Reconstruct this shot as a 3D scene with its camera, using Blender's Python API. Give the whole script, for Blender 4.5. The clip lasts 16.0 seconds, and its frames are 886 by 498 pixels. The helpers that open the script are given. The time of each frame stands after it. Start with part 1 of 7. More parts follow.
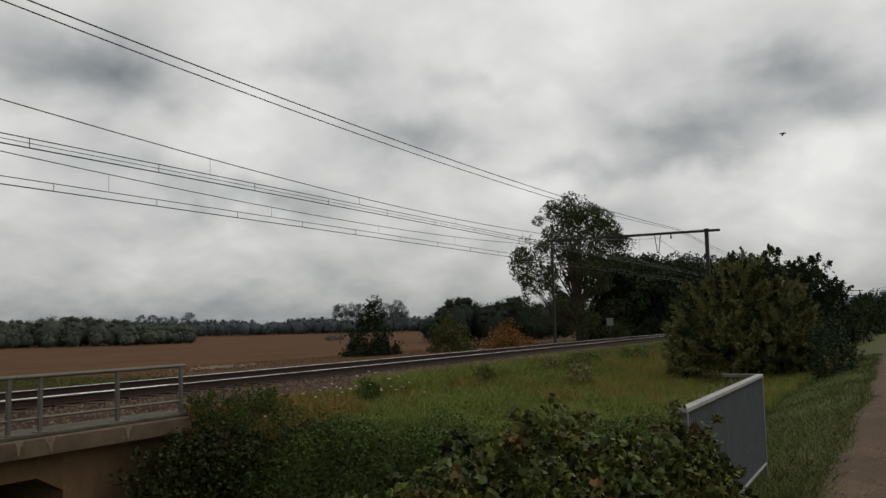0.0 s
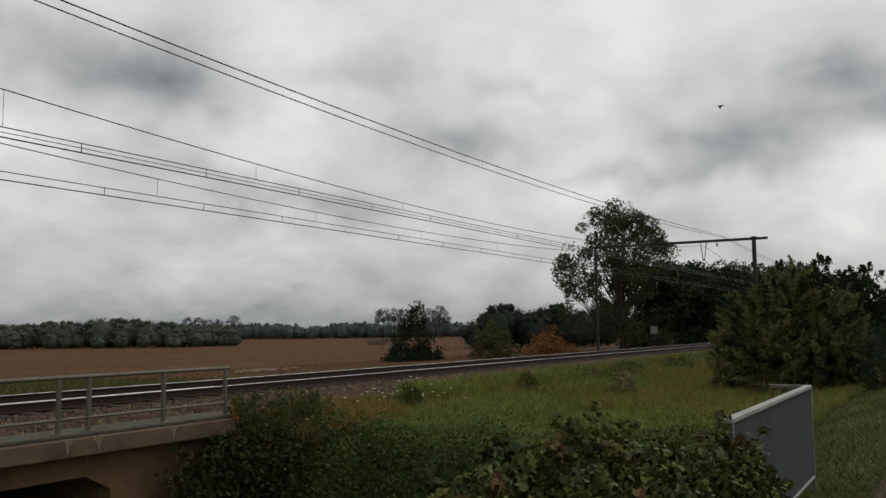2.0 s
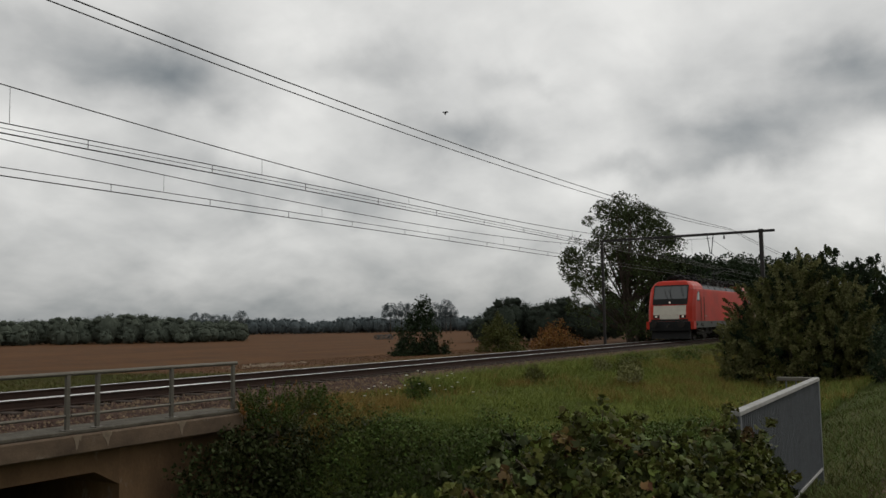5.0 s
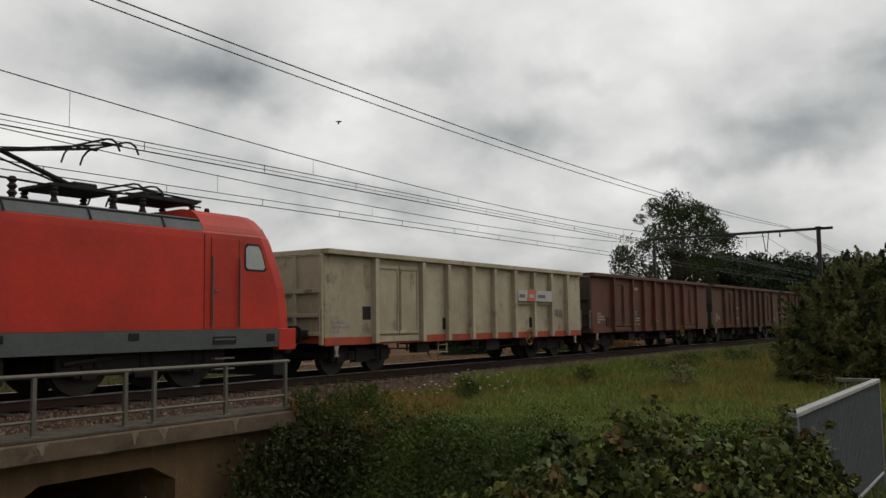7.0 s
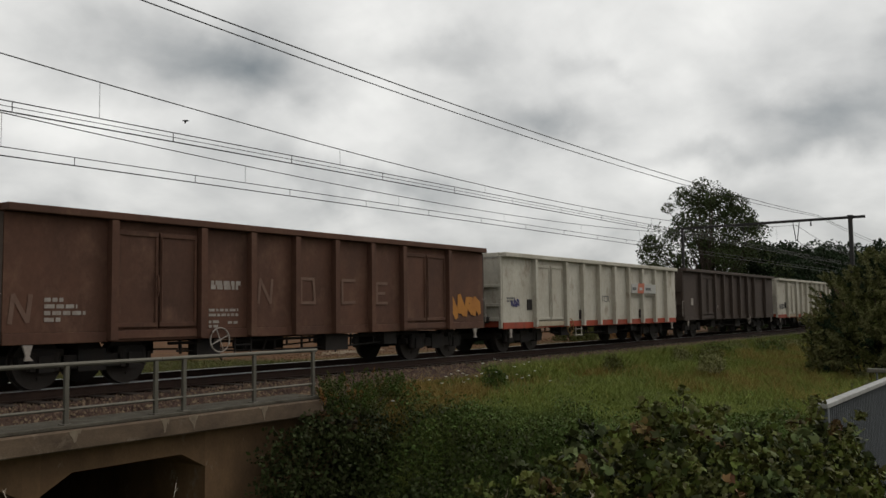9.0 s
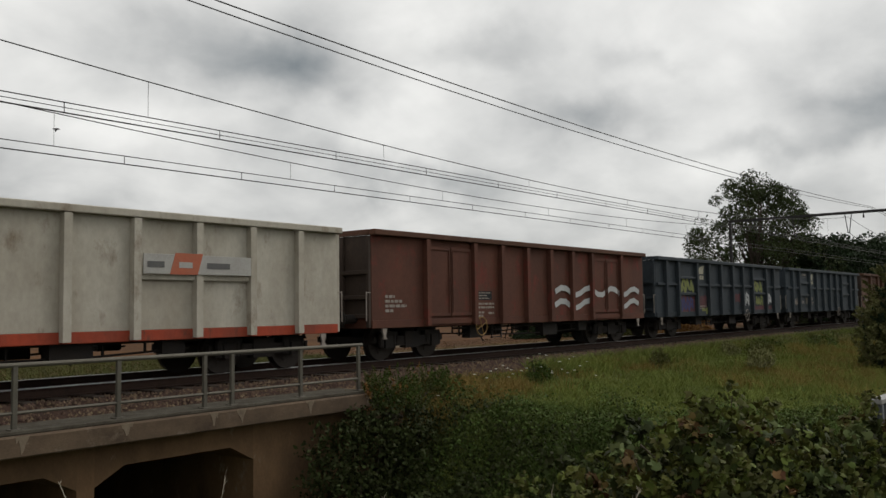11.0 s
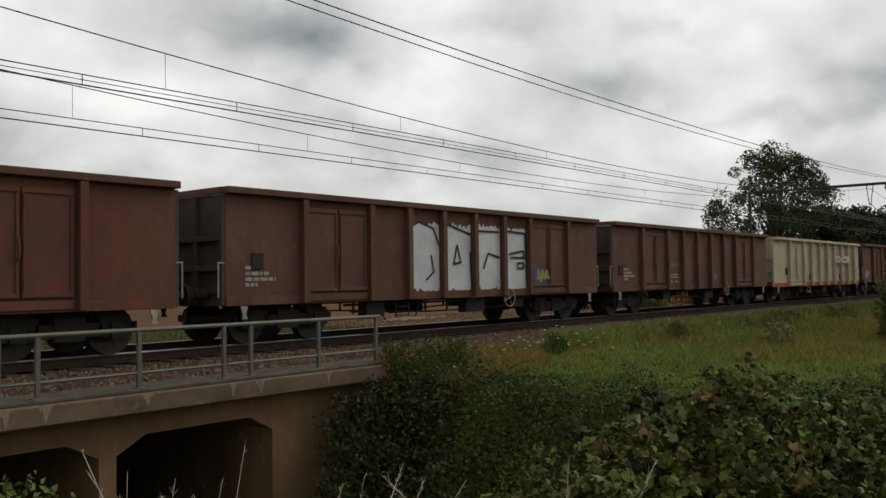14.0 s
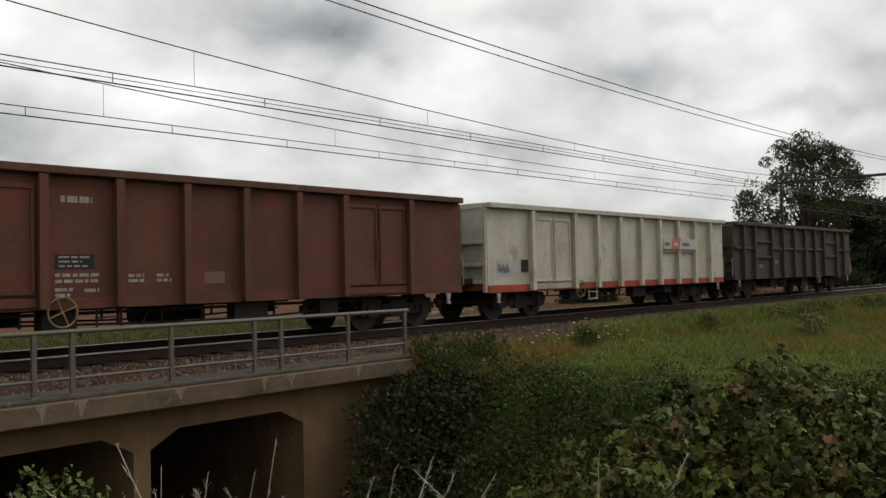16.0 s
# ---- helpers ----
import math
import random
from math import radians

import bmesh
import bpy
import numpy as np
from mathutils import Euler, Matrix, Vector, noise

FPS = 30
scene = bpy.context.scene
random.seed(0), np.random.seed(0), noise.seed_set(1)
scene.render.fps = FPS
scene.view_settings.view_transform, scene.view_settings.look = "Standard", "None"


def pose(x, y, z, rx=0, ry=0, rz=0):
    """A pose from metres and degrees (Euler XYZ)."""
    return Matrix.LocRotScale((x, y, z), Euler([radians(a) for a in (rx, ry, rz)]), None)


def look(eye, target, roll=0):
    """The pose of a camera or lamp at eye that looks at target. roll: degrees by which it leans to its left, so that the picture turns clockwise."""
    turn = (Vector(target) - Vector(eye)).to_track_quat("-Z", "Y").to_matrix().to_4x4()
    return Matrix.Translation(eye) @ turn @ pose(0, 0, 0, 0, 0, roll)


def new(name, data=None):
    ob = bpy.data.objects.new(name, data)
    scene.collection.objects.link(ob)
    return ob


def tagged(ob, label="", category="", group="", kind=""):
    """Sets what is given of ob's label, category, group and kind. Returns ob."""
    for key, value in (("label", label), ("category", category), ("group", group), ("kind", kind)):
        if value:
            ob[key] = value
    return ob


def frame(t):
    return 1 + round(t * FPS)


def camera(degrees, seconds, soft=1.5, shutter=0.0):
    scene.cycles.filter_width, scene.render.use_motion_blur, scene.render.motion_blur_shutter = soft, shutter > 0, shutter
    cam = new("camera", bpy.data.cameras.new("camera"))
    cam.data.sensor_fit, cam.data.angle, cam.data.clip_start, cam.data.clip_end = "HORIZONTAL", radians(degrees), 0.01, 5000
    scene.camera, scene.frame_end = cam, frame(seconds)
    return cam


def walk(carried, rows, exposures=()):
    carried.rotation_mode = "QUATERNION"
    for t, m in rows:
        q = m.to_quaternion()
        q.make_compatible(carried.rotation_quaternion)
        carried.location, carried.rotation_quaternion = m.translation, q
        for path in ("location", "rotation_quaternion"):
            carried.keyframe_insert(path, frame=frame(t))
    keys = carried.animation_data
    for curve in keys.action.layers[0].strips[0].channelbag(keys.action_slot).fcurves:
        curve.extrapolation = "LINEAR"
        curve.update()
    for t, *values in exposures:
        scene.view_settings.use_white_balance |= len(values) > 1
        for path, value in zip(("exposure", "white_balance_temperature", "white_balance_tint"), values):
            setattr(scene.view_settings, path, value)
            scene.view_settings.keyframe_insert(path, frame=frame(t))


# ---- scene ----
EYE = (0.0, 0.0, 1.257)
cam = camera(53.4, 16.0, soft=1.5)
# seconds, yaw, pitch, lean to the left
TURNS = [
    (0, -62.78, 4.84, -1.34),
    (0.5, -61.78, 4.75, -0.58),
    (1, -60.02, 5.26, -0.88),
    (1.5, -59.90, 5.30, -0.70),
    (2, -60.00, 5.26, -0.63),
    (2.5, -60.27, 5.12, -0.71),
    (3, -59.99, 4.97, -1.00),
    (3.5, -60.29, 4.89, -0.94),
    (4, -59.72, 4.85, -0.92),
    (4.2, -59.72, 4.86, -0.93),
    (6.3, -58.06, 4.48, -0.83),
    (6.5, -57.53, 4.31, -0.81),
    (7, -56.33, 4.87, -0.79),
    (7.5, -55.79, 4.61, -0.85),
    (8, -55.44, 4.43, -0.94),
    (8.5, -55.17, 4.32, -0.79),
    (9, -54.59, 4.21, -0.72),
    (9.5, -54.11, 4.24, -0.75),
    (9.7, -53.83, 4.12, -1.07),
    (11.8, -50.17, 3.76, -1.19),
    (12, -49.86, 3.69, -1.45),
    (12.5, -50.06, 3.45, -1.36),
    (13, -50.30, 3.24, -1.32),
    (13.5, -50.49, 2.61, -1.12),
    (14, -50.58, 2.10, -0.79),
    (14.5, -50.06, 1.87, -1.19),
    (15, -49.69, 1.99, -1.17),
    (15.5, -49.45, 1.80, -1.02),
    (16, -48.74, 1.71, -1.24),
]


def aim(yaw, pitch, lean):
    y, p = radians(yaw), radians(pitch)
    way = Vector((-math.sin(y) * math.cos(p), math.cos(y) * math.cos(p), math.sin(p)))
    return look(EYE, Vector(EYE) + way * 10, lean)


walk(cam, [(t, aim(y, p, r)) for t, y, p, r in TURNS], [(0, -0.21), (6.5, -0.20), (7.2, -0.07), (12, -0.04), (13.5, 0.04), (15, 0.11), (16, 0.15)])

# ---- world and sun ----
world = bpy.data.worlds.new("overcast_sky")
scene.world = world
world.use_nodes = True


def build_sky():
    nt = world.node_tree
    nt.nodes.clear()
    N, L = nt.nodes.new, nt.links.new
    out, bg = N("ShaderNodeOutputWorld"), N("ShaderNodeBackground")
    sky = N("ShaderNodeTexSky")
    sky.sky_type, sky.sun_disc = "NISHITA", False
    sky.sun_elevation, sky.sun_rotation = radians(40), radians(115)
    tc = N("ShaderNodeTexCoord")
    sep = N("ShaderNodeSeparateXYZ")
    L(tc.outputs["Generated"], sep.inputs[0])

    def math_node(op, a, b=None, c=None):
        n = N("ShaderNodeMath")
        n.operation = op
        for i, v in enumerate((a, b, c)):
            if v is None:
                continue
            if hasattr(v, "default_value"):
                L(v, n.inputs[i])
            else:
                n.inputs[i].default_value = v
        return n.outputs[0]

    # cloud layer seen in perspective: direction divided by its height
    zc = math_node("ADD", math_node("MAXIMUM", sep.outputs[2], 0.0), 0.45)
    comb = N("ShaderNodeCombineXYZ")
    L(math_node("DIVIDE", sep.outputs[0], zc), comb.inputs[0])
    L(math_node("DIVIDE", sep.outputs[1], zc), comb.inputs[1])

    def noise_tex(scale, detail, rough, dist, off):
        mp = N("ShaderNodeMapping")
        mp.inputs["Location"].default_value = off
        L(comb.outputs[0], mp.inputs[0])
        n = N("ShaderNodeTexNoise")
        n.inputs["Scale"].default_value, n.inputs["Detail"].default_value = scale, detail
        n.inputs["Roughness"].default_value, n.inputs["Distortion"].default_value = rough, dist
        L(mp.outputs[0], n.inputs["Vector"])
        return n.outputs["Fac"]

    big = noise_tex(3.5, 7, 0.5, 0.25, (3.1, 1.7, 0))
    fine = noise_tex(7.5, 5, 0.5, 0.3, (0.4, 5.2, 0))
    warp = N("ShaderNodeTexNoise")
    warp.inputs["Scale"].default_value, warp.inputs["Detail"].default_value = 7.0, 6
    L(tc.outputs["Generated"], warp.inputs["Vector"])
    v0 = N("ShaderNodeVectorMath")
    v0.operation = "SUBTRACT"
    L(warp.outputs["Color"], v0.inputs[0])
    v0.inputs[1].default_value = (0.5, 0.5, 0.5)
    v1 = N("ShaderNodeVectorMath")
    v1.operation = "MULTIPLY_ADD"
    L(v0.outputs[0], v1.inputs[0])
    v1.inputs[1].default_value = (0.16, 0.16, 0.16)
    L(tc.outputs["Generated"], v1.inputs[2])
    # grey undersides of the thicker clouds: azimuth from +x, height, half width, half height, strength
    dark = None
    for az, el, wa, we, k in CLOUDS:
        a, e = radians(az), radians(el)
        d = Vector((math.cos(a) * math.cos(e), math.sin(a) * math.cos(e), math.sin(e)))
        r = Vector((math.sin(a), -math.cos(a), 0))
        u = r.cross(d)
        terms = []
        for axis, half in ((r, wa), (u, we)):
            dot = N("ShaderNodeVectorMath")
            dot.operation = "DOT_PRODUCT"
            sub = N("ShaderNodeVectorMath")
            sub.operation = "SUBTRACT"
            L(v1.outputs[0], sub.inputs[0])
            sub.inputs[1].default_value = d
            L(sub.outputs[0], dot.inputs[0])
            dot.inputs[1].default_value = axis
            x = math_node("DIVIDE", dot.outputs["Value"], math.tan(radians(half)))
            terms.append(math_node("MULTIPLY", x, x))
        g = math_node("MULTIPLY", math_node("EXPONENT", math_node("MULTIPLY", math_node("ADD", terms[0], terms[1]), -1.0)), k)
        # only the half of the sky that faces the cloud
        dot = N("ShaderNodeVectorMath")
        dot.operation = "DOT_PRODUCT"
        L(tc.outputs["Generated"], dot.inputs[0])
        dot.inputs[1].default_value = d
        g = math_node("MULTIPLY", g, math_node("GREATER_THAN", dot.outputs["Value"], 0.5))
        dark = g if dark is None else math_node("ADD", dark, g)
    tex = math_node("ADD", math_node("MULTIPLY", math_node("SUBTRACT", big, 0.5), 1.05), math_node("MULTIPLY", math_node("SUBTRACT", fine, 0.5), 0.42))
    shade = math_node("SUBTRACT", math_node("ADD", 0.83, tex), dark)
    # duller towards the horizon
    low = math_node("MULTIPLY", math_node("EXPONENT", math_node("MULTIPLY", math_node("MAXIMUM", sep.outputs[2], 0.0), -11.0)), 0.74)
    shade = math_node("SUBTRACT", shade, low)
    # the cloud cover is thinner on the sun's side
    shade = math_node("ADD", shade, math_node("MULTIPLY", math_node("SUBTRACT", sep.outputs[0], 0.55), 0.10))
    ramp = N("ShaderNodeValToRGB")
    ramp.color_ramp.elements[0].position, ramp.color_ramp.elements[0].color = 0.0, (0.20, 0.225, 0.24, 1)
    ramp.color_ramp.elements[1].position, ramp.color_ramp.elements[1].color = 0.95, (0.905, 0.90, 0.872, 1)
    el = ramp.color_ramp.elements.new(0.45)
    el.color = (0.545, 0.55, 0.542, 1)
    L(shade, ramp.inputs[0])
    mix = N("ShaderNodeVectorMath")
    mix.operation = "MULTIPLY_ADD"
    L(sky.outputs[0], mix.inputs[0])
    mix.inputs[1].default_value = (0.004, 0.004, 0.004)
    L(ramp.outputs[0], mix.inputs[2])
    L(mix.outputs[0], bg.inputs["Color"])
    bg.inputs["Strength"].default_value = 1.0
    L(bg.outputs[0], out.inputs["Surface"])


CLOUDS = [
    (51.5, 16.0, 7.5, 3.0, 0.50),
    (46.0, 14.4, 4.0, 1.8, 0.26),
    (5.0, 13.6, 7.5, 2.6, 0.56),
    (12.0, 11.8, 4.5, 1.5, 0.36),
    (28.3, 12.4, 4.2, 1.7, 0.44),
    (40.0, 8.4, 6.0, 1.2, 0.43),
    (35.3, 17.0, 5.0, 1.9, 0.36),
    (11.6, 9.9, 4.0, 1.1, 0.36),
    (25.2, 15.4, 3.5, 0.9, 0.26),
    (18.0, 8.8, 5.0, 0.8, 0.26),
    (70.0, 9.0, 7.0, 2.0, 0.42),
]
build_sky()
sun = new("sun", bpy.data.lights.new("sun", "SUN"))
sun.data.energy, sun.data.angle, sun.data.color = 1.05, radians(30), (1.0, 0.96, 0.9)
sun.matrix_world = look((0, 0, 50), (-54, 25, 0))

# ---- materials ----
def material(name, base, rough=0.8, metal=0.0, second=None, amount=0.5, scale=2.0, stretch=(1, 1, 1), fine=30.0, bump=0.15, third=None, third_at=0.62, third_soft=0.08, island=0.0, spec=0.2, glow=None):
    """A surface with two scales of variation, an optional stain colour and fine relief."""
    m = bpy.data.materials.new(name)
    m.use_nodes = True
    nt = m.node_tree
    N, L = nt.nodes.new, nt.links.new
    b = nt.nodes["Principled BSDF"]
    tc = N("ShaderNodeTexCoord")
    info = N("ShaderNodeObjectInfo")
    add = N("ShaderNodeVectorMath")
    add.operation = "MULTIPLY_ADD"
    L(tc.outputs["Object"], add.inputs[0])
    add.inputs[1].default_value = stretch
    rnd = N("ShaderNodeVectorMath")
    rnd.operation = "SCALE"
    rnd.inputs[0].default_value = (37.0, 19.0, 11.0)
    L(info.outputs["Random"], rnd.inputs["Scale"])
    L(rnd.outputs[0], add.inputs[2])
    n1, n2 = N("ShaderNodeTexNoise"), N("ShaderNodeTexNoise")
    for n, s, d in ((n1, scale, 6), (n2, fine, 4)):
        n.inputs["Scale"].default_value, n.inputs["Detail"].default_value = s, d
        n.inputs["Roughness"].default_value = 0.62
        L(add.outputs[0], n.inputs["Vector"])
    second = second or tuple(c * 0.55 for c in base)
    mix = N("ShaderNodeMix")
    mix.data_type = "RGBA"
    r1 = N("ShaderNodeMapRange")
    r1.inputs[1].default_value, r1.inputs[2].default_value = 0.35, 0.7
    r1.inputs[4].default_value = amount
    L(n1.outputs["Fac"], r1.inputs[0])
    L(r1.outputs[0], mix.inputs["Factor"])
    mix.inputs["A"].default_value, mix.inputs["B"].default_value = (*base, 1), (*second, 1)
    col = mix.outputs["Result"]
    if third:
        n3 = N("ShaderNodeTexNoise")
        n3.inputs["Scale"].default_value, n3.inputs["Detail"].default_value = scale * 2.7, 8
        n3.inputs["Roughness"].default_value = 0.7
        L(add.outputs[0], n3.inputs["Vector"])
        r3 = N("ShaderNodeMapRange")
        r3.inputs[1].default_value, r3.inputs[2].default_value = third_at, third_at + third_soft
        L(n3.outputs["Fac"], r3.inputs[0])
        mx = N("ShaderNodeMix")
        mx.data_type = "RGBA"
        L(r3.outputs[0], mx.inputs["Factor"])
        L(col, mx.inputs["A"])
        mx.inputs["B"].default_value = (*third, 1)
        col = mx.outputs["Result"]
    hsv = N("ShaderNodeHueSaturation")
    r2 = N("ShaderNodeMapRange")
    r2.inputs[3].default_value, r2.inputs[4].default_value = 0.78, 1.22
    L(n2.outputs["Fac"], r2.inputs[0])
    if island:
        geo = N("ShaderNodeNewGeometry")
        ri = N("ShaderNodeMapRange")
        ri.inputs[3].default_value, ri.inputs[4].default_value = 1 - island, 1 + island
        L(geo.outputs["Random Per Island"], ri.inputs[0])
        mm = N("ShaderNodeMath")
        mm.operation = "MULTIPLY"
        L(r2.outputs[0], mm.inputs[0])
        L(ri.outputs[0], mm.inputs[1])
        L(mm.outputs[0], hsv.inputs["Value"])
        rh = N("ShaderNodeMapRange")
        rh.inputs[3].default_value, rh.inputs[4].default_value = 0.5 - island * 0.06, 0.5 + island * 0.05
        L(geo.outputs["Random Per Island"], rh.inputs[0])
        L(rh.outputs[0], hsv.inputs["Hue"])
    else:
        L(r2.outputs[0], hsv.inputs["Value"])
    L(col, hsv.inputs["Color"])
    L(hsv.outputs[0], b.inputs["Base Color"])
    b.inputs["Roughness"].default_value, b.inputs["Metallic"].default_value = rough, metal
    b.inputs["Specular IOR Level"].default_value = spec
    if bump:
        bp = N("ShaderNodeBump")
        bp.inputs["Strength"].default_value, bp.inputs["Distance"].default_value = bump, 0.02
        L(n2.outputs["Fac"], bp.inputs["Height"])
        L(bp.outputs[0], b.inputs["Normal"])
    if glow:
        b.inputs["Emission Color"].default_value, b.inputs["Emission Strength"].default_value = (*glow[:3], 1), glow[3]
    return m


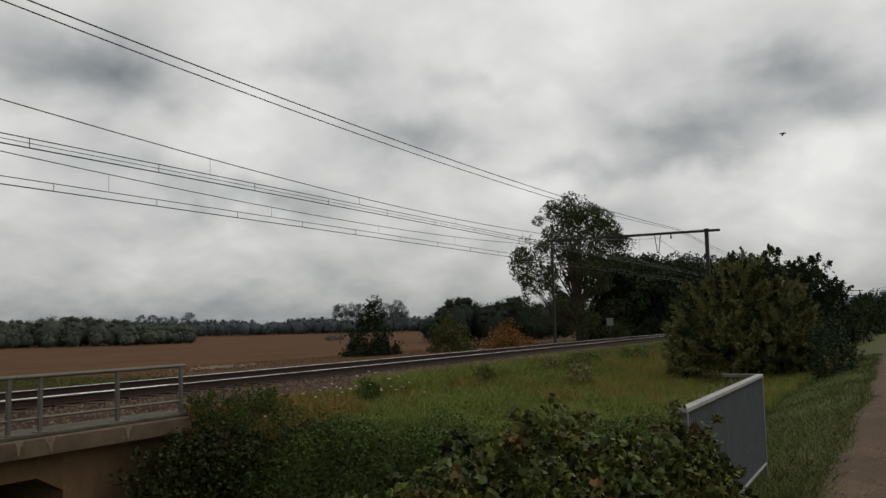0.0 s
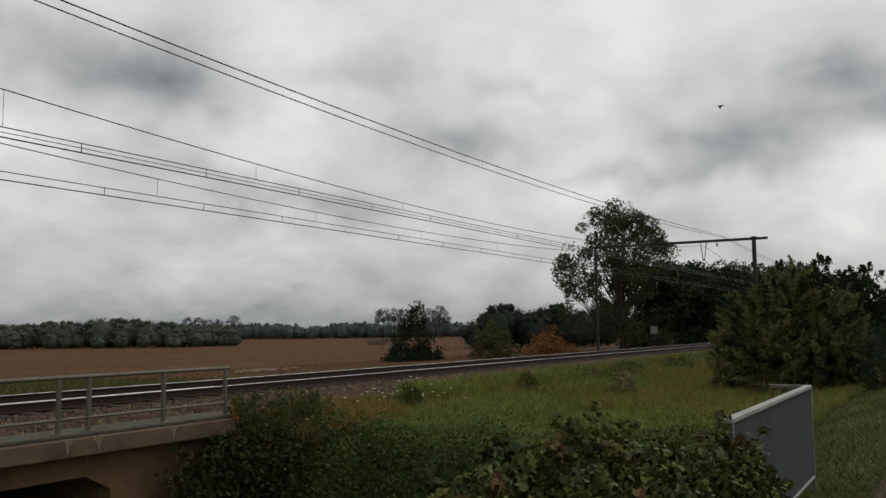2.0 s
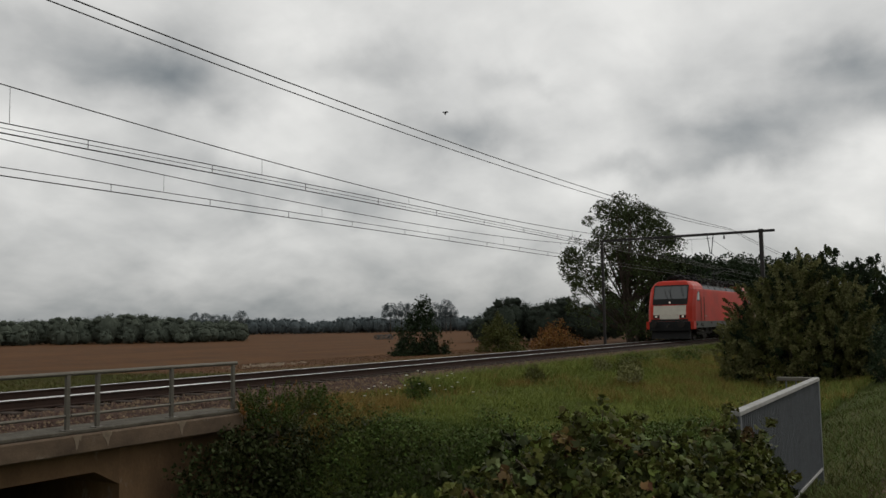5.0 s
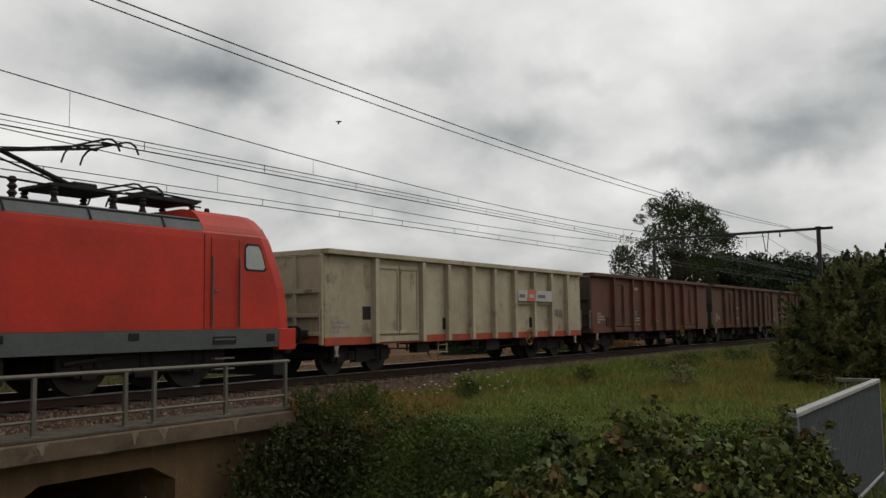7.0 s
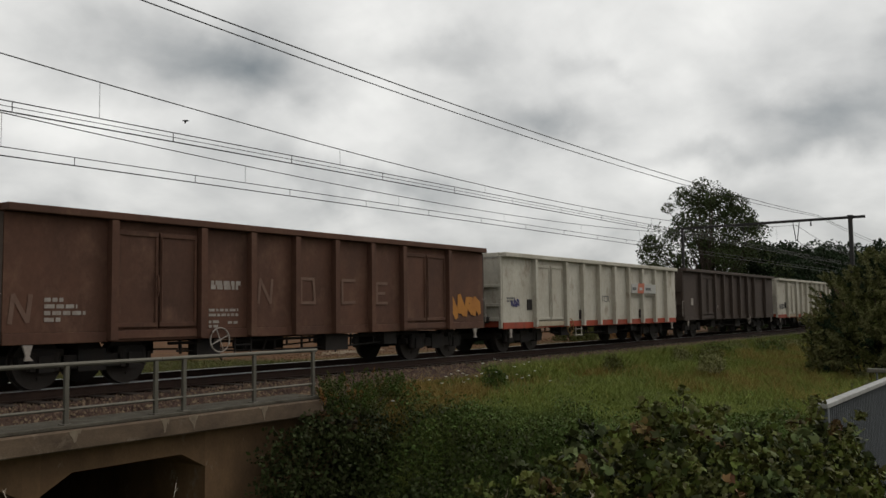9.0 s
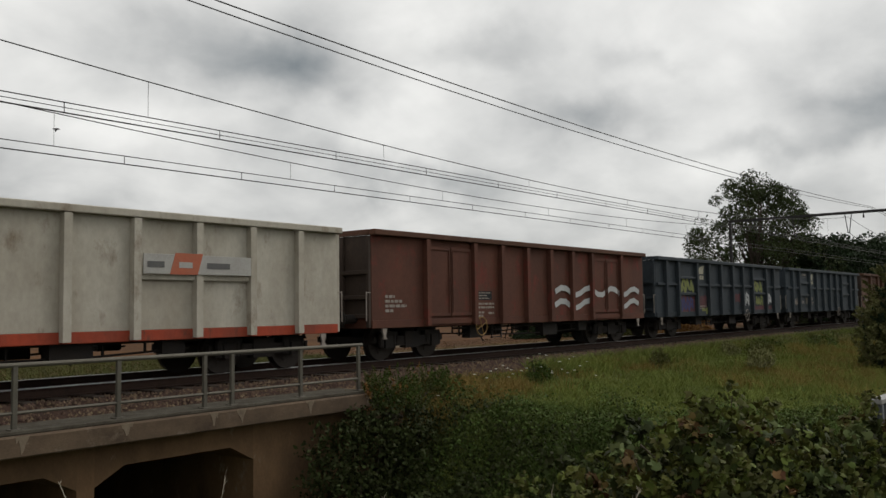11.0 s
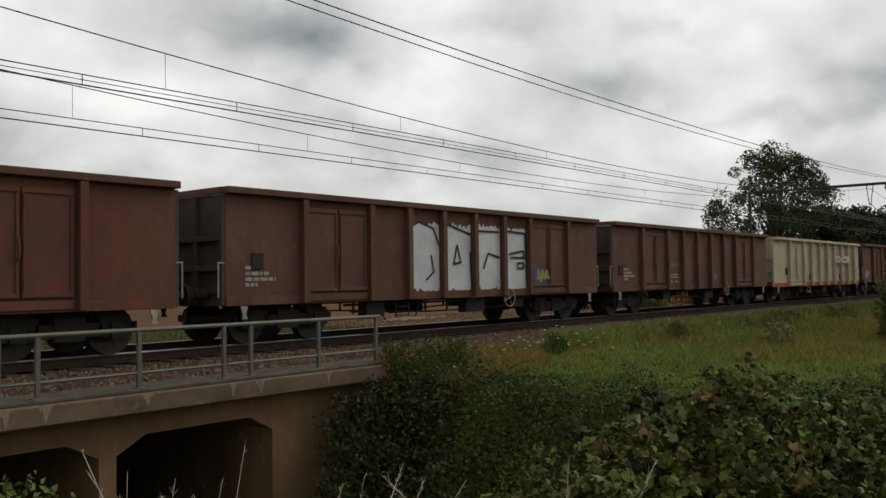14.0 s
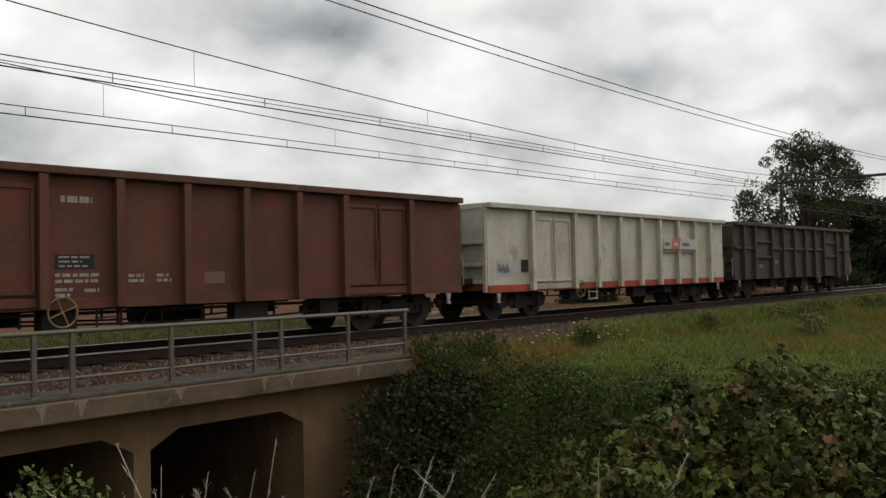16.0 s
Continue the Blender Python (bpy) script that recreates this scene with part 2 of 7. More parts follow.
M = {
    "steel": material("galvanised_steel", (0.13, 0.12, 0.098), 0.55, 0.5, (0.08, 0.072, 0.058), 0.6, 4, fine=60, bump=0.1),
    "fence_rail": material("pale_galvanised_rail", (0.30, 0.30, 0.29), 0.6, 0.2, (0.17, 0.16, 0.14), 0.7, 5, fine=40, bump=0.1),
    "fence_grey": material("dull_galvanised_bars", (0.125, 0.133, 0.142), 0.7, 0.2, (0.085, 0.09, 0.095), 0.7, 3, fine=40, bump=0.1),
    "rail_web": material("rusty_rail", (0.040, 0.023, 0.017), 0.85, 0.1, (0.022, 0.014, 0.011), 0.7, 6),
    "rail_head": material("polished_rail", (0.60, 0.60, 0.60), 0.35, 1.0, (0.25, 0.24, 0.23), 0.5, 9, bump=0.03),
    "ballast": material("ballast_stone", (0.125, 0.084, 0.058), 0.95, 0, (0.055, 0.034, 0.023), 0.8, 3, fine=18, bump=0.9, island=0.55),
    "ballast_oily": material("oil_darkened_ballast", (0.058, 0.034, 0.024), 0.95, 0, (0.026, 0.016, 0.012), 0.8, 3, fine=18, bump=0.9),
    "sleeper": material("sleeper_wood", (0.05, 0.037, 0.029), 0.9, 0, (0.026, 0.02, 0.016), 0.7, 5, bump=0.4),
    "concrete": material("weathered_concrete", (0.165, 0.100, 0.052), 0.92, 0, (0.060, 0.037, 0.022), 0.85, 0.9, (1, 1, 0.6), 25, 0.25, third=(0.19, 0.145, 0.10), third_at=0.60),
    "concrete_edge": material("stained_edge_concrete", (0.125, 0.088, 0.058), 0.92, 0, (0.052, 0.036, 0.025), 0.9, 1.6, (0.8, 1, 1.2), 25, 0.3, third=(0.17, 0.135, 0.10), third_at=0.58, third_soft=0.15),
    "concrete_pale": material("lime_stained_concrete", (0.20, 0.16, 0.115), 0.92, 0, (0.12, 0.09, 0.062), 0.8, 6, (1, 1, 0.5), fine=40, bump=0.2),
    "deck": material("grey_deck_edge", (0.088, 0.080, 0.062), 0.92, 0, (0.040, 0.032, 0.023), 0.9, 3, fine=22, bump=0.5, third=(0.11, 0.10, 0.085), third_at=0.58),
    "dark_steel": material("dark_mast_steel", (0.035, 0.035, 0.036), 0.7, 0.3, (0.05, 0.038, 0.03), 0.5, 3),
    "wire": material("copper_wire", (0.035, 0.032, 0.03), 0.6, 0.5, bump=0),
    "bark": material("tree_bark", (0.07, 0.055, 0.042), 0.95, 0, (0.03, 0.025, 0.02), 0.7, 5, (1, 1, 0.3), 25, 0.5),
    "leaf_tree": material("tree_leaves", (0.05, 0.064, 0.024), 0.7, 0, (0.03, 0.042, 0.017), 0.7, 0.6, fine=5, bump=0, island=0.35, spec=0.08),
    "leaf_dark": material("dark_tree_leaves", (0.024, 0.036, 0.016), 0.75, 0, (0.014, 0.024, 0.012), 0.7, 0.6, fine=5, bump=0, island=0.35, spec=0.08),
    "leaf_willow": material("willow_leaves", (0.175, 0.170, 0.070), 0.7, 0, (0.080, 0.086, 0.034), 0.7, 0.7, fine=5, bump=0, island=0.3, spec=0.08),
    # haze is put into the next two leaf colours, paler and bluer with distance
    "leaf_far": material("hazed_far_woods", (0.090, 0.108, 0.112), 0.9, 0, (0.070, 0.086, 0.090), 0.8, 0.012, fine=0.4, bump=0, island=0.05, spec=0.08),
    "leaf_mid": material("hazed_near_woods", (0.084, 0.097, 0.075), 0.95, 0, (0.064, 0.077, 0.062), 0.8, 0.03, fine=0.4, bump=0, island=0.02, spec=0.03),
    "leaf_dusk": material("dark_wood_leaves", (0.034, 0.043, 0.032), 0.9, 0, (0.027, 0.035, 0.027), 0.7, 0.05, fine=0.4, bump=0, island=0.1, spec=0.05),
    "leaf_yellow": material("yellow_green_leaves", (0.085, 0.088, 0.026), 0.7, 0, (0.05, 0.058, 0.02), 0.7, 1, fine=5, bump=0, island=0.35, spec=0.08),
    "leaf_orange": material("rusty_autumn_leaves", (0.21, 0.095, 0.03), 0.7, 0, (0.12, 0.075, 0.025), 0.8, 0.9, fine=5, bump=0, island=0.4, spec=0.08),
    "bramble": material("bramble_leaves", (0.100, 0.106, 0.024), 0.6, 0, (0.036, 0.046, 0.011), 0.8, 2.2, fine=14, bump=0, island=0.6, spec=0.08),
    "bramble_red": material("reddening_bramble_leaves", (0.105, 0.058, 0.024), 0.6, 0, (0.06, 0.05, 0.018), 0.7, 3, fine=14, bump=0, island=0.5, spec=0.1),
    "weed": material("broad_weed_leaves", (0.066, 0.092, 0.021), 0.65, 0, (0.028, 0.043, 0.011), 0.8, 1.0, fine=8, bump=0, island=0.5, spec=0.06),
    # darker copy of the bramble green, with the shade among leaves in its colour
    "bramble_dark": material("shade_toned_bramble_leaves", (0.038, 0.046, 0.014), 0.6, 0, (0.015, 0.020, 0.007), 0.7, 2, fine=12, bump=0, island=0.45, spec=0.08),
    "nettle": material("nettle_leaves", (0.10, 0.125, 0.045), 0.65, 0, (0.06, 0.08, 0.03), 0.7, 3, fine=14, bump=0, island=0.35, spec=0.08),
    "nettle_dim": material("dull_nettle_leaves", (0.090, 0.118, 0.034), 0.65, 0, (0.05, 0.07, 0.022), 0.7, 1.5, fine=14, bump=0, island=0.4, spec=0.06),
    "dead_leaf": material("withered_leaves", (0.20, 0.105, 0.05), 0.8, 0, (0.12, 0.07, 0.035), 0.6, 8, bump=0, island=0.3),
    "grass": material("grass_blades", (0.178, 0.206, 0.048), 0.75, 0, (0.106, 0.138, 0.034), 0.9, 0.45, fine=4, bump=0, island=0.3, spec=0.06),
    "grass_dark": material("deep_green_grass_blades", (0.080, 0.114, 0.030), 0.8, 0, (0.050, 0.077, 0.021), 0.8, 0.4, fine=4, bump=0, island=0.28, spec=0.06),
    "grass_dry": material("dry_grass_blades", (0.25, 0.165, 0.052), 0.8, 0, (0.155, 0.125, 0.042), 0.8, 0.5, fine=4, bump=0, island=0.28, spec=0.08),
    "stubble": material("withered_stubble", (0.072, 0.042, 0.019), 0.9, 0, (0.055, 0.036, 0.016), 0.8, 0.4, fine=4, bump=0, island=0.35, spec=0.08),
    "seed": material("pale_seed_heads", (0.42, 0.37, 0.29), 0.85, 0, (0.3, 0.25, 0.19), 0.5, 9, bump=0, island=0.2),
    "flower": material("white_flowers", (0.75, 0.75, 0.68), 0.8, 0, (0.55, 0.55, 0.45), 0.4, 9, bump=0),
    "path": material("gravel_path", (0.098, 0.062, 0.036), 0.95, 0, (0.050, 0.033, 0.020), 0.9, 1.1, fine=45, bump=0.9, third=(0.125, 0.09, 0.06), third_at=0.6),
    "pebble": material("path_pebbles", (0.125, 0.095, 0.066), 0.9, 0, (0.06, 0.043, 0.03), 0.8, 3, fine=18, bump=0.3, island=0.5),
    "under": material("dark_iron", (0.022, 0.020, 0.019), 0.8, 0.2, (0.035, 0.026, 0.02), 0.6, 3),
    "wheel": material("wheel_steel", (0.05, 0.042, 0.038), 0.6, 0.6, (0.03, 0.025, 0.02), 0.6, 5),
    "red": material("traffic_red_paint", (0.45, 0.030, 0.014), 0.5, 0, (0.20, 0.022, 0.014), 0.75, 0.55, (0.9, 1, 1.0), 12, 0.03, spec=0.2),
    "loco_grey": material("grey_lower_paint", (0.085, 0.093, 0.086), 0.6, 0, (0.05, 0.053, 0.05), 0.7, 1.2, fine=15, bump=0.05),
    "roof_grey": material("grey_roof", (0.10, 0.11, 0.115), 0.6, 0, (0.05, 0.052, 0.055), 0.7, 1.4, bump=0.05),
    "cream_panel": material("cream_front_panel", (0.50, 0.47, 0.40), 0.6, 0, (0.36, 0.33, 0.28), 0.5, 3, bump=0.03),
    "glass": material("tinted_cab_glass", (0.025, 0.03, 0.032), 0.06, 0, (0.03, 0.035, 0.035), 0.3, 2, bump=0, spec=0.9),
    # pale base colour stands in for the sky reflected in the side panes
    "pale_glass": material("painted_sky_cab_glass", (0.30, 0.31, 0.30), 0.08, 0, (0.22, 0.23, 0.22), 0.4, 2, bump=0, spec=0.8),
    "faded_badge": material("faded_badge_paint", (0.42, 0.10, 0.07), 0.7, 0, (0.36, 0.12, 0.09), 0.6, 5, bump=0),
    "lamp": material("lit_headlamp", (0.6, 0.55, 0.48), 0.2, 0, bump=0, glow=(1.0, 0.80, 0.66, 0.2)),
    "black": material("black_rubber", (0.015, 0.015, 0.015), 0.8, bump=0.1),
    "white_mark": material("worn_white_lettering", (0.3, 0.27, 0.24), 0.8, 0, (0.16, 0.12, 0.095), 0.7, 6, bump=0),
    "brown": material("oxide_brown_wagon_paint", (0.098, 0.046, 0.029), 0.8, 0, (0.050, 0.026, 0.018), 0.8, 0.6, (1, 1, 0.7), 14, 0.12, third=(0.128, 0.070, 0.046), third_at=0.52, third_soft=0.25),
    "red_brown": material("red_brown_wagon_paint", (0.108, 0.043, 0.028), 0.78, 0, (0.060, 0.028, 0.020), 0.8, 0.6, (1, 1, 0.7), 14, 0.1, third=(0.150, 0.030, 0.022), third_at=0.54, third_soft=0.16),
    # paint of the dark wagons; also the shade coloured onto brown wagons' ends
    "dark_brown": material("dark_brown_paint_and_end_shade", (0.060, 0.043, 0.034), 0.8, 0, (0.036, 0.027, 0.022), 0.8, 0.7, (1, 1, 0.7), 14, 0.1, third=(0.078, 0.055, 0.042), third_at=0.55, third_soft=0.2),
    "white": material("off_white_wagon_paint", (0.45, 0.42, 0.355), 0.75, 0, (0.29, 0.255, 0.20), 0.8, 0.7, (1, 1, 0.6), 10, 0.08, third=(0.17, 0.125, 0.085), third_at=0.565, third_soft=0.2),
    "cream": material("grubby_cream_wagon_paint", (0.38, 0.325, 0.235), 0.78, 0, (0.22, 0.175, 0.115), 0.8, 0.7, (1, 1, 0.6), 10, 0.08, third=(0.10, 0.066, 0.044), third_at=0.56, third_soft=0.18),
    "orange": material("faded_orange_sill", (0.33, 0.055, 0.026), 0.75, 0, (0.17, 0.05, 0.032), 0.85, 1.3, (1, 1, 0.6), 12, 0.1, third=(0.09, 0.05, 0.035), third_at=0.56, third_soft=0.12),
    "blue": material("slate_blue_wagon_paint", (0.043, 0.055, 0.065), 0.7, 0, (0.028, 0.034, 0.040), 0.8, 0.7, (1, 1, 0.7), 12, 0.08, third=(0.066, 0.074, 0.078), third_at=0.55, third_soft=0.2),
    "blue_deep": material("deep_blue_grey_wagon_paint", (0.036, 0.045, 0.053), 0.7, 0, (0.024, 0.029, 0.034), 0.8, 0.7, (1, 1, 0.7), 12, 0.08, third=(0.060, 0.064, 0.066), third_at=0.55, third_soft=0.2),
    "graffiti_white": material("silver_white_spray_paint", (0.46, 0.47, 0.47), 0.6, 0, (0.28, 0.285, 0.285), 0.6, 1.5, bump=0.02),
    "graffiti_black": material("black_spray_paint", (0.02, 0.02, 0.022), 0.7, bump=0.02),
    "graffiti_yellow": material("yellow_green_spray_paint", (0.21, 0.215, 0.075), 0.7, 0, (0.12, 0.16, 0.06), 0.8, 3, bump=0.02),
    "graffiti_orange": material("orange_spray_paint", (0.4, 0.17, 0.03), 0.7, 0, (0.24, 0.09, 0.03), 0.6, 2, bump=0.02),
    "graffiti_red": material("red_spray_paint", (0.120, 0.040, 0.044), 0.7, 0, (0.06, 0.035, 0.04), 0.9, 3, bump=0.02),
    "graffiti_blue": material("violet_spray_paint", (0.055, 0.05, 0.13), 0.7, 0, (0.04, 0.04, 0.085), 0.6, 2, bump=0.02),
    "wheel_yellow": material("worn_yellow_wheel_paint", (0.27, 0.165, 0.06), 0.7, 0, (0.14, 0.09, 0.04), 0.8, 6, bump=0.05),
    "chalk": material("faint_chalky_paint", (0.15, 0.095, 0.07), 0.85, 0, (0.11, 0.06, 0.045), 0.7, 3, bump=0),
    "grey_letter": material("dark_grey_lettering", (0.10, 0.10, 0.10), 0.8, 0, (0.16, 0.15, 0.14), 0.6, 5, bump=0),
    "mark_pale": material("pale_company_mark", (0.40, 0.375, 0.28), 0.75, 0, (0.24, 0.23, 0.19), 0.8, 4, bump=0),
    "board": material("pale_board", (0.38, 0.37, 0.345), 0.6, 0, (0.30, 0.285, 0.26), 0.6, 3, bump=0.02),
    "board_orange": material("orange_red_board_field", (0.40, 0.115, 0.062), 0.6, 0, (0.32, 0.13, 0.085), 0.6, 3, bump=0.02),
    "faded_tag": material("faded_grey_spray_paint", (0.30, 0.30, 0.31), 0.8, 0, (0.40, 0.385, 0.34), 0.9, 2.5, bump=0),
    "feather": material("dark_feathers", (0.03, 0.03, 0.032), 0.8, bump=0),
    "sign": material("pale_sign_plate", (0.15, 0.15, 0.145), 0.6, 0, (0.12, 0.12, 0.115), 0.5, 5, bump=0.02),
}

# ---- building helpers ----
def box(bm, x0, x1, y0, y1, z0, z1):
    v = [bm.verts.new((x, y, z)) for x in (x0, x1) for y in (y0, y1) for z in (z0, z1)]
    for a, b, c, d in ((0, 1, 3, 2), (4, 6, 7, 5), (0, 4, 5, 1), (2, 3, 7, 6), (0, 2, 6, 4), (1, 5, 7, 3)):
        bm.faces.new((v[a], v[b], v[c], v[d]))
    return v


def block(x0, x1, y0, y1, z0, z1, bevel=0.0):
    bm = bmesh.new()
    box(bm, min(x0, x1), max(x0, x1), min(y0, y1), max(y0, y1), min(z0, z1), max(z0, z1))
    if bevel:
        bmesh.ops.bevel(bm, geom=bm.edges[:], offset=bevel, segments=1, affect="EDGES")
    return bm


def tube(bm, points, radii, sides=8):
    """A tapered tube along points."""
    rings = []
    pts = [Vector(p) for p in points]
    if not hasattr(radii, "__len__"):
        radii = [radii] * len(pts)
    for i, p in enumerate(pts):
        way = (pts[min(i + 1, len(pts) - 1)] - pts[max(i - 1, 0)]).normalized()
        side = way.cross(Vector((0, 0, 1)) if abs(way.z) < 0.9 else Vector((1, 0, 0))).normalized()
        up = side.cross(way)
        rings.append([bm.verts.new(p + (side * math.cos(k * math.tau / sides) + up * math.sin(k * math.tau / sides)) * radii[i]) for k in range(sides)])
    for a, b in zip(rings, rings[1:]):
        for k in range(sides):
            bm.faces.new((a[k], a[(k + 1) % sides], b[(k + 1) % sides], b[k]))
    bm.faces.new(rings[0][::-1])
    bm.faces.new(rings[-1])
    return bm


def prism(outline, y0, y1):
    """An outline of (x, z) corners, drawn out from y0 to y1."""
    bm = bmesh.new()
    a = [bm.verts.new((x, y0, z)) for x, z in outline]
    b = [bm.verts.new((x, y1, z)) for x, z in outline]
    n = len(outline)
    bm.faces.new(a)
    bm.faces.new(b[::-1])
    for i in range(n):
        bm.faces.new((a[i], b[i], b[(i + 1) % n], a[(i + 1) % n]))
    bmesh.ops.recalc_face_normals(bm, faces=bm.faces[:])
    return bm


def part(name, bm, mat, parent=None, label="", smooth=False):
    me = bpy.data.meshes.new(name)
    bmesh.ops.recalc_face_normals(bm, faces=bm.faces[:])
    bm.to_mesh(me)
    bm.free()
    me.materials.append(M[mat])
    if smooth:
        me.polygons.foreach_set("use_smooth", [True] * len(me.polygons))
    ob = new(name, me)
    ob.parent = parent
    if label:
        ob["label"] = label
    return ob


def shared(name, ob, m, parent):
    """Another piece on the same mesh."""
    o = new(name, ob.data)
    o.parent = parent
    o.matrix_basis = m
    return o


def thing(name, label, category, group="", kind="", at=None):
    ob = new(name)
    ob.empty_display_size = 0.2
    if at is not None:
        ob.matrix_basis = at
    return tagged(ob, label, category, group, kind)


def from_arrays(name, verts, faces, mat, parent=None):
    """verts (n, 3); faces (m, 3 or 4) with equal corner counts."""
    me = bpy.data.meshes.new(name)
    verts, faces = np.asarray(verts, np.float32), np.asarray(faces, np.int32)
    k = faces.shape[1]
    me.vertices.add(len(verts))
    me.vertices.foreach_set("co", verts.ravel())
    me.loops.add(faces.size)
    me.loops.foreach_set("vertex_index", faces.ravel())
    me.polygons.add(len(faces))
    me.polygons.foreach_set("loop_start", np.arange(0, faces.size, k, dtype=np.int32))
    me.update(calc_edges=True)
    me.materials.append(M[mat])
    ob = new(name, me)
    ob.parent = parent
    return ob


def leaf_quads(centres, size, rng, droop=0.0, slim=0.55, fold=True):
    """Folded diamond leaves: two triangles each, turned at random round the given centres."""
    n = len(centres)
    size = size * rng.uniform(0.6, 1.35, n)[:, None]
    a = rng.normal(size=(n, 3))
    a[:, 2] -= droop
    a /= np.linalg.norm(a, axis=1, keepdims=True)
    b = np.cross(a, rng.normal(size=(n, 3)))
    b /= np.linalg.norm(b, axis=1, keepdims=True) + 1e-9
    c = np.cross(a, b)
    lift = c * size * (0.18 if fold else 0)
    v = np.stack([centres - a * size * 0.5, centres + b * size * slim * 0.5 + lift, centres + a * size * 0.5, centres - b * size * slim * 0.5 + lift], 1)
    i = np.arange(n)[:, None] * 4
    f = np.concatenate([i + np.array([[0, 1, 2]]), i + np.array([[0, 2, 3]])], 1).reshape(-1, 3)
    return v.reshape(-1, 3), f


# ---- ground ----
NEAR, FAR = 15.8, 19.4          # track centres
FIELD = -4.0


def smooth_step(a, b, x):
    t = np.clip((x - a) / (b - a), 0, 1)
    return t * t * (3 - 2 * t)


def ground_height(x, y):
    x, y = np.asarray(x, float), np.asarray(y, float)
    z = np.interp(y, [-400, -60, -8, -3, 1.0, 1.6, 3.0, 6.0, 9.0, 11.0, 13.2, 14.0, 21.4, 22.2, 36.0, 52.0],
                  [-4.0, -3.0, -1.0, -0.40, -0.36, -0.50, -0.95, -1.25, -1.10, -0.85, -0.52, -0.45, -0.62, -0.62, -0.85, FIELD])
    pit = (1 - smooth_step(11.2, 15.5, x)) * smooth_step(2.2, 5.0, y) * (1 - smooth_step(22.4, 25.0, y))
    z = z * (1 - pit) + (-3.7) * pit
    z = z + (0.05 * np.sin(x * 1.3 + y) * np.sin(y * 1.7 - x * 0.4)) * (y < 13)
    return z


def build_ground():
    xs = np.unique(np.concatenate([np.array([-2500, -1200, -600, -300, -150, -80, -50, -30, -20]), np.arange(-14, 45, 0.5), np.arange(45, 90, 2.0), np.array([95, 110, 130, 160, 200, 260, 350, 500, 800, 1300, 2500])]))
    ys = np.unique(np.concatenate([np.array([-2500, -1000, -400, -150, -60, -30, -15, -8]), np.arange(-5, 14, 0.4), np.array([14, 16, 18, 20, 21.4]), np.arange(22, 54, 1.0), np.array([60, 70, 100, 150, 220, 300, 400, 550, 800, 1200, 2500])]))
    X, Y = np.meshgrid(xs, ys, indexing="ij")
    Z = ground_height(X, Y)
    v = np.stack([X, Y, Z], -1).reshape(-1, 3)
    n = len(ys)
    i, j = np.meshgrid(np.arange(len(xs) - 1), np.arange(n - 1), indexing="ij")
    k = (i * n + j).ravel()
    f = np.stack([k, k + n, k + n + 1, k + 1], 1)
    ob = from_arrays("ground", v, f, "grass")
    ob.data.polygons.foreach_set("use_smooth", [True] * len(ob.data.polygons))
    ob.data.materials.clear()
    ob.data.materials.append(ground_material())
    tagged(ob, "grassy embankment falling to a brown stubble field", "ground", kind="structure")


def ground_material():
    m = bpy.data.materials.new("earth_grass_and_field")
    m.use_nodes = True
    nt = m.node_tree
    N, L = nt.nodes.new, nt.links.new
    b = nt.nodes["Principled BSDF"]
    b.inputs["Roughness"].default_value = 0.95
    b.inputs["Specular IOR Level"].default_value = 0.1
    tc = N("ShaderNodeTexCoord")
    sep = N("ShaderNodeSeparateXYZ")
    L(tc.outputs["Object"], sep.inputs[0])

    def noise_at(scale, stretch=(1, 1, 1), detail=6):
        mp = N("ShaderNodeMapping")
        mp.inputs["Scale"].default_value = stretch
        L(tc.outputs["Object"], mp.inputs[0])
        n = N("ShaderNodeTexNoise")
        n.inputs["Scale"].default_value, n.inputs["Detail"].default_value = scale, detail
        L(mp.outputs[0], n.inputs["Vector"])
        return n.outputs["Fac"]

    def mixed(fac, a, c):
        n = N("ShaderNodeMix")
        n.data_type = "RGBA"
        for key, v in (("Factor", fac), ("A", a), ("B", c)):
            if hasattr(v, "default_value"):
                L(v, n.inputs[key])
            else:
                n.inputs[key].default_value = v
        return n.outputs["Result"]

    def ramp(fac, lo, hi):
        n = N("ShaderNodeMapRange")
        n.inputs[1].default_value, n.inputs[2].default_value = lo, hi
        L(fac, n.inputs[0])
        return n.outputs[0]

    grass = mixed(ramp(noise_at(0.5), 0.35, 0.65), (0.060, 0.075, 0.020, 1), (0.085, 0.085, 0.028, 1))
    grass = mixed(ramp(noise_at(9), 0.45, 0.75), grass, (0.035, 0.032, 0.018, 1))
    field = mixed(ramp(noise_at(0.02, (1, 4, 1)), 0.35, 0.65), (0.068, 0.028, 0.008, 1), (0.094, 0.041, 0.012, 1))
    field = mixed(ramp(noise_at(0.6, (1, 0.25, 1)), 0.45, 0.8), field, (0.040, 0.022, 0.010, 1))
    far = N("ShaderNodeMapRange")
    far.inputs[1].default_value, far.inputs[2].default_value = 22.5, 30.0
    L(sep.outputs[1], far.inputs[0])
    L(mixed(far.outputs[0], grass, field), b.inputs["Base Color"])
    bp = N("ShaderNodeBump")
    bp.inputs["Strength"].default_value, bp.inputs["Distance"].default_value = 0.5, 0.05
    L(noise_at(7), bp.inputs["Height"])
    L(bp.outputs[0], b.inputs["Normal"])
    return m


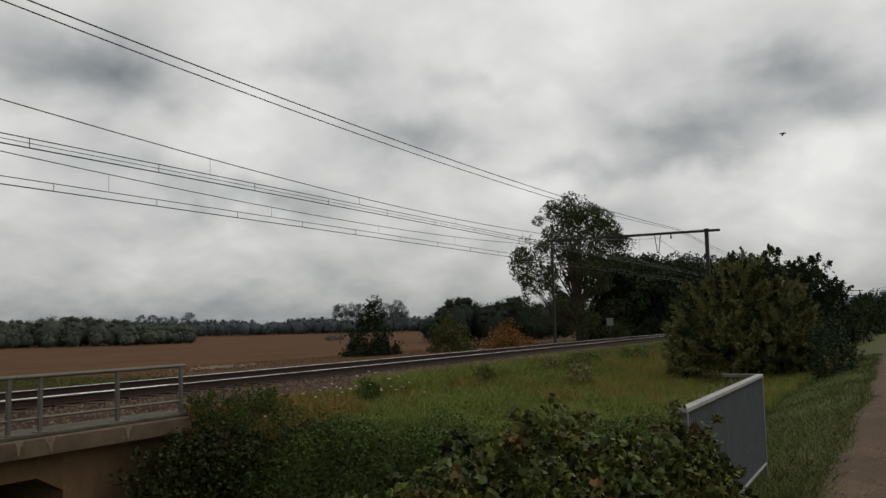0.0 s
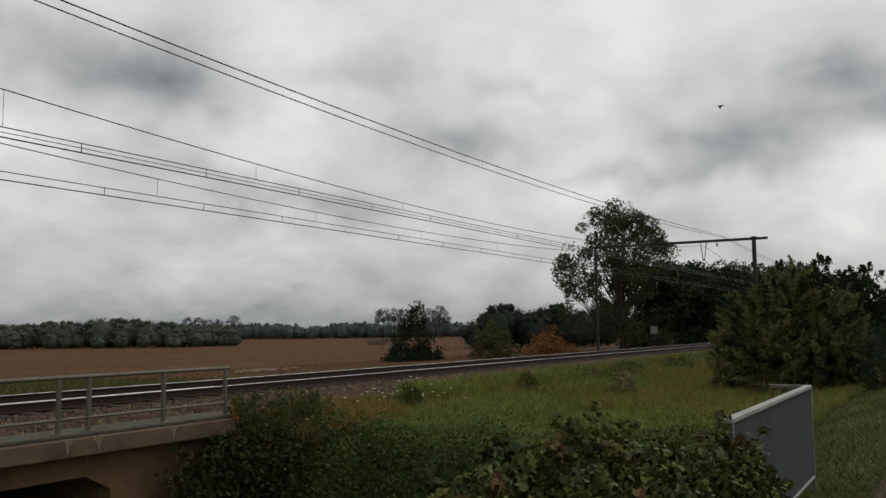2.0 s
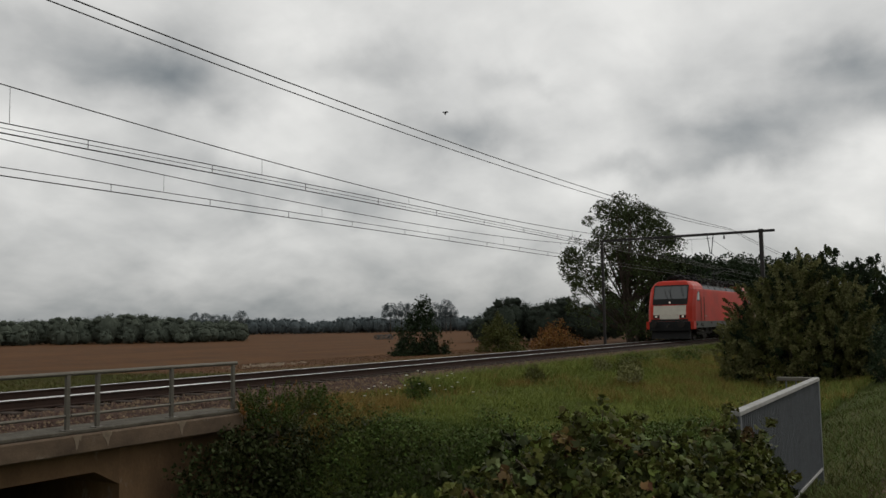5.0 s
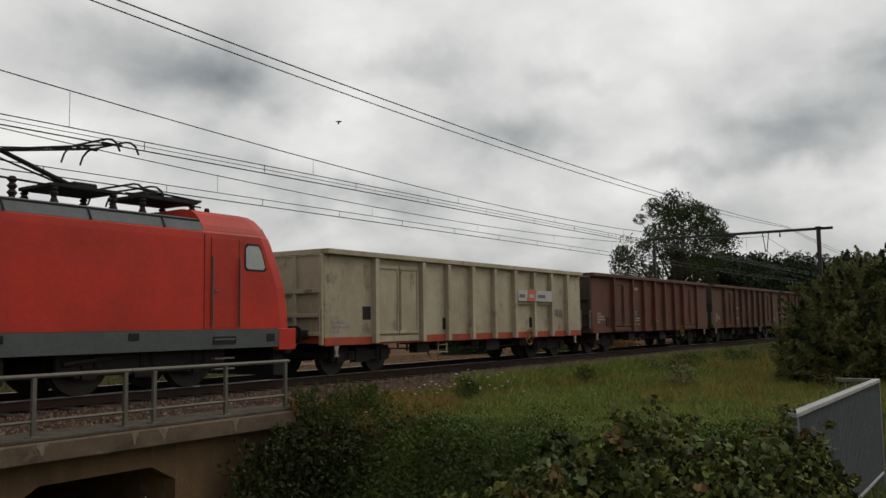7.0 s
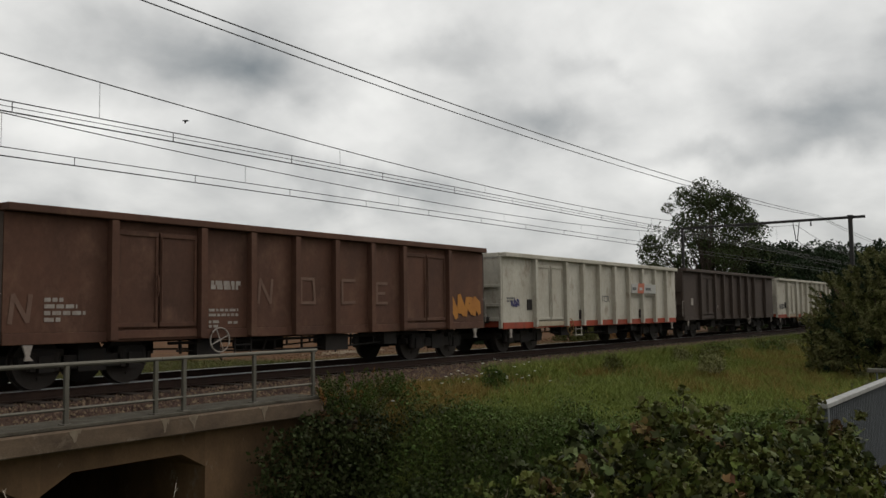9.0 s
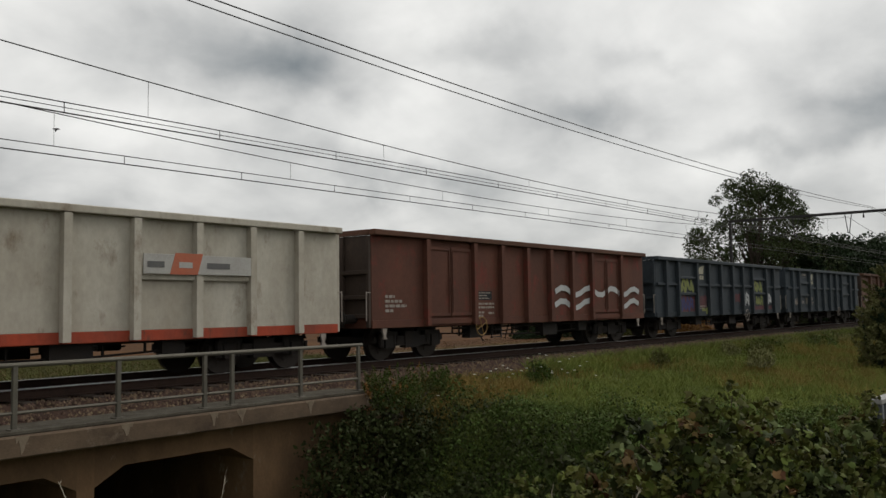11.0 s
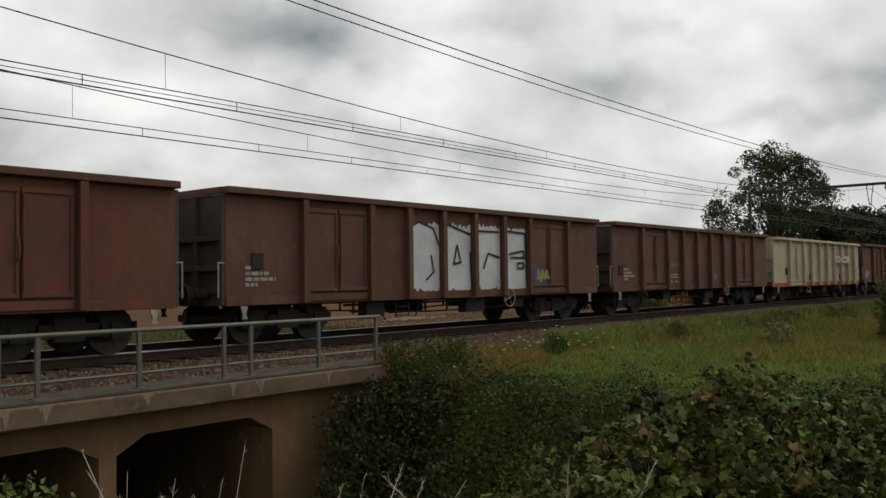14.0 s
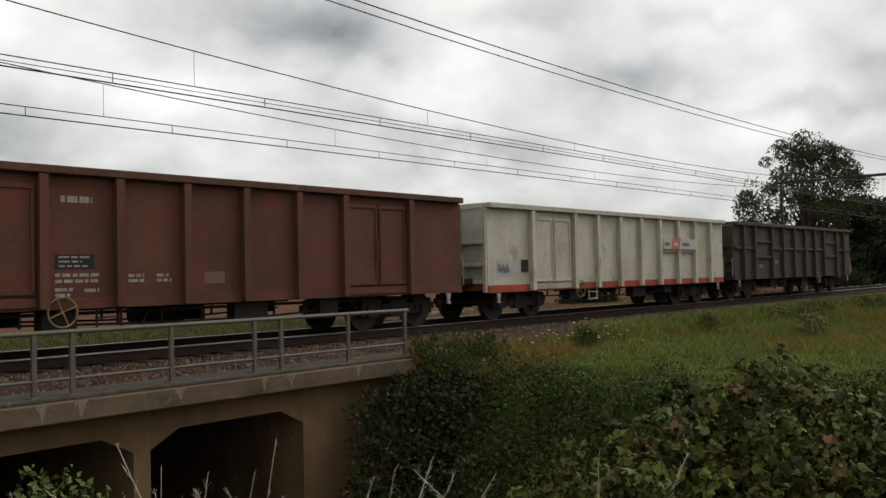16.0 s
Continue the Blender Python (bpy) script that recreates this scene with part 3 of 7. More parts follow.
def build_path():
    rng = np.random.default_rng(4)
    xs = np.arange(-6, 60, 0.25)
    w = 0.55 + 0.08 * np.sin(xs * 0.9)
    c = 0.25 + 0.10 * np.sin(xs * 0.23)
    ragged = rng.normal(0, 0.07, (len(xs), 2))
    ks = np.linspace(-1, 1, 9)
    v, f = [], []
    for i, x in enumerate(xs):
        for j, k in enumerate(ks):
            edge = abs(k) == 1
            y = c[i] + k * w[i] + (ragged[i, int(k > 0)] if edge else 0)
            v.append((x, y, float(ground_height(x, y)) + 0.012 - 0.02 * edge + (0 if edge else rng.normal(0, 0.006))))
    for i in range(len(xs) - 1):
        for k in range(8):
            a = i * 9 + k
            f.append((a, a + 9, a + 10, a + 1))
    ob = from_arrays("path", v, f, "path")
    tagged(ob, "trodden gravel footpath beside the fence", "path", kind="structure")
    n = 5200
    x = 5 + 24 * rng.random(n) ** 1.7
    y = 0.25 + 0.10 * np.sin(x * 0.23) + rng.normal(0, 0.36, n)
    tagged(pebbles("path_pebbles", x, y, ground_height(x, y) + 0.008, rng.uniform(0.006, 0.022, n), "pebble", rng), "small pale pebbles trodden into the path", "pebbles", kind="stuff")


def pebbles(name, x, y, z, s, mat, rng):
    """Small uneven stones, each a squat pyramid of five corners."""
    n = len(x)
    base = np.array([[1, 0, -.3], [0, 1, -.3], [-1, 0, -.3], [0, -1, -.3], [0.1, 0, 0.7]])
    ang = rng.uniform(0, 6.28, n)
    rot = np.stack([np.cos(ang), -np.sin(ang), np.sin(ang), np.cos(ang)], 1).reshape(n, 2, 2)
    b = base[None] * s[:, None, None] * rng.uniform(0.65, 1.35, (n, 5, 3))
    b[:, :, :2] = np.einsum("nij,nkj->nki", rot, b[:, :, :2])
    v = (b + np.stack([x, y, z], 1)[:, None]).reshape(-1, 3)
    f = (np.arange(n)[:, None, None] * 5 + np.array([[0, 1, 4], [1, 2, 4], [2, 3, 4], [3, 0, 4]])[None]).reshape(-1, 3)
    return from_arrays(name, v, f, mat)


# ---- railway ----
def build_track(yc, name, label, pieces, drop=0.0, cant=0.0):
    bed = thing(name, label, "railway track", "railway tracks", "structure")
    for s in (-1, 1):
        y = yc + s * 0.7535
        bm = prism([(y - 0.075, -0.172), (y + 0.075, -0.172), (y + 0.075, -0.16), (y + 0.012, -0.145), (y + 0.012, -0.045), (y + 0.034, -0.035), (y + 0.034, -0.010), (y - 0.034, -0.010), (y - 0.034, -0.035), (y - 0.012, -0.045), (y - 0.012, -0.145), (y - 0.075, -0.16)], -150, 700)
        for vert in bm.verts:
            vert.co = (vert.co.y, vert.co.x, vert.co.z - drop + (cant if s > 0 else 0))
        rail = part("rail", bm, "rail_web", bed, "rusty steel rail with a polished head")
        part("rail_head", block(-150, 700, y - 0.034, y + 0.034, -0.0095 - drop + (cant if s > 0 else 0), -drop + (cant if s > 0 else 0), 0.007), "rail_head", rail, "bright worn running surface")
    first = None
    for i in range(pieces):
        x = -20 + i * 0.62
        if first is None:
            first = part("sleeper", block(-0.125, 0.125, -1.3, 1.3, -0.30, -0.178, 0.015), "sleeper", bed)
            first.matrix_basis = pose(x, yc, -drop)
        else:
            shared("sleeper", first, pose(x, yc, -drop), bed)
    bm = bmesh.new()
    for i in range(200):
        x = -20 + pieces * 0.62 + i * 0.62
        box(bm, x - 0.125, x + 0.125, yc - 1.3, yc + 1.3, -0.30 - drop, -0.178 - drop)
    tagged(part("sleeper_row", bm, "sleeper", bed), kind="stuff")


def build_guard_rail():
    g = thing("guard_rail", "worn steel guard rail inside the running rail on the bridge", "guard rail")
    y = NEAR - 0.7535 + 0.22
    bm = prism([(y - 0.06, -0.172), (y + 0.06, -0.172), (y + 0.012, -0.145), (y + 0.012, -0.05), (y + 0.03, -0.04), (y + 0.03, -0.02), (y - 0.03, -0.02), (y - 0.03, -0.04), (y - 0.012, -0.05), (y - 0.012, -0.145)], -20, 15.5)
    for v in bm.verts:
        v.co = (v.co.y, v.co.x, v.co.z)
    rail = part("rail", bm, "rail_web", g)
    part("rail_head", block(-20, 15.5, y - 0.03, y + 0.03, -0.0195, -0.007, 0.009), "rail_head", rail)


def build_ballast():
    rng = np.random.default_rng(7)
    outline = [(13.2, -0.62), (13.9, -0.38), (14.4, -0.235), (17.3, -0.235), (17.75, -0.555), (FAR + 1.6, -0.555), (FAR + 2.9, -0.95)]
    xs = np.concatenate([np.arange(-150, -10, 20.0), np.arange(-10, 70, 0.6), np.arange(70, 700, 15.0)])
    ys = np.interp(np.linspace(0, 6, 36), range(7), [p[0] for p in outline])
    zs = np.interp(np.linspace(0, 6, 36), range(7), [p[1] for p in outline])
    X, K = np.meshgrid(xs, np.arange(36), indexing="ij")
    Y, Z = ys[K], zs[K] + rng.normal(0, 0.018, X.shape)
    v = np.stack([X, Y, Z], -1).reshape(-1, 3)
    i, j = np.meshgrid(np.arange(len(xs) - 1), np.arange(35), indexing="ij")
    k = (i * 36 + j).ravel()
    ob = from_arrays("ballast_bed", v, np.stack([k, k + 36, k + 37, k + 1], 1), "ballast_oily")
    tagged(ob, "brown ballast bed under both tracks", "ballast", kind="structure")
    # loose stones on the shoulder
    n = 26000
    x = rng.uniform(0, 48, n) ** 1.0
    y = np.where(rng.random(n) < 0.6, rng.uniform(13.3, 15.0, n), rng.uniform(13.3, 17.2, n))
    z = np.interp(y, [p[0] for p in outline], [p[1] for p in outline])
    s = rng.uniform(0.02, 0.045, n)
    base = np.array([[1, 0, -.3], [-.5, .87, -.3], [-.5, -.87, -.3], [0, 0, 0.9]])
    ang = rng.uniform(0, 6.28, n)
    rot = np.stack([np.cos(ang), -np.sin(ang), np.sin(ang), np.cos(ang)], 1).reshape(n, 2, 2)
    bx = base[None] * s[:, None, None] * rng.uniform(0.7, 1.3, (n, 4, 3))
    bx[:, :, :2] = np.einsum("nij,nkj->nki", rot, bx[:, :, :2])
    vv = (bx + np.stack([x, y, z + 0.015], 1)[:, None]).reshape(-1, 3)
    ff = (np.arange(n)[:, None, None] * 4 + np.array([[0, 1, 3], [1, 2, 3], [2, 0, 3]])[None]).reshape(-1, 3)
    st = from_arrays("ballast_stones", vv, ff, "ballast")
    tagged(st, "loose brown ballast stones along the rails", "stones", kind="stuff")


def build_bridge():
    br = thing("railway_bridge", "weathered concrete railway bridge with chamfered openings", "bridge", kind="structure")
    # parapet edge beam in lengths, with pale lime stains below the posts
    edge = part("edge_beam", block(-16, 12.9, 11.95, 12.45, -0.66, -0.37, 0.02), "concrete_edge", br, "stained concrete edge beam")
    part("deck_kerb", block(-16, 12.85, 12.08, 12.9, -0.366, -0.31, 0.01), "deck", br, "grey deck kerb behind the railing")
    part("ballast_wall", block(-16, 13.4, 12.9, 13.2, -0.9, -0.36, 0.01), "concrete", br)
    # wall with openings, between piers
    y0, y1 = 12.36, 12.9
    openings = [(7.2, 10.2), (3.92, 6.92), (0.64, 3.64), (-2.64, 0.36), (-5.92, -2.92)]
    top = -0.66
    z = -1.05
    for x0, x1 in openings:
        c = 0.5
        part("lintel", prism([(x0, top), (x1, top), (x1, z - 0.27), (x1 - c, z), (x0 + c, z), (x0, z - 0.27)], y0, 22.0), "concrete", br, "concrete lintel with chamfered haunches")
    edges = [10.2] + [x for o in openings[:-1] for x in (o[0],)]
    for i, (x0, x1) in enumerate(openings[:-1]):
        nx1 = openings[i + 1][1]
        part("pier", block(nx1, x0, y0, 22.0, -4.2, top, 0.0), "concrete", br, "slim concrete pier")
    part("abutment", block(10.2, 14.2, y0, 22.0, -4.2, top), "concrete", br, "brown-stained concrete abutment")
    part("abutment", block(-9.0, -5.92, y0, 22.0, -4.2, top), "concrete", br)
    part("end_wall", block(-9.0, 14.2, 22.0, 22.4, -4.2, -0.7), "concrete", br, "dark wall closing the openings")
    for x in POSTS:
        rng = random.Random(int(x * 100) + 7)
        w = rng.uniform(0.05, 0.11)
        low = [-0.40 - (rng.uniform(0.10, 0.24) if i in (2, 3) else rng.uniform(0.0, 0.08)) for i in range(6)]
        outline = [(x - w, -0.372), (x + w, -0.372)] + [(x + w * (1 - 2 * (i + 0.5) / 6), low[i]) for i in range(6)]
        part("lime_streak", prism(outline, 11.945, 11.949), "concrete_pale", br, "pale lime streak below a railing post")


POSTS = [12.70, 11.17, 9.61, 9.05, 7.48, 5.91, 5.37, 3.80, 2.23, 1.67, 0.10, -1.47, -2.03, -3.6, -5.17]


def build_railing():
    panels = [(12.70, 11.17, 9.61), (9.05, 7.48, 5.91), (5.37, 3.80, 2.23), (1.67, 0.10, -1.47), (-2.03, -3.6, -5.17)]
    y = 12.2
    for a, b, c in panels:
        r = thing("bridge_railing", "galvanised tube railing on the bridge edge", "railing", "bridge railings")
        for x in (a, b, c):
            post = part("post", block(x - 0.035, x + 0.035, y - 0.03, y + 0.03, -0.31, 0.56, 0.006), "steel", r)
            part("base_plate", block(x - 0.08, x + 0.08, y - 0.08, y + 0.08, -0.312, -0.295, 0.003), "steel", post)
        part("top_rail", tube(bmesh.new(), [(c - 0.45 if c > -5 else c, y, 0.575), (a + 0.10, y, 0.575)], 0.036, 10), "steel", r, smooth=False)
        part("lower_rail", tube(bmesh.new(), [(c - 0.49 if c > -5 else c, y, -0.08), (a + 0.06, y, -0.08)], 0.024, 8), "steel", r)


def build_fence():
    f = thing("steel_fence", "grey galvanised flat-bar fence at the end of the path wall", "fence")
    y = 1.39
    x0, x1, z0, z1 = 6.3, 10.16, -0.34, 0.62
    part("top_rail", block(x0, x1 + 0.03, y - 0.034, y + 0.034, z1 - 0.028, z1 + 0.010, 0.006), "fence_rail", f)
    part("bottom_rail", block(x0, x1 + 0.03, y - 0.03, y + 0.03, z0, z0 + 0.03, 0.004), "fence_rail", f)
    first = None
    n = int((x1 - x0) / 0.065)
    for i in range(n + 1):
        x = x1 - i * 0.065
        if first is None:
            first = part("bar", block(-0.005, 0.005, -0.022, 0.022, z0 + 0.03, z1 - 0.03), "fence_grey", f)
            first.matrix_basis = pose(x, y, 0)
        else:
            shared("bar", first, pose(x, y, 0), f)
    for x in (x1 + 0.005, 6.35):
        part("post", block(x - 0.03, x + 0.03, y - 0.03, y + 0.03, -0.7, z1 - 0.032, 0.004), "fence_grey", f)
    # short return at the far end
    xe, ye = 10.35, 1.78
    part("top_rail", block(x1 - 0.03, x1 + 0.03, y + 0.037, ye, z1 - 0.03, z1 + 0.01, 0.004), "steel", f)
    part("bottom_rail", block(x1 - 0.02, x1 + 0.02, y + 0.04, ye, z0, z0 + 0.03, 0.004), "steel", f)
    for i in range(1, 4):
        shared("bar", first, pose(x1, y + i * 0.1, 0, 0, 0, 90), f)


def build_portal(x, y0, y1, top, name="catenary_portal", base=-0.9):
    p = thing(name, "dark steel catenary portal spanning both tracks", "catenary portal", "catenary portals")
    for y, w in ((y0, 0.13), (y1, 0.09)):
        post = part("mast", block(x - w, x + w, y - w, y + w, base, top, 0.01), "dark_steel", p, "dark upright steel mast")
        part("footing", block(x - 0.35, x + 0.35, y - 0.35, y + 0.35, base - 0.4, base + 0.12, 0.02), "concrete", post)
    part("beam", block(x - 0.10, x + 0.10, y0 - 0.95, y1 + 0.1, top, top + 0.18, 0.01), "dark_steel", p, "long cross beam")
    part("mast_cap", block(x - 0.17, x + 0.17, y0 - 0.17, y0 + 0.17, top + 0.182, top + 0.24, 0.01), "dark_steel", p)
    for yc in (NEAR, FAR):
        bm = bmesh.new()
        tube(bm, [(x, yc - 0.22, top), (x, yc - 0.05, top - 1.3)], 0.03, 6)
        tube(bm, [(x, yc + 0.22, top), (x, yc + 0.05, top - 1.3)], 0.03, 6)
        tube(bm, [(x, yc - 0.09, top - 1.3), (x, yc + 0.09, top - 1.3)], 0.04, 6)
        part("drop_bracket", bm, "dark_steel", p, "V-shaped hanger for the catenary")
        bm = bmesh.new()
        tube(bm, [(x, yc - 1.0, top), (x, yc - 1.0, top - 0.32)], [0.03, 0.07], 8)
        part("insulator", bm, "dark_steel", p)
        bm = tube(bmesh.new(), [(x, yc, top - 1.3), (x, yc - 0.5, top - 1.75), (x, yc - 1.1, top - 1.9)], 0.022, 6)
        part("steady_arm", bm, "dark_steel", p)


def wire_line(name, points, r, parent, label=""):
    return part(name, tube(bmesh.new(), points, r, 5), "wire", parent, label)


def build_wires():
    spans = [(-6.0, 66.0), (-78.0, -6.0), (66.0, 138.0)]
    for yc, low, con in ((NEAR, 5.48, 5.08), (FAR, 5.44, 4.93)):
        w = thing("overhead_line", "compound catenary of messenger, auxiliary and contact wire", "overhead line", "overhead lines")
        aux = con + 0.20

        def mess(x, a, b):
            return low + (0.0014 if yc == NEAR else 0.00118) * (x - (a + b) / 2) ** 2

        for a, b in spans:
            xs = np.linspace(a, b, 33)
            wire_line("messenger_wire", [(x, yc, mess(x, a, b)) for x in xs], 0.013, w)
        xs = np.linspace(-78, 138, 28)
        wire_line("auxiliary_wire", [(x, yc, aux) for x in xs], 0.012, w)
        wire_line("contact_wire", [(x, yc, con) for x in xs], 0.015, w)
        if yc == NEAR:
            wire_line("contact_wire", [(x, yc - 0.4, con) for x in xs], 0.008, w)
        off = 10.3 if yc == NEAR else 10.2
        for i in range(-2, 8):
            x = off + i * 7.2
            if x < 62:
                wire_line("dropper", [(x, yc, aux), (x, yc, mess(x, -6, 66))], 0.005, w)
        for i in range(-4, 15):
            x = (12.1 if yc == NEAR else 15.6) + i * 3.6
            if x < 62:
                wire_line("short_dropper", [(x, yc, con), (x, yc, aux)], 0.009, w)
    for dz, r, dy in ((0.0, 0.016, 0.0), (-0.22, 0.014, 0.05)):
        w = thing("feeder_wire", "dark feeder cable slung between the portals", "cable", "feeder cables")
        for a, b in spans:
            xs = np.linspace(a, b, 33)
            wire_line("cable", [(x, 14.3 + dy, 7.25 + dz * (0.35 + 0.65 * 4 * (x - a) * (b - x) / (b - a) ** 2) + (0.0008 if x < 30 else 0.0005) * (x - (a + b) / 2) ** 2) for x in xs], r, w)


build_ground()
build_path()
build_ballast()
build_track(NEAR, "railway_track_near", "railway track on sleepers with shiny rails", 150, 0.0, 0.05)
build_track(FAR, "railway_track_far", "second, slightly lower railway track with dull rails", 150, 0.32)
build_guard_rail()
build_bridge()
build_railing()
build_fence()
build_portal(66.0, 12.2, 24.2, 7.5)
for k in range(1, 6):
    build_portal(66.0 + 66 * k, 12.2 - 1.0 * k, 24.2 - 1.0 * k, 7.5)
build_wires()

# ---- plants ----
def crown_points(clumps, per, rng, spread=0.55):
    """Leaf places gathered round clumps (x, y, z, radius), denser towards each clump's outside."""
    out = []
    for x, y, z, r in clumps:
        d = rng.normal(size=(per, 3))
        d /= np.linalg.norm(d, axis=1, keepdims=True)
        rad = r * rng.uniform(0.35, 1.0, per)[:, None] ** spread
        out.append(np.array([x, y, z]) + d * rad * np.array([1, 1, 0.85]))
    return np.concatenate(out)


def shoots(heads, ways, length, per, rng, sag=0.0, thick=0.05):
    """Leaf places along bent shoots that start at heads and run the given ways."""
    n = len(heads)
    s = rng.random((n, per)) ** 0.8
    l = (length * rng.uniform(0.5, 1.3, n))[:, None]
    p = heads[:, None] + ways[:, None] * (s * l)[:, :, None]
    p[:, :, 2] -= sag * (s * l) ** 2
    return (p + rng.normal(size=p.shape) * thick * (1.15 - s[:, :, None])).reshape(-1, 3)


def thicket(name, label, x, y, base, blobs, mats, seed, count=500, per=70, length=0.8, leaf=0.12, slim=0.35, rise=0.9, thick=0.07, sag=0.15, category="thicket"):
    """A mound of leafy shoots; mats: (material, share) for shoots of different ages, stems inside."""
    rng = np.random.default_rng(seed)
    t = thing(name, label, category, at=pose(x, y, base))
    b = np.array(blobs)
    vol = (b[:, 3] * b[:, 4] * b[:, 5]) ** 0.7
    i = rng.choice(len(b), count, p=vol / vol.sum())
    d = rng.normal(size=(count, 3))
    d /= np.linalg.norm(d, axis=1, keepdims=True)
    heads = b[i, :3] + d * b[i, 3:] * (rng.uniform(0.1, 1.0, count) ** 0.4)[:, None] * 0.86
    ways = d * 0.7 + rng.normal(size=d.shape) * 0.35 + np.array([0, 0, rise])
    ways /= np.linalg.norm(ways, axis=1, keepdims=True)
    kind_of = rng.choice(len(mats), count, p=[m[1] for m in mats])
    for k, (mat, share) in enumerate(mats):
        pts = shoots(heads[kind_of == k], ways[kind_of == k], length, per, rng, sag, thick)
        pts = pts[pts[:, 2] > 0.02]
        v, f = leaf_quads(pts, leaf, rng, 0.2, slim)
        tagged(from_arrays("foliage", v, f, mat, t), kind="stuff")
    bm = bmesh.new()
    for h, w in zip(heads[:: max(1, count // 45)], ways[:: max(1, count // 45)]):
        h, q = Vector(h), Vector((h[0] * 0.4, h[1] * 0.75, -0.15))
        tube(bm, [q, q.lerp(h, 0.55) + Vector((0, 0, 0.1 * h.z)), h, h + Vector(w) * length * 0.7], [0.035, 0.022, 0.012, 0.003], 5)
    tagged(part("stem_work", bm, "bark", t), kind="stuff")
    return t


def tree(name, label, x, y, base, height, width, mat, seed, trunks=1, clumps=60, per=130, leaf=0.3, low=0.25, lean=0.0, category="tree", shoulder=0.0, fill=0, clump_r=0.16):
    """A tapered trunk with limbs that end in leaf clumps; low: where the crown begins."""
    rng = np.random.default_rng(seed)
    t = thing(name, label, category, at=pose(x, y, base))
    ends = []
    bm = bmesh.new()
    for k in range(trunks):
        ox = (k - (trunks - 1) / 2) * width * 0.12
        top = Vector((ox * 2 + lean * height, rng.normal() * width * 0.05, height * 0.8))
        pts = [Vector((ox, rng.normal() * 0.1, -0.25)).lerp(top, s) + Vector((rng.normal(), rng.normal(), 0)) * 0.012 * height * (0 < s < 1) for s in np.linspace(0, 1, 6)]
        tube(bm, pts, [height * 0.014 * (1 - 0.8 * s) + 0.02 for s in np.linspace(0, 1, 6)], 8)
        ends.append(pts)
    part("trunk", bm, "bark", t)
    cl = []
    bm = bmesh.new()
    for i in range(clumps):
        s = rng.uniform(0, 1) ** 0.9
        z = height * (low + (0.97 - low) * s)
        prof = math.sin(math.pi * (0.2 + 0.74 * s)) ** 0.6
        a, r = rng.uniform(0, math.tau), math.sqrt(rng.uniform(0.05, 1)) * width / 2 * prof
        c = Vector((math.cos(a) * r + lean * z, math.sin(a) * r, z))
        off = c.x * 0.32 - c.y * 0.95
        if i < fill:
            # leader shoots that close the middle of the crown
            c = Vector((rng.normal() * 1.2, rng.normal() * 1.0 + 0.3, height * rng.uniform(0.45, 0.93)))
        else:
            c.z -= min(max(off - 0.2, 0.0), 5.0) * shoulder * c.z / height
        cr = width * clump_r * rng.uniform(0.55, 1.2)
        cl.append((c.x, c.y, c.z, cr))
        pts = ends[rng.integers(len(ends))]
        start = pts[int(np.clip(s * 4, 1, 4))]
        if i % 2 == 0:
            mid = start.lerp(c, 0.55) + Vector((0, 0, -0.02 * height))
            tube(bm, [start, mid, c], [height * 0.007, height * 0.004, 0.012], 5)
    tagged(part("branchwork", bm, "bark", t), kind="stuff")
    v, f = leaf_quads(crown_points(cl, per, rng), leaf, rng, droop=0.3)
    tagged(from_arrays("crown", v, f, mat, t), kind="stuff")
    return t


def shrub(name, label, x, y, base, blobs, mat, seed, n=5000, leaf=0.2, stems=14, category="shrub", droop=0.2, slim=0.5, skin=0.35, heads=0):
    """Stems and leaves filling overlapping blobs (dx, dy, z, rx, ry, rz)."""
    rng = np.random.default_rng(seed)
    t = thing(name, label, category, at=pose(x, y, base))
    vol = np.array([b[3] * b[4] * b[5] for b in blobs]) ** 0.75
    out = []
    for b, k in zip(blobs, vol / vol.sum()):
        m = int(n * k)
        d = rng.normal(size=(m, 3))
        d /= np.linalg.norm(d, axis=1, keepdims=True)
        bump = 1 + 0.16 * np.sin(d[:, 0] * 7 + seed) * np.sin(d[:, 1] * 6 + 1) + 0.14 * np.sin(d[:, 2] * 9 + d[:, 0] * 8)
        rad = (bump * rng.uniform(0.25, 1.0, m) ** skin)[:, None]
        p = np.array(b[:3]) + d * rad * np.array(b[3:])
        if heads:
            # leaves gathered into tufts
            h = p[: max(8, m // heads)]
            tuft = rng.normal(size=(m, 3)) * rng.uniform(0.5, 1.5, m)[:, None] * np.array([0.15, 0.15, 0.20])
            p = h[rng.integers(len(h), size=m)] + tuft
        out.append(p)
    pts = np.concatenate(out)
    pts = pts[pts[:, 2] > 0.02]
    bm = bmesh.new()
    for i in range(stems):
        p = Vector(pts[rng.integers(len(pts))])
        q = Vector((p.x * 0.35, p.y * 0.35, -0.15))
        tube(bm, [q, q.lerp(p, 0.5) + Vector((0, 0, 0.1 * p.z)), p], [0.03, 0.02, 0.006], 5)
    tagged(part("stem_work", bm, "bark", t), kind="stuff")
    v, f = leaf_quads(pts, leaf, rng, droop, slim)
    tagged(from_arrays("foliage", v, f, mat, t), kind="stuff")
    return t


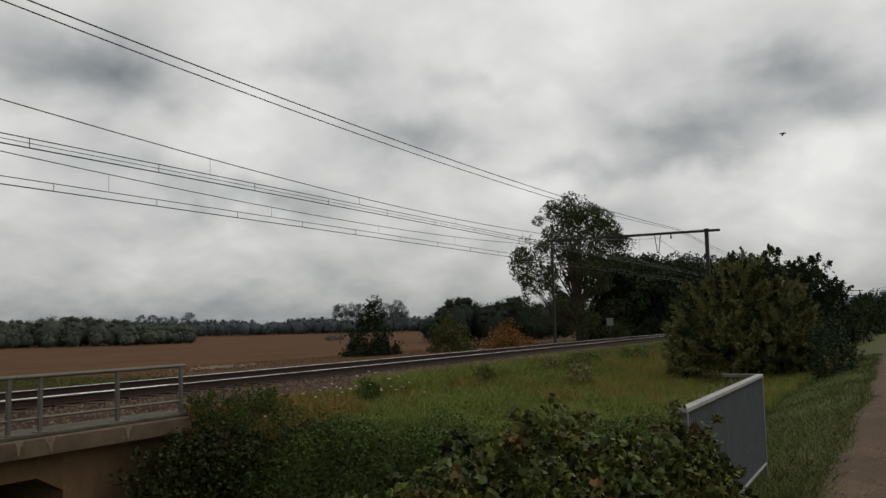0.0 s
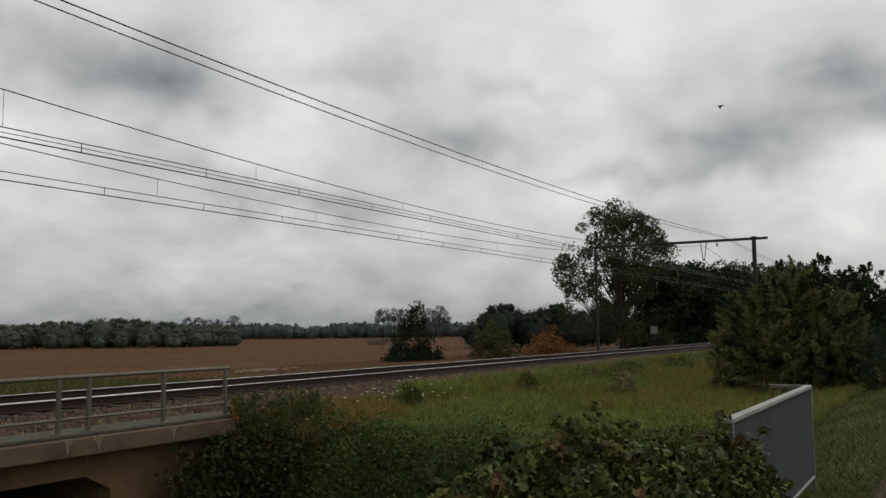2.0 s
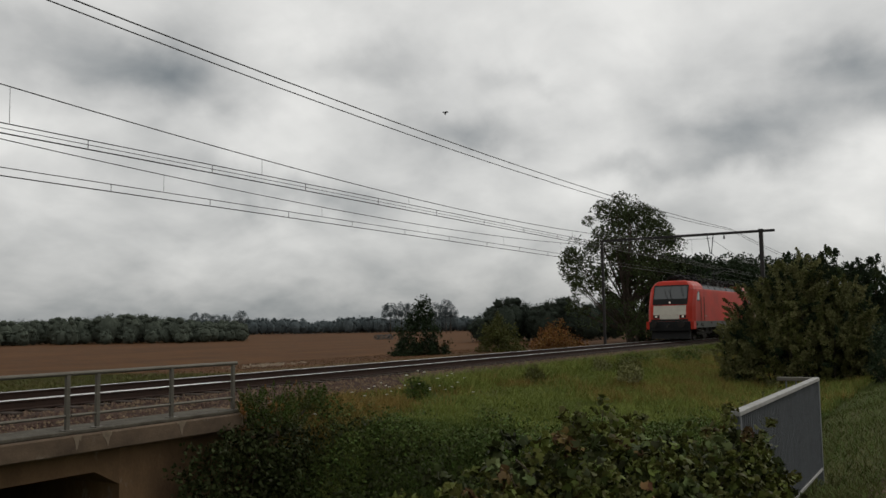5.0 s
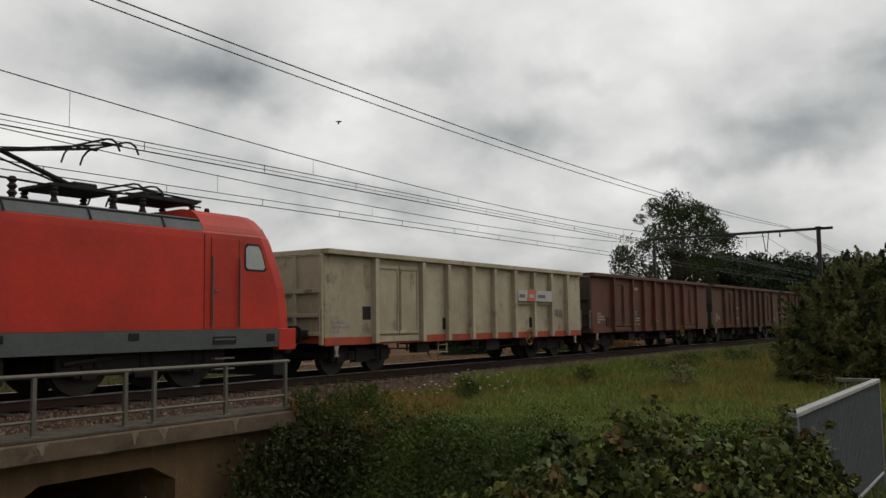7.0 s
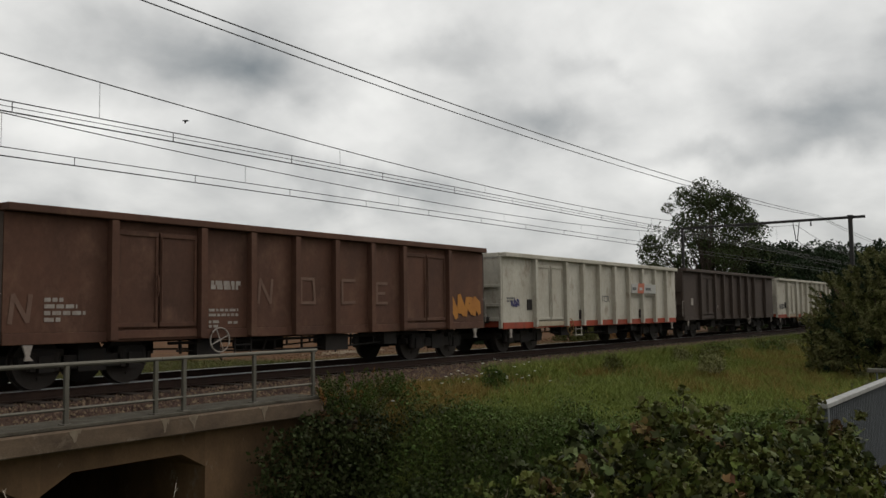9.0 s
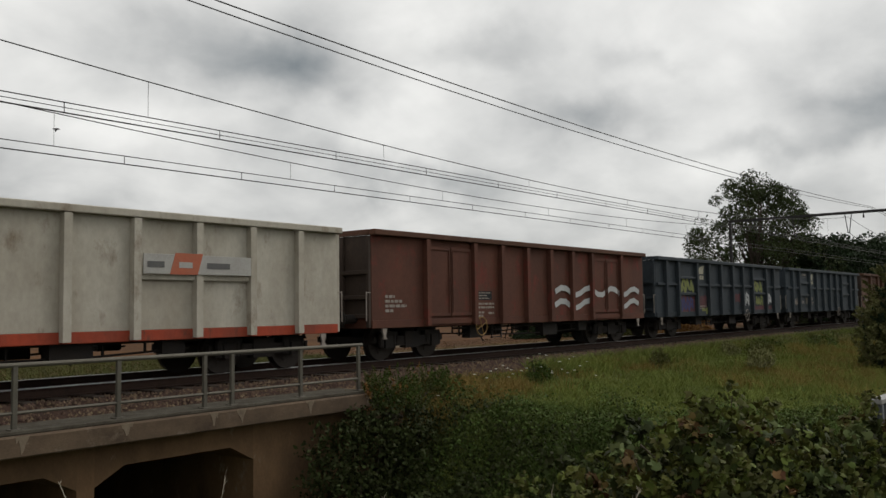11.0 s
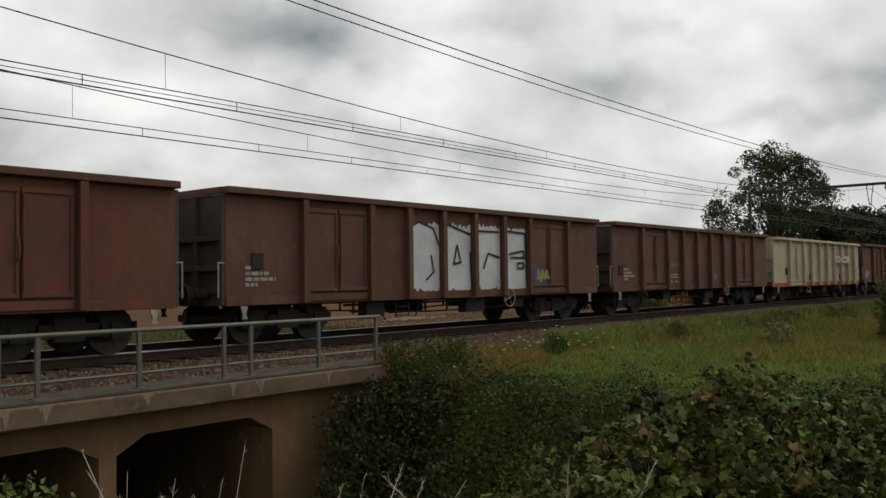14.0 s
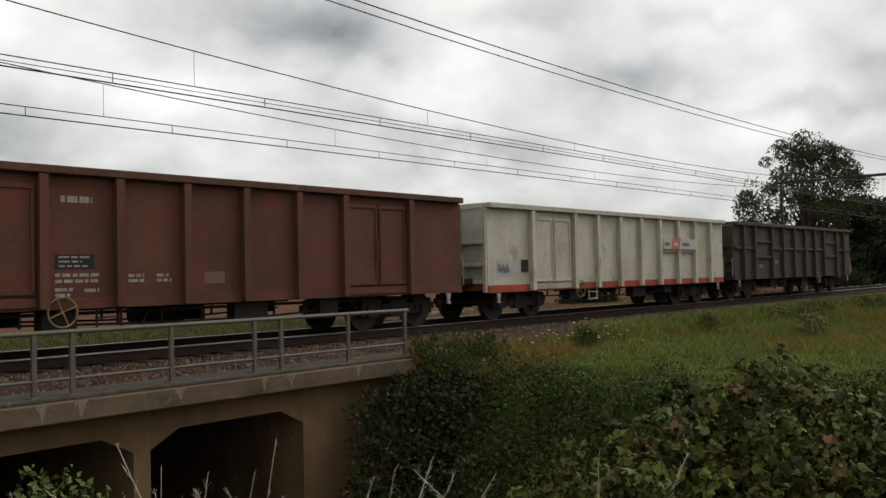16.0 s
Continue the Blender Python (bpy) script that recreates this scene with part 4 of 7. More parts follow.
def blades(name, label, xy, h, width, mat, seed, lean=0.35, category="grass"):
    """Grass blades as bent, tapering strips."""
    rng = np.random.default_rng(seed)
    n = len(xy)
    z = ground_height(xy[:, 0], xy[:, 1]) - 0.02
    h = h * rng.uniform(0.5, 1.2, n)
    a = rng.uniform(0, math.tau, n)
    side = np.stack([np.cos(a), np.sin(a), 0 * a], 1) * (width * rng.uniform(0.6, 1.3, n))[:, None]
    bend = rng.normal(size=(n, 3)) * lean * h[:, None]
    bend[:, 2] = 0
    root = np.stack([xy[:, 0], xy[:, 1], z], 1)
    up = np.array([0, 0, 1.0])
    mid = root + up * (h * 0.55)[:, None] + bend * 0.35
    tip = root + up * h[:, None] + bend
    v = np.stack([root - side, root + side, mid + side * 0.7, mid - side * 0.7, tip], 1).reshape(-1, 3)
    i = np.arange(n)[:, None, None] * 5
    f = (i + np.array([[0, 1, 2], [0, 2, 3], [3, 2, 4]])[None]).reshape(-1, 3)
    return tagged(from_arrays(name, v, f, mat), label, category, kind="stuff")


def scatter(n, x0, x1, y0, y1, rng, near=1.0):
    """Places in a rectangle, denser towards small x."""
    return np.stack([x0 + (x1 - x0) * rng.random(n) ** near, rng.uniform(y0, y1, n)], 1)


def build_plants():
    rng = np.random.default_rng(11)
    # trees beyond the tracks
    tree("tall_tree", "tall broad-leaved tree beside the far track", 80.65, 26.85, -2.0, 15.2, 13.0, "leaf_tree", 26, trunks=3, clumps=215, per=130, leaf=0.235, low=0.14, shoulder=0.5, fill=30, clump_r=0.085)
    for i, (x, y, h, w) in enumerate(((86, 24.5, 9.5, 9), (91, 22.5, 8.0, 8), (98, 26, 10, 9), (104, 23.5, 9.0, 9), (112, 25, 10.5, 9), (118, 22.5, 9.5, 9), (128, 25, 12, 10), (145, 24, 12.5, 11), (165, 23, 13, 12))):
        tree("lineside_tree", "dark dense tree along the railway", x, y, -1.8, h, w, "leaf_dark", 40 + i, clumps=50, per=150, leaf=0.42, low=0.08, clump_r=0.17)
    shrub("field_tree", "dark pointed young tree at the field edge", 50.9, 31.8, -3.6, [(0, 0, 2.0, 2.3, 2.3, 2.2), (0.2, 0, 4.0, 1.6, 1.6, 1.8), (0.3, 0, 5.6, 0.7, 0.7, 1.4), (-1.8, 0, 2.2, 0.9, 0.9, 1.6)], "leaf_dark", 61, n=14000, leaf=0.18, category="tree", heads=60)
    shrub("yellow_shrub", "yellow-green shrub at the field edge", 56.0, 28.4, -3.2, [(0, 0, 2.2, 1.9, 1.9, 2.0), (0.3, 0, 4.0, 1.0, 1.0, 1.0), (-1.0, 0, 3.4, 0.8, 0.8, 1.0), (1.6, 0, 2.2, 1.2, 1.2, 1.5)], "leaf_yellow", 62, n=9000, leaf=0.17, heads=50)
    shrub("orange_shrub", "rust-orange autumn shrub by the tracks", 60.0, 25.8, -2.2, [(-1.6, 0, 1.3, 1.6, 1.4, 1.5), (0, 0, 1.8, 1.5, 1.4, 1.6), (1.8, 0, 1.2, 1.6, 1.4, 1.3), (3.2, 0, 0.9, 1.3, 1.3, 1.0)], "leaf_orange", 63, n=8000, leaf=0.15, heads=50)
    # thicket on the near side of the line
    thicket("willow_thicket", "broad grey-green willow thicket beside the line", 34.0, 4.6, -1.3,
            [(0, 0.6, 3.0, 1.8, 1.1, 1.85), (0, -0.1, 3.0, 1.5, 1.0, 1.6), (0, 1.8, 2.3, 1.6, 1.1, 1.65), (0, 2.5, 1.6, 1.3, 0.7, 1.2), (-0.2, 2.5, 0.8, 1.4, 0.8, 1.1), (0, -1.0, 2.1, 1.7, 1.1, 1.7), (0, -1.8, 1.0, 1.5, 0.9, 1.2), (-1.0, 0.8, 1.4, 1.2, 1.5, 1.5), (-0.6, -0.6, 1.2, 1.3, 1.4, 1.3), (0.6, 0.2, 1.0, 1.5, 1.6, 1.2)],
            [("leaf_willow", 0.62), ("leaf_yellow", 0.24), ("leaf_dark", 0.14)], 71, 1500, 95, 0.66, 0.12, 0.34)
    thicket("dark_thicket", "dark round thicket behind the willow", 48.0, 4.2, -1.3,
            [(0, 0, 3.0, 2.0, 1.7, 2.8), (2, 1.4, 3.6, 2.2, 1.7, 2.8), (1, -1.1, 2.2, 1.6, 1.1, 2.2), (0.5, -0.4, 3.7, 1.4, 1.2, 1.9), (8, 4.5, 3.5, 3, 2.2, 3.2)],
            [("leaf_dark", 0.86), ("leaf_tree", 0.14)], 72, 620, 80, 0.6, 0.16, 0.5, 0.5, 0.13)
    shrub("low_dark_shrub", "low dark shrub by the path", 30.0, 1.9, -0.8, [(0, 0, 0.6, 1.4, 0.6, 0.9), (2, 0.2, 0.9, 1.6, 0.6, 1.1)], "leaf_dark", 73, n=4500, leaf=0.12)
    thicket("path_hedge", "dusky hedge running on beside the footpath", 66.0, 2.5, -0.6, [(0, 0, 0.9, 6, 1.2, 1.0), (16, 0.2, 1.3, 8, 1.3, 1.4), (34, 0.5, 1.8, 10, 1.5, 1.9)], [("leaf_dark", 0.6), ("leaf_tree", 0.4)], 76, 420, 60, 0.8, 0.2, 0.5, 0.6, 0.12, category="hedge")
    shrub("round_shrub", "small round dark shrub far along the path", 85, 0.9, -0.6, [(0, 0, 1.6, 1.6, 1.6, 1.9)], "leaf_dark", 74, n=2500, leaf=0.22)
    # brambles over the fence
    bramble()
    slope_brambles()
    # grass on the bank
    def mottled(n, x0, x1, y0, y1, near=1.0):
        return scatter(n, x0, x1, y0, y1, rng, near)
    xy = mottled(300000, 12.2, 50, 2.6, 13.3, 1.7)
    patch = np.sin(xy[:, 0] * 0.55 + 1.3 * np.sin(xy[:, 1] * 0.5)) + np.sin(xy[:, 1] * 0.9 + xy[:, 0] * 0.21) + 0.8 * np.sin(xy[:, 0] * 1.7) * np.sin(xy[:, 1] * 1.9)
    patch = patch + rng.normal(0, 0.7, len(xy))
    tuft = 0.75 + 0.35 * np.sin(xy[:, 0] * 2.7 + 2 * np.sin(xy[:, 1] * 1.3)) * np.sin(xy[:, 1] * 3.1 + xy[:, 0])
    deep = (9.6 - xy[:, 1]) * 0.55 + (15.4 - xy[:, 0]) * 0.30 + patch * 0.5
    dry = (xy[:, 0] - 26) * 0.14 - (xy[:, 1] - 6.5) ** 2 * 0.05 + patch * 0.6
    top = np.clip((xy[:, 1] - 10.6) / 2.2, 0, 1) + 0.25 * patch > 0.78
    sorts = [("deep_bank_grass", "deep green tangled grass low on the embankment", (deep > 0) & (dry < 0.2) & ~top, 0.21, "grass_dark", 0.7),
             ("bank_grass", "fresh green tufted grass on the embankment", (deep <= 0) & (dry < 0.2) & ~top, 0.22, "grass", 0.75),
             ("dry_bank_grass", "dry reddish grass tops on the embankment", (dry >= 0.2) | (top & (patch > 0.35)), 0.36, "grass_dry", 0.45),
             ("verge_grass", "olive grass thinning out towards the ballast", top & (patch <= 0.35) & (dry < 0.2), 0.2, "leaf_yellow", 0.7)]
    for i, (name, label, pick, h, mat, lean) in enumerate(sorts):
        blades(name, label, xy[pick], h * tuft[pick], 0.0062, mat, 80 + i, lean)
    pick = (dry >= -0.4) & (np.arange(len(xy)) % 2 == 0)
    blades("mixed_bank_grass", "green grass among the dry tops", xy[pick] + 0.05, 0.32, 0.007, "grass", 87, 0.5)
    # broad-leaved weeds, thick on the lower slope and scattered above it
    n = 95000
    wx, wy = 11.0 + 14 * rng.random(n) ** 1.6, rng.uniform(4.5, 12.9, n)
    lump = np.sin(wx * 1.9 + 1.5 * np.sin(wy * 1.1)) * np.sin(wy * 1.6 + 0.7 * wx) + 0.6 * np.sin(wx * 4.1) * np.sin(wy * 3.7)
    keep = lump * 0.9 + (14.6 - wx) * 0.42 + rng.normal(0, 0.75, n) + (10.2 - wy) * 0.35 > 0.0
    wx, wy, lump = wx[keep], wy[keep], lump[keep]
    wz = ground_height(wx, wy) + rng.random(len(wx)) ** 0.6 * (0.22 + 0.16 * np.clip(lump, -0.8, 1.4))
    pale = rng.random(len(wx)) < 0.3
    for name, label, pick, size, mat in (("bank_weeds", "broad-leaved weeds over the lower embankment", ~pale, 0.055, "weed"), ("bank_nettles", "paler nettle tips among the weeds of the embankment", pale, 0.042, "nettle_dim")):
        v, f = broad_leaves(np.stack([wx, wy, wz + 0.04 * pale], 1)[pick], size, rng)
        tagged(from_arrays(name, v, f, mat), label, "weeds", kind="stuff")
    for i, (x, y, r) in enumerate(((37.5, 12.4, 1.0), (40.5, 12.7, 1.2), (44, 12.6, 1.0), (48, 12.5, 1.3), (33, 12.3, 0.6), (26.5, 12.2, 0.5), (19.5, 12.3, 0.45), (29, 9.8, 0.7), (35, 11.9, 0.9), (42.5, 11.6, 1.2), (46, 12.0, 1.4), (52, 12.3, 1.5))):
        shrub("weed_clump", "leafy weed clump at the ballast edge", x, y, -0.75, [(0, 0, 0.2, r, r * 0.6, 0.45), (r * 0.8, 0.1, 0.15, r * 0.8, r * 0.5, 0.35), (-r * 0.8, -0.1, 0.1, r * 0.7, r * 0.4, 0.3)], ("weed", "leaf_willow", "leaf_yellow")[i % 3], 120 + i, n=1500, leaf=0.08, stems=6, category="weeds")
    blades("shoulder_grass", "thin dry grass at the ballast edge", mottled(11000, 12.5, 60, 12.5, 13.5, 1.3), 0.17, 0.007, "grass_dry", 83, 0.6)
    blades("edge_grass", "rank green grass and weeds along the ballast", mottled(22000, 21, 62, 12.2, 13.8, 1.1), 0.36, 0.009, "grass", 88, 0.6)
    blades("path_grass", "short yellowish grass beside the footpath", mottled(30000, 8, 40, 0.72, 3.2, 1.9), 0.11, 0.0045, "leaf_yellow", 84, 0.8)
    blades("path_weeds", "darker grass tufts beside the footpath", mottled(16000, 5, 40, 0.62, 3.2, 1.7), 0.13, 0.0055, "grass_dark", 94, 0.9)
    px, side = rng.uniform(5, 34, 9000), rng.choice((-1, 1), 9000)
    blades("path_fringe", "thin grass creeping over the edges of the footpath", np.stack([px, 0.25 + 0.10 * np.sin(px * 0.23) + side * (0.56 + 0.08 * np.sin(px * 0.9)) + rng.normal(0, 0.08, 9000)], 1), 0.085, 0.005, "leaf_yellow", 95, 0.9)
    thicket("verge_weeds", "tall weeds with withered orange tops at the end of the bridge railing", 13.9, 12.45, -0.75,
            [(0, 0, 0.32, 0.75, 0.35, 0.34), (0.9, -0.1, 0.28, 0.7, 0.35, 0.3), (1.9, 0.1, 0.2, 0.8, 0.3, 0.25), (-0.8, -0.45, 0.22, 0.5, 0.3, 0.42), (-0.3, -0.7, 0.0, 0.7, 0.4, 0.4)], [("weed", 0.5), ("leaf_yellow", 0.36), ("leaf_orange", 0.14)], 96, 330, 45, 0.36, 0.05, 0.45, 1.1, 0.035, category="weeds")
    thicket("mugwort", "tall pale mugwort at the end of the fence", 10.75, 1.95, -0.55, [(0, 0, 0.35, 0.16, 0.14, 0.35), (0.35, 0.3, 0.25, 0.2, 0.2, 0.3)], [("leaf_willow", 0.7), ("leaf_yellow", 0.3)], 98, 22, 45, 0.45, 0.04, 0.35, 1.8, 0.025, category="weed")
    thicket("path_side_scrub", "dark low scrub between the thicket and the footpath", 29.0, 1.75, -0.6, [(0, 0.2, 0.3, 1.6, 0.5, 0.45), (3, 0.1, 0.35, 1.8, 0.5, 0.5), (6, 0, 0.3, 2.0, 0.45, 0.5)], [("leaf_dark", 0.6), ("leaf_willow", 0.25), ("bramble_red", 0.15)], 99, 160, 50, 0.4, 0.07, 0.45, 0.8, 0.05, category="scrub")
    blades("far_bank_grass", "weeds on the far side of the line", mottled(40000, 4, 27, 22.2, 40.0, 1.0), 0.2, 0.010, "leaf_yellow", 85, 0.9)
    blades("far_bank_dry_grass", "withered brown weeds on the far side of the line", mottled(30000, 6, 75, 22.6, 44, 1.0), 0.07, 0.02, "stubble", 86, 0.9)


def bramble():
    rng = np.random.default_rng(91)
    t = thing("bramble_bush", "dense bramble bush with broad leaves growing over the fence", "bush")
    # a ridge of arching canes: centre x, y, z, half sizes
    blobs = np.array([(2.75, 2.0, -0.45, 0.4, 0.4, 0.5), (3.3, 1.85, -0.22, 0.55, 0.5, 0.64), (3.9, 1.8, -0.09, 0.65, 0.6, 0.74), (4.55, 1.75, -0.05, 0.65, 0.6, 0.76), (5.15, 1.65, -0.06, 0.6, 0.55, 0.72), (5.65, 1.5, -0.1, 0.5, 0.45, 0.66), (6.15, 1.36, -0.08, 0.48, 0.30, 0.64), (4.2, 2.5, -0.4, 1.0, 0.5, 0.7)])
    count = 1300
    vol = (blobs[:, 3] * blobs[:, 5]) ** 0.9
    i = rng.choice(len(blobs), count, p=vol / vol.sum())
    d = rng.normal(size=(count, 3)) + np.array([-0.1, -0.45, 0.35])
    d /= np.linalg.norm(d, axis=1, keepdims=True)
    lumpy = 1 + 0.09 * np.sin(d[:, 0] * 5 + 3 * i) * np.sin(d[:, 1] * 6 + i) + 0.07 * np.sin(d[:, 2] * 9 + d[:, 0] * 7)
    heads = blobs[i, :3] + d * blobs[i, 3:] * (rng.uniform(0.55, 0.98, count) * lumpy)[:, None]
    ways = d * 0.6 + rng.normal(size=d.shape) * 0.55 + np.array([0, 0, 0.25])
    ways /= np.linalg.norm(ways, axis=1, keepdims=True)
    sort = rng.random(count) - 0.10 * smooth_step(5.0, 6.0, heads[:, 0])
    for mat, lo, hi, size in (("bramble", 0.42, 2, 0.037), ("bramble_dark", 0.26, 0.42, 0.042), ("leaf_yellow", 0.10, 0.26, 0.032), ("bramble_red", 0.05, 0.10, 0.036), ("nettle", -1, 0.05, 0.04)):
        pick = (sort >= lo) & (sort < hi)
        pts = shoots(heads[pick], ways[pick], 0.27, 44, rng, 1.5, 0.038)
        v, f = lobed_leaves(pts[pts[:, 2] > -0.75], size, rng)
        tagged(from_arrays("foliage", v, f, mat, t), kind="stuff")
    # inner leaves take the darker green, so the bush's inner shade is painted
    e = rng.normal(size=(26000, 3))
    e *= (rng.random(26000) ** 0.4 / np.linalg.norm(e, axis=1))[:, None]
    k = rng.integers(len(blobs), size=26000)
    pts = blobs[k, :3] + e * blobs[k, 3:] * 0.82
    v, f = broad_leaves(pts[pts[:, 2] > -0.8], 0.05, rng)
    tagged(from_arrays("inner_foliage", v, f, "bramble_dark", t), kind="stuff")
    bm = bmesh.new()
    for h, w in zip(heads[::12], ways[::12]):
        h = Vector(h)
        q = Vector((h.x * 0.75 + 1.1, h.y * 0.6 + 0.8, -0.8))
        tube(bm, [q, q.lerp(h, 0.6) + Vector((0, 0, 0.15)), h, h + Vector(w) * 0.22], [0.010, 0.007, 0.004, 0.002], 5)
    tagged(part("cane_work", bm, "bark", t), kind="stuff")
    dead = np.array([3.95, 1.25, 0.40]) + rng.normal(size=(16, 3)) * np.array([0.03, 0.02, 0.09])
    v, f = lobed_leaves(dead, 0.036, rng)
    tagged(from_arrays("withered_spray", v, f, "dead_leaf", t), kind="stuff")


def lobed_leaves(centres, size, rng):
    """Three-lobed leaves of eight corners, cupped, facing mostly up and outwards."""
    n = len(centres)
    size = (size * rng.uniform(0.5, 1.5, n))[:, None]
    nor = rng.normal(size=(n, 3)) * 1.1 + np.array([-0.25, -0.35, 0.6])
    nor /= np.linalg.norm(nor, axis=1, keepdims=True)
    a = np.cross(nor, rng.normal(size=(n, 3)))
    a /= np.linalg.norm(a, axis=1, keepdims=True)
    b = np.cross(nor, a)
    dip = nor * size * -0.14
    outline = ((-0.5, 0, 0), (-0.38, 0.36, 1), (0.05, 0.55, 1.4), (0.10, 0.26, 0.4), (0.68, 0, 1.6), (0.10, -0.26, 0.4), (0.05, -0.55, 1.4), (-0.38, -0.36, 1))
    v = np.stack([centres + a * size * p + b * size * q + dip * r for p, q, r in outline], 1).reshape(-1, 3)
    i = np.arange(n)[:, None, None] * 8
    f = (i + np.array([[0, k, k + 1] for k in range(1, 7)])[None]).reshape(-1, 3)
    return v, f


def broad_leaves(centres, size, rng):
    """Pointed leaves of six corners, folded along the rib, facing mostly up and outwards."""
    n = len(centres)
    size = (size * rng.uniform(0.55, 1.4, n))[:, None]
    nor = rng.normal(size=(n, 3)) * 0.95 + np.array([-0.35, -0.35, 0.75])
    nor /= np.linalg.norm(nor, axis=1, keepdims=True)
    a = np.cross(nor, rng.normal(size=(n, 3)))
    a /= np.linalg.norm(a, axis=1, keepdims=True)
    b = np.cross(nor, a)
    dip = nor * size * -0.16
    P = [centres - a * size * 0.6, centres - a * size * 0.1 + b * size * 0.36 + dip, centres + a * size * 0.32 + b * size * 0.26 + dip, centres + a * size * 0.72 + dip * 1.4, centres + a * size * 0.32 - b * size * 0.26 + dip, centres - a * size * 0.1 - b * size * 0.36 + dip]
    v = np.stack(P, 1).reshape(-1, 3)
    i = np.arange(n)[:, None, None] * 6
    f = (i + np.array([[0, 1, 2], [0, 2, 3], [0, 3, 4], [0, 4, 5]])[None]).reshape(-1, 3)
    return v, f


def slope_brambles():
    """Low creepers and nettles on the slope that falls to the bridge openings."""
    rng = np.random.default_rng(93)
    t = thing("slope_undergrowth", "dark creeping undergrowth on the slope by the bridge", "undergrowth", kind="stuff")
    n = 46000
    x = 6.0 + 9.5 * rng.random(n) ** 0.8
    y = rng.uniform(4.0, 12.3, n)
    keep = (x > 10.6 + (12.3 - y) * -0.35 + 0.6 * np.sin(y * 2.1))
    x, y = x[keep], y[keep]
    lump = 0.35 + 0.25 * np.sin(x * 2.3 + y) * np.sin(y * 1.9) + 0.15 * np.sin(x * 5.1) * np.sin(y * 4.3)
    fade = 1 - smooth_step(12.5, 15.5, x - (y - 9) * 0.2)
    z = ground_height(x, y) + rng.random(len(x)) ** 0.5 * np.maximum(lump, 0.08) * (0.3 + 0.9 * fade)
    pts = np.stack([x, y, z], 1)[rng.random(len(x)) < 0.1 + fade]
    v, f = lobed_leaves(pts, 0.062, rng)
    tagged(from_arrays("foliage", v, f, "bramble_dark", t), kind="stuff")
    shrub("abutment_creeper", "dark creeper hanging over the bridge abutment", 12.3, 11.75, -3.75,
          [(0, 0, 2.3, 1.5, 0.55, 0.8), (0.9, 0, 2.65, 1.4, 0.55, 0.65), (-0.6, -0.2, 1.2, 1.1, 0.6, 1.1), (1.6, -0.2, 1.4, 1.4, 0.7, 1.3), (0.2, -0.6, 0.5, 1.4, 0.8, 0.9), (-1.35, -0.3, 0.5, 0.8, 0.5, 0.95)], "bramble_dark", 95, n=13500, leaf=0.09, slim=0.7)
    blades("slope_grass", "rough grass between the creepers by the bridge", np.stack([rng.uniform(11.5, 17, 12000), rng.uniform(7.5, 12.6, 12000)], 1), 0.2, 0.006, "grass_dark", 97, 0.8)


def stalk(name, label, x, y, z_top, mat, seed, heads=9):
    """A tall grass stalk with an arching, feathery seed head."""
    rng = random.Random(seed)
    z0 = float(ground_height(x, y))
    t = thing(name, label, "grass stalk", "grass stalks")
    a = rng.uniform(0, math.tau)
    bend = rng.uniform(0.25, 0.7)
    pts = [(x + math.cos(a) * bend * s * s, y + math.sin(a) * bend * s * s, z0 + (z_top - z0) * s) for s in np.linspace(0, 1, 7)]
    part("stem", tube(bmesh.new(), pts, [0.0028, 0.0028, 0.0026, 0.0024, 0.002, 0.0018, 0.0012], 5), "seed", t)
    bm = bmesh.new()
    top, before = Vector(pts[-1]), Vector(pts[-3])
    for i in range(heads * 4):
        p = before.lerp(top, rng.random() ** 0.7)
        d = (top - before).normalized() * 0.03 + Vector((rng.gauss(0, 1), rng.gauss(0, 1), rng.gauss(0, 1))) * 0.010
        n = d.cross(Vector((rng.gauss(0, 1), rng.gauss(0, 1), 0.3))).normalized() * 0.0012
        bm.faces.new([bm.verts.new(p - n), bm.verts.new(p + d * 0.5 + n * 0.4), bm.verts.new(p + d), bm.verts.new(p + d * 0.4 - n * 1.5)])
    tagged(part("seed_head", bm, mat, t, "feathery pale seed head"), kind="stuff")


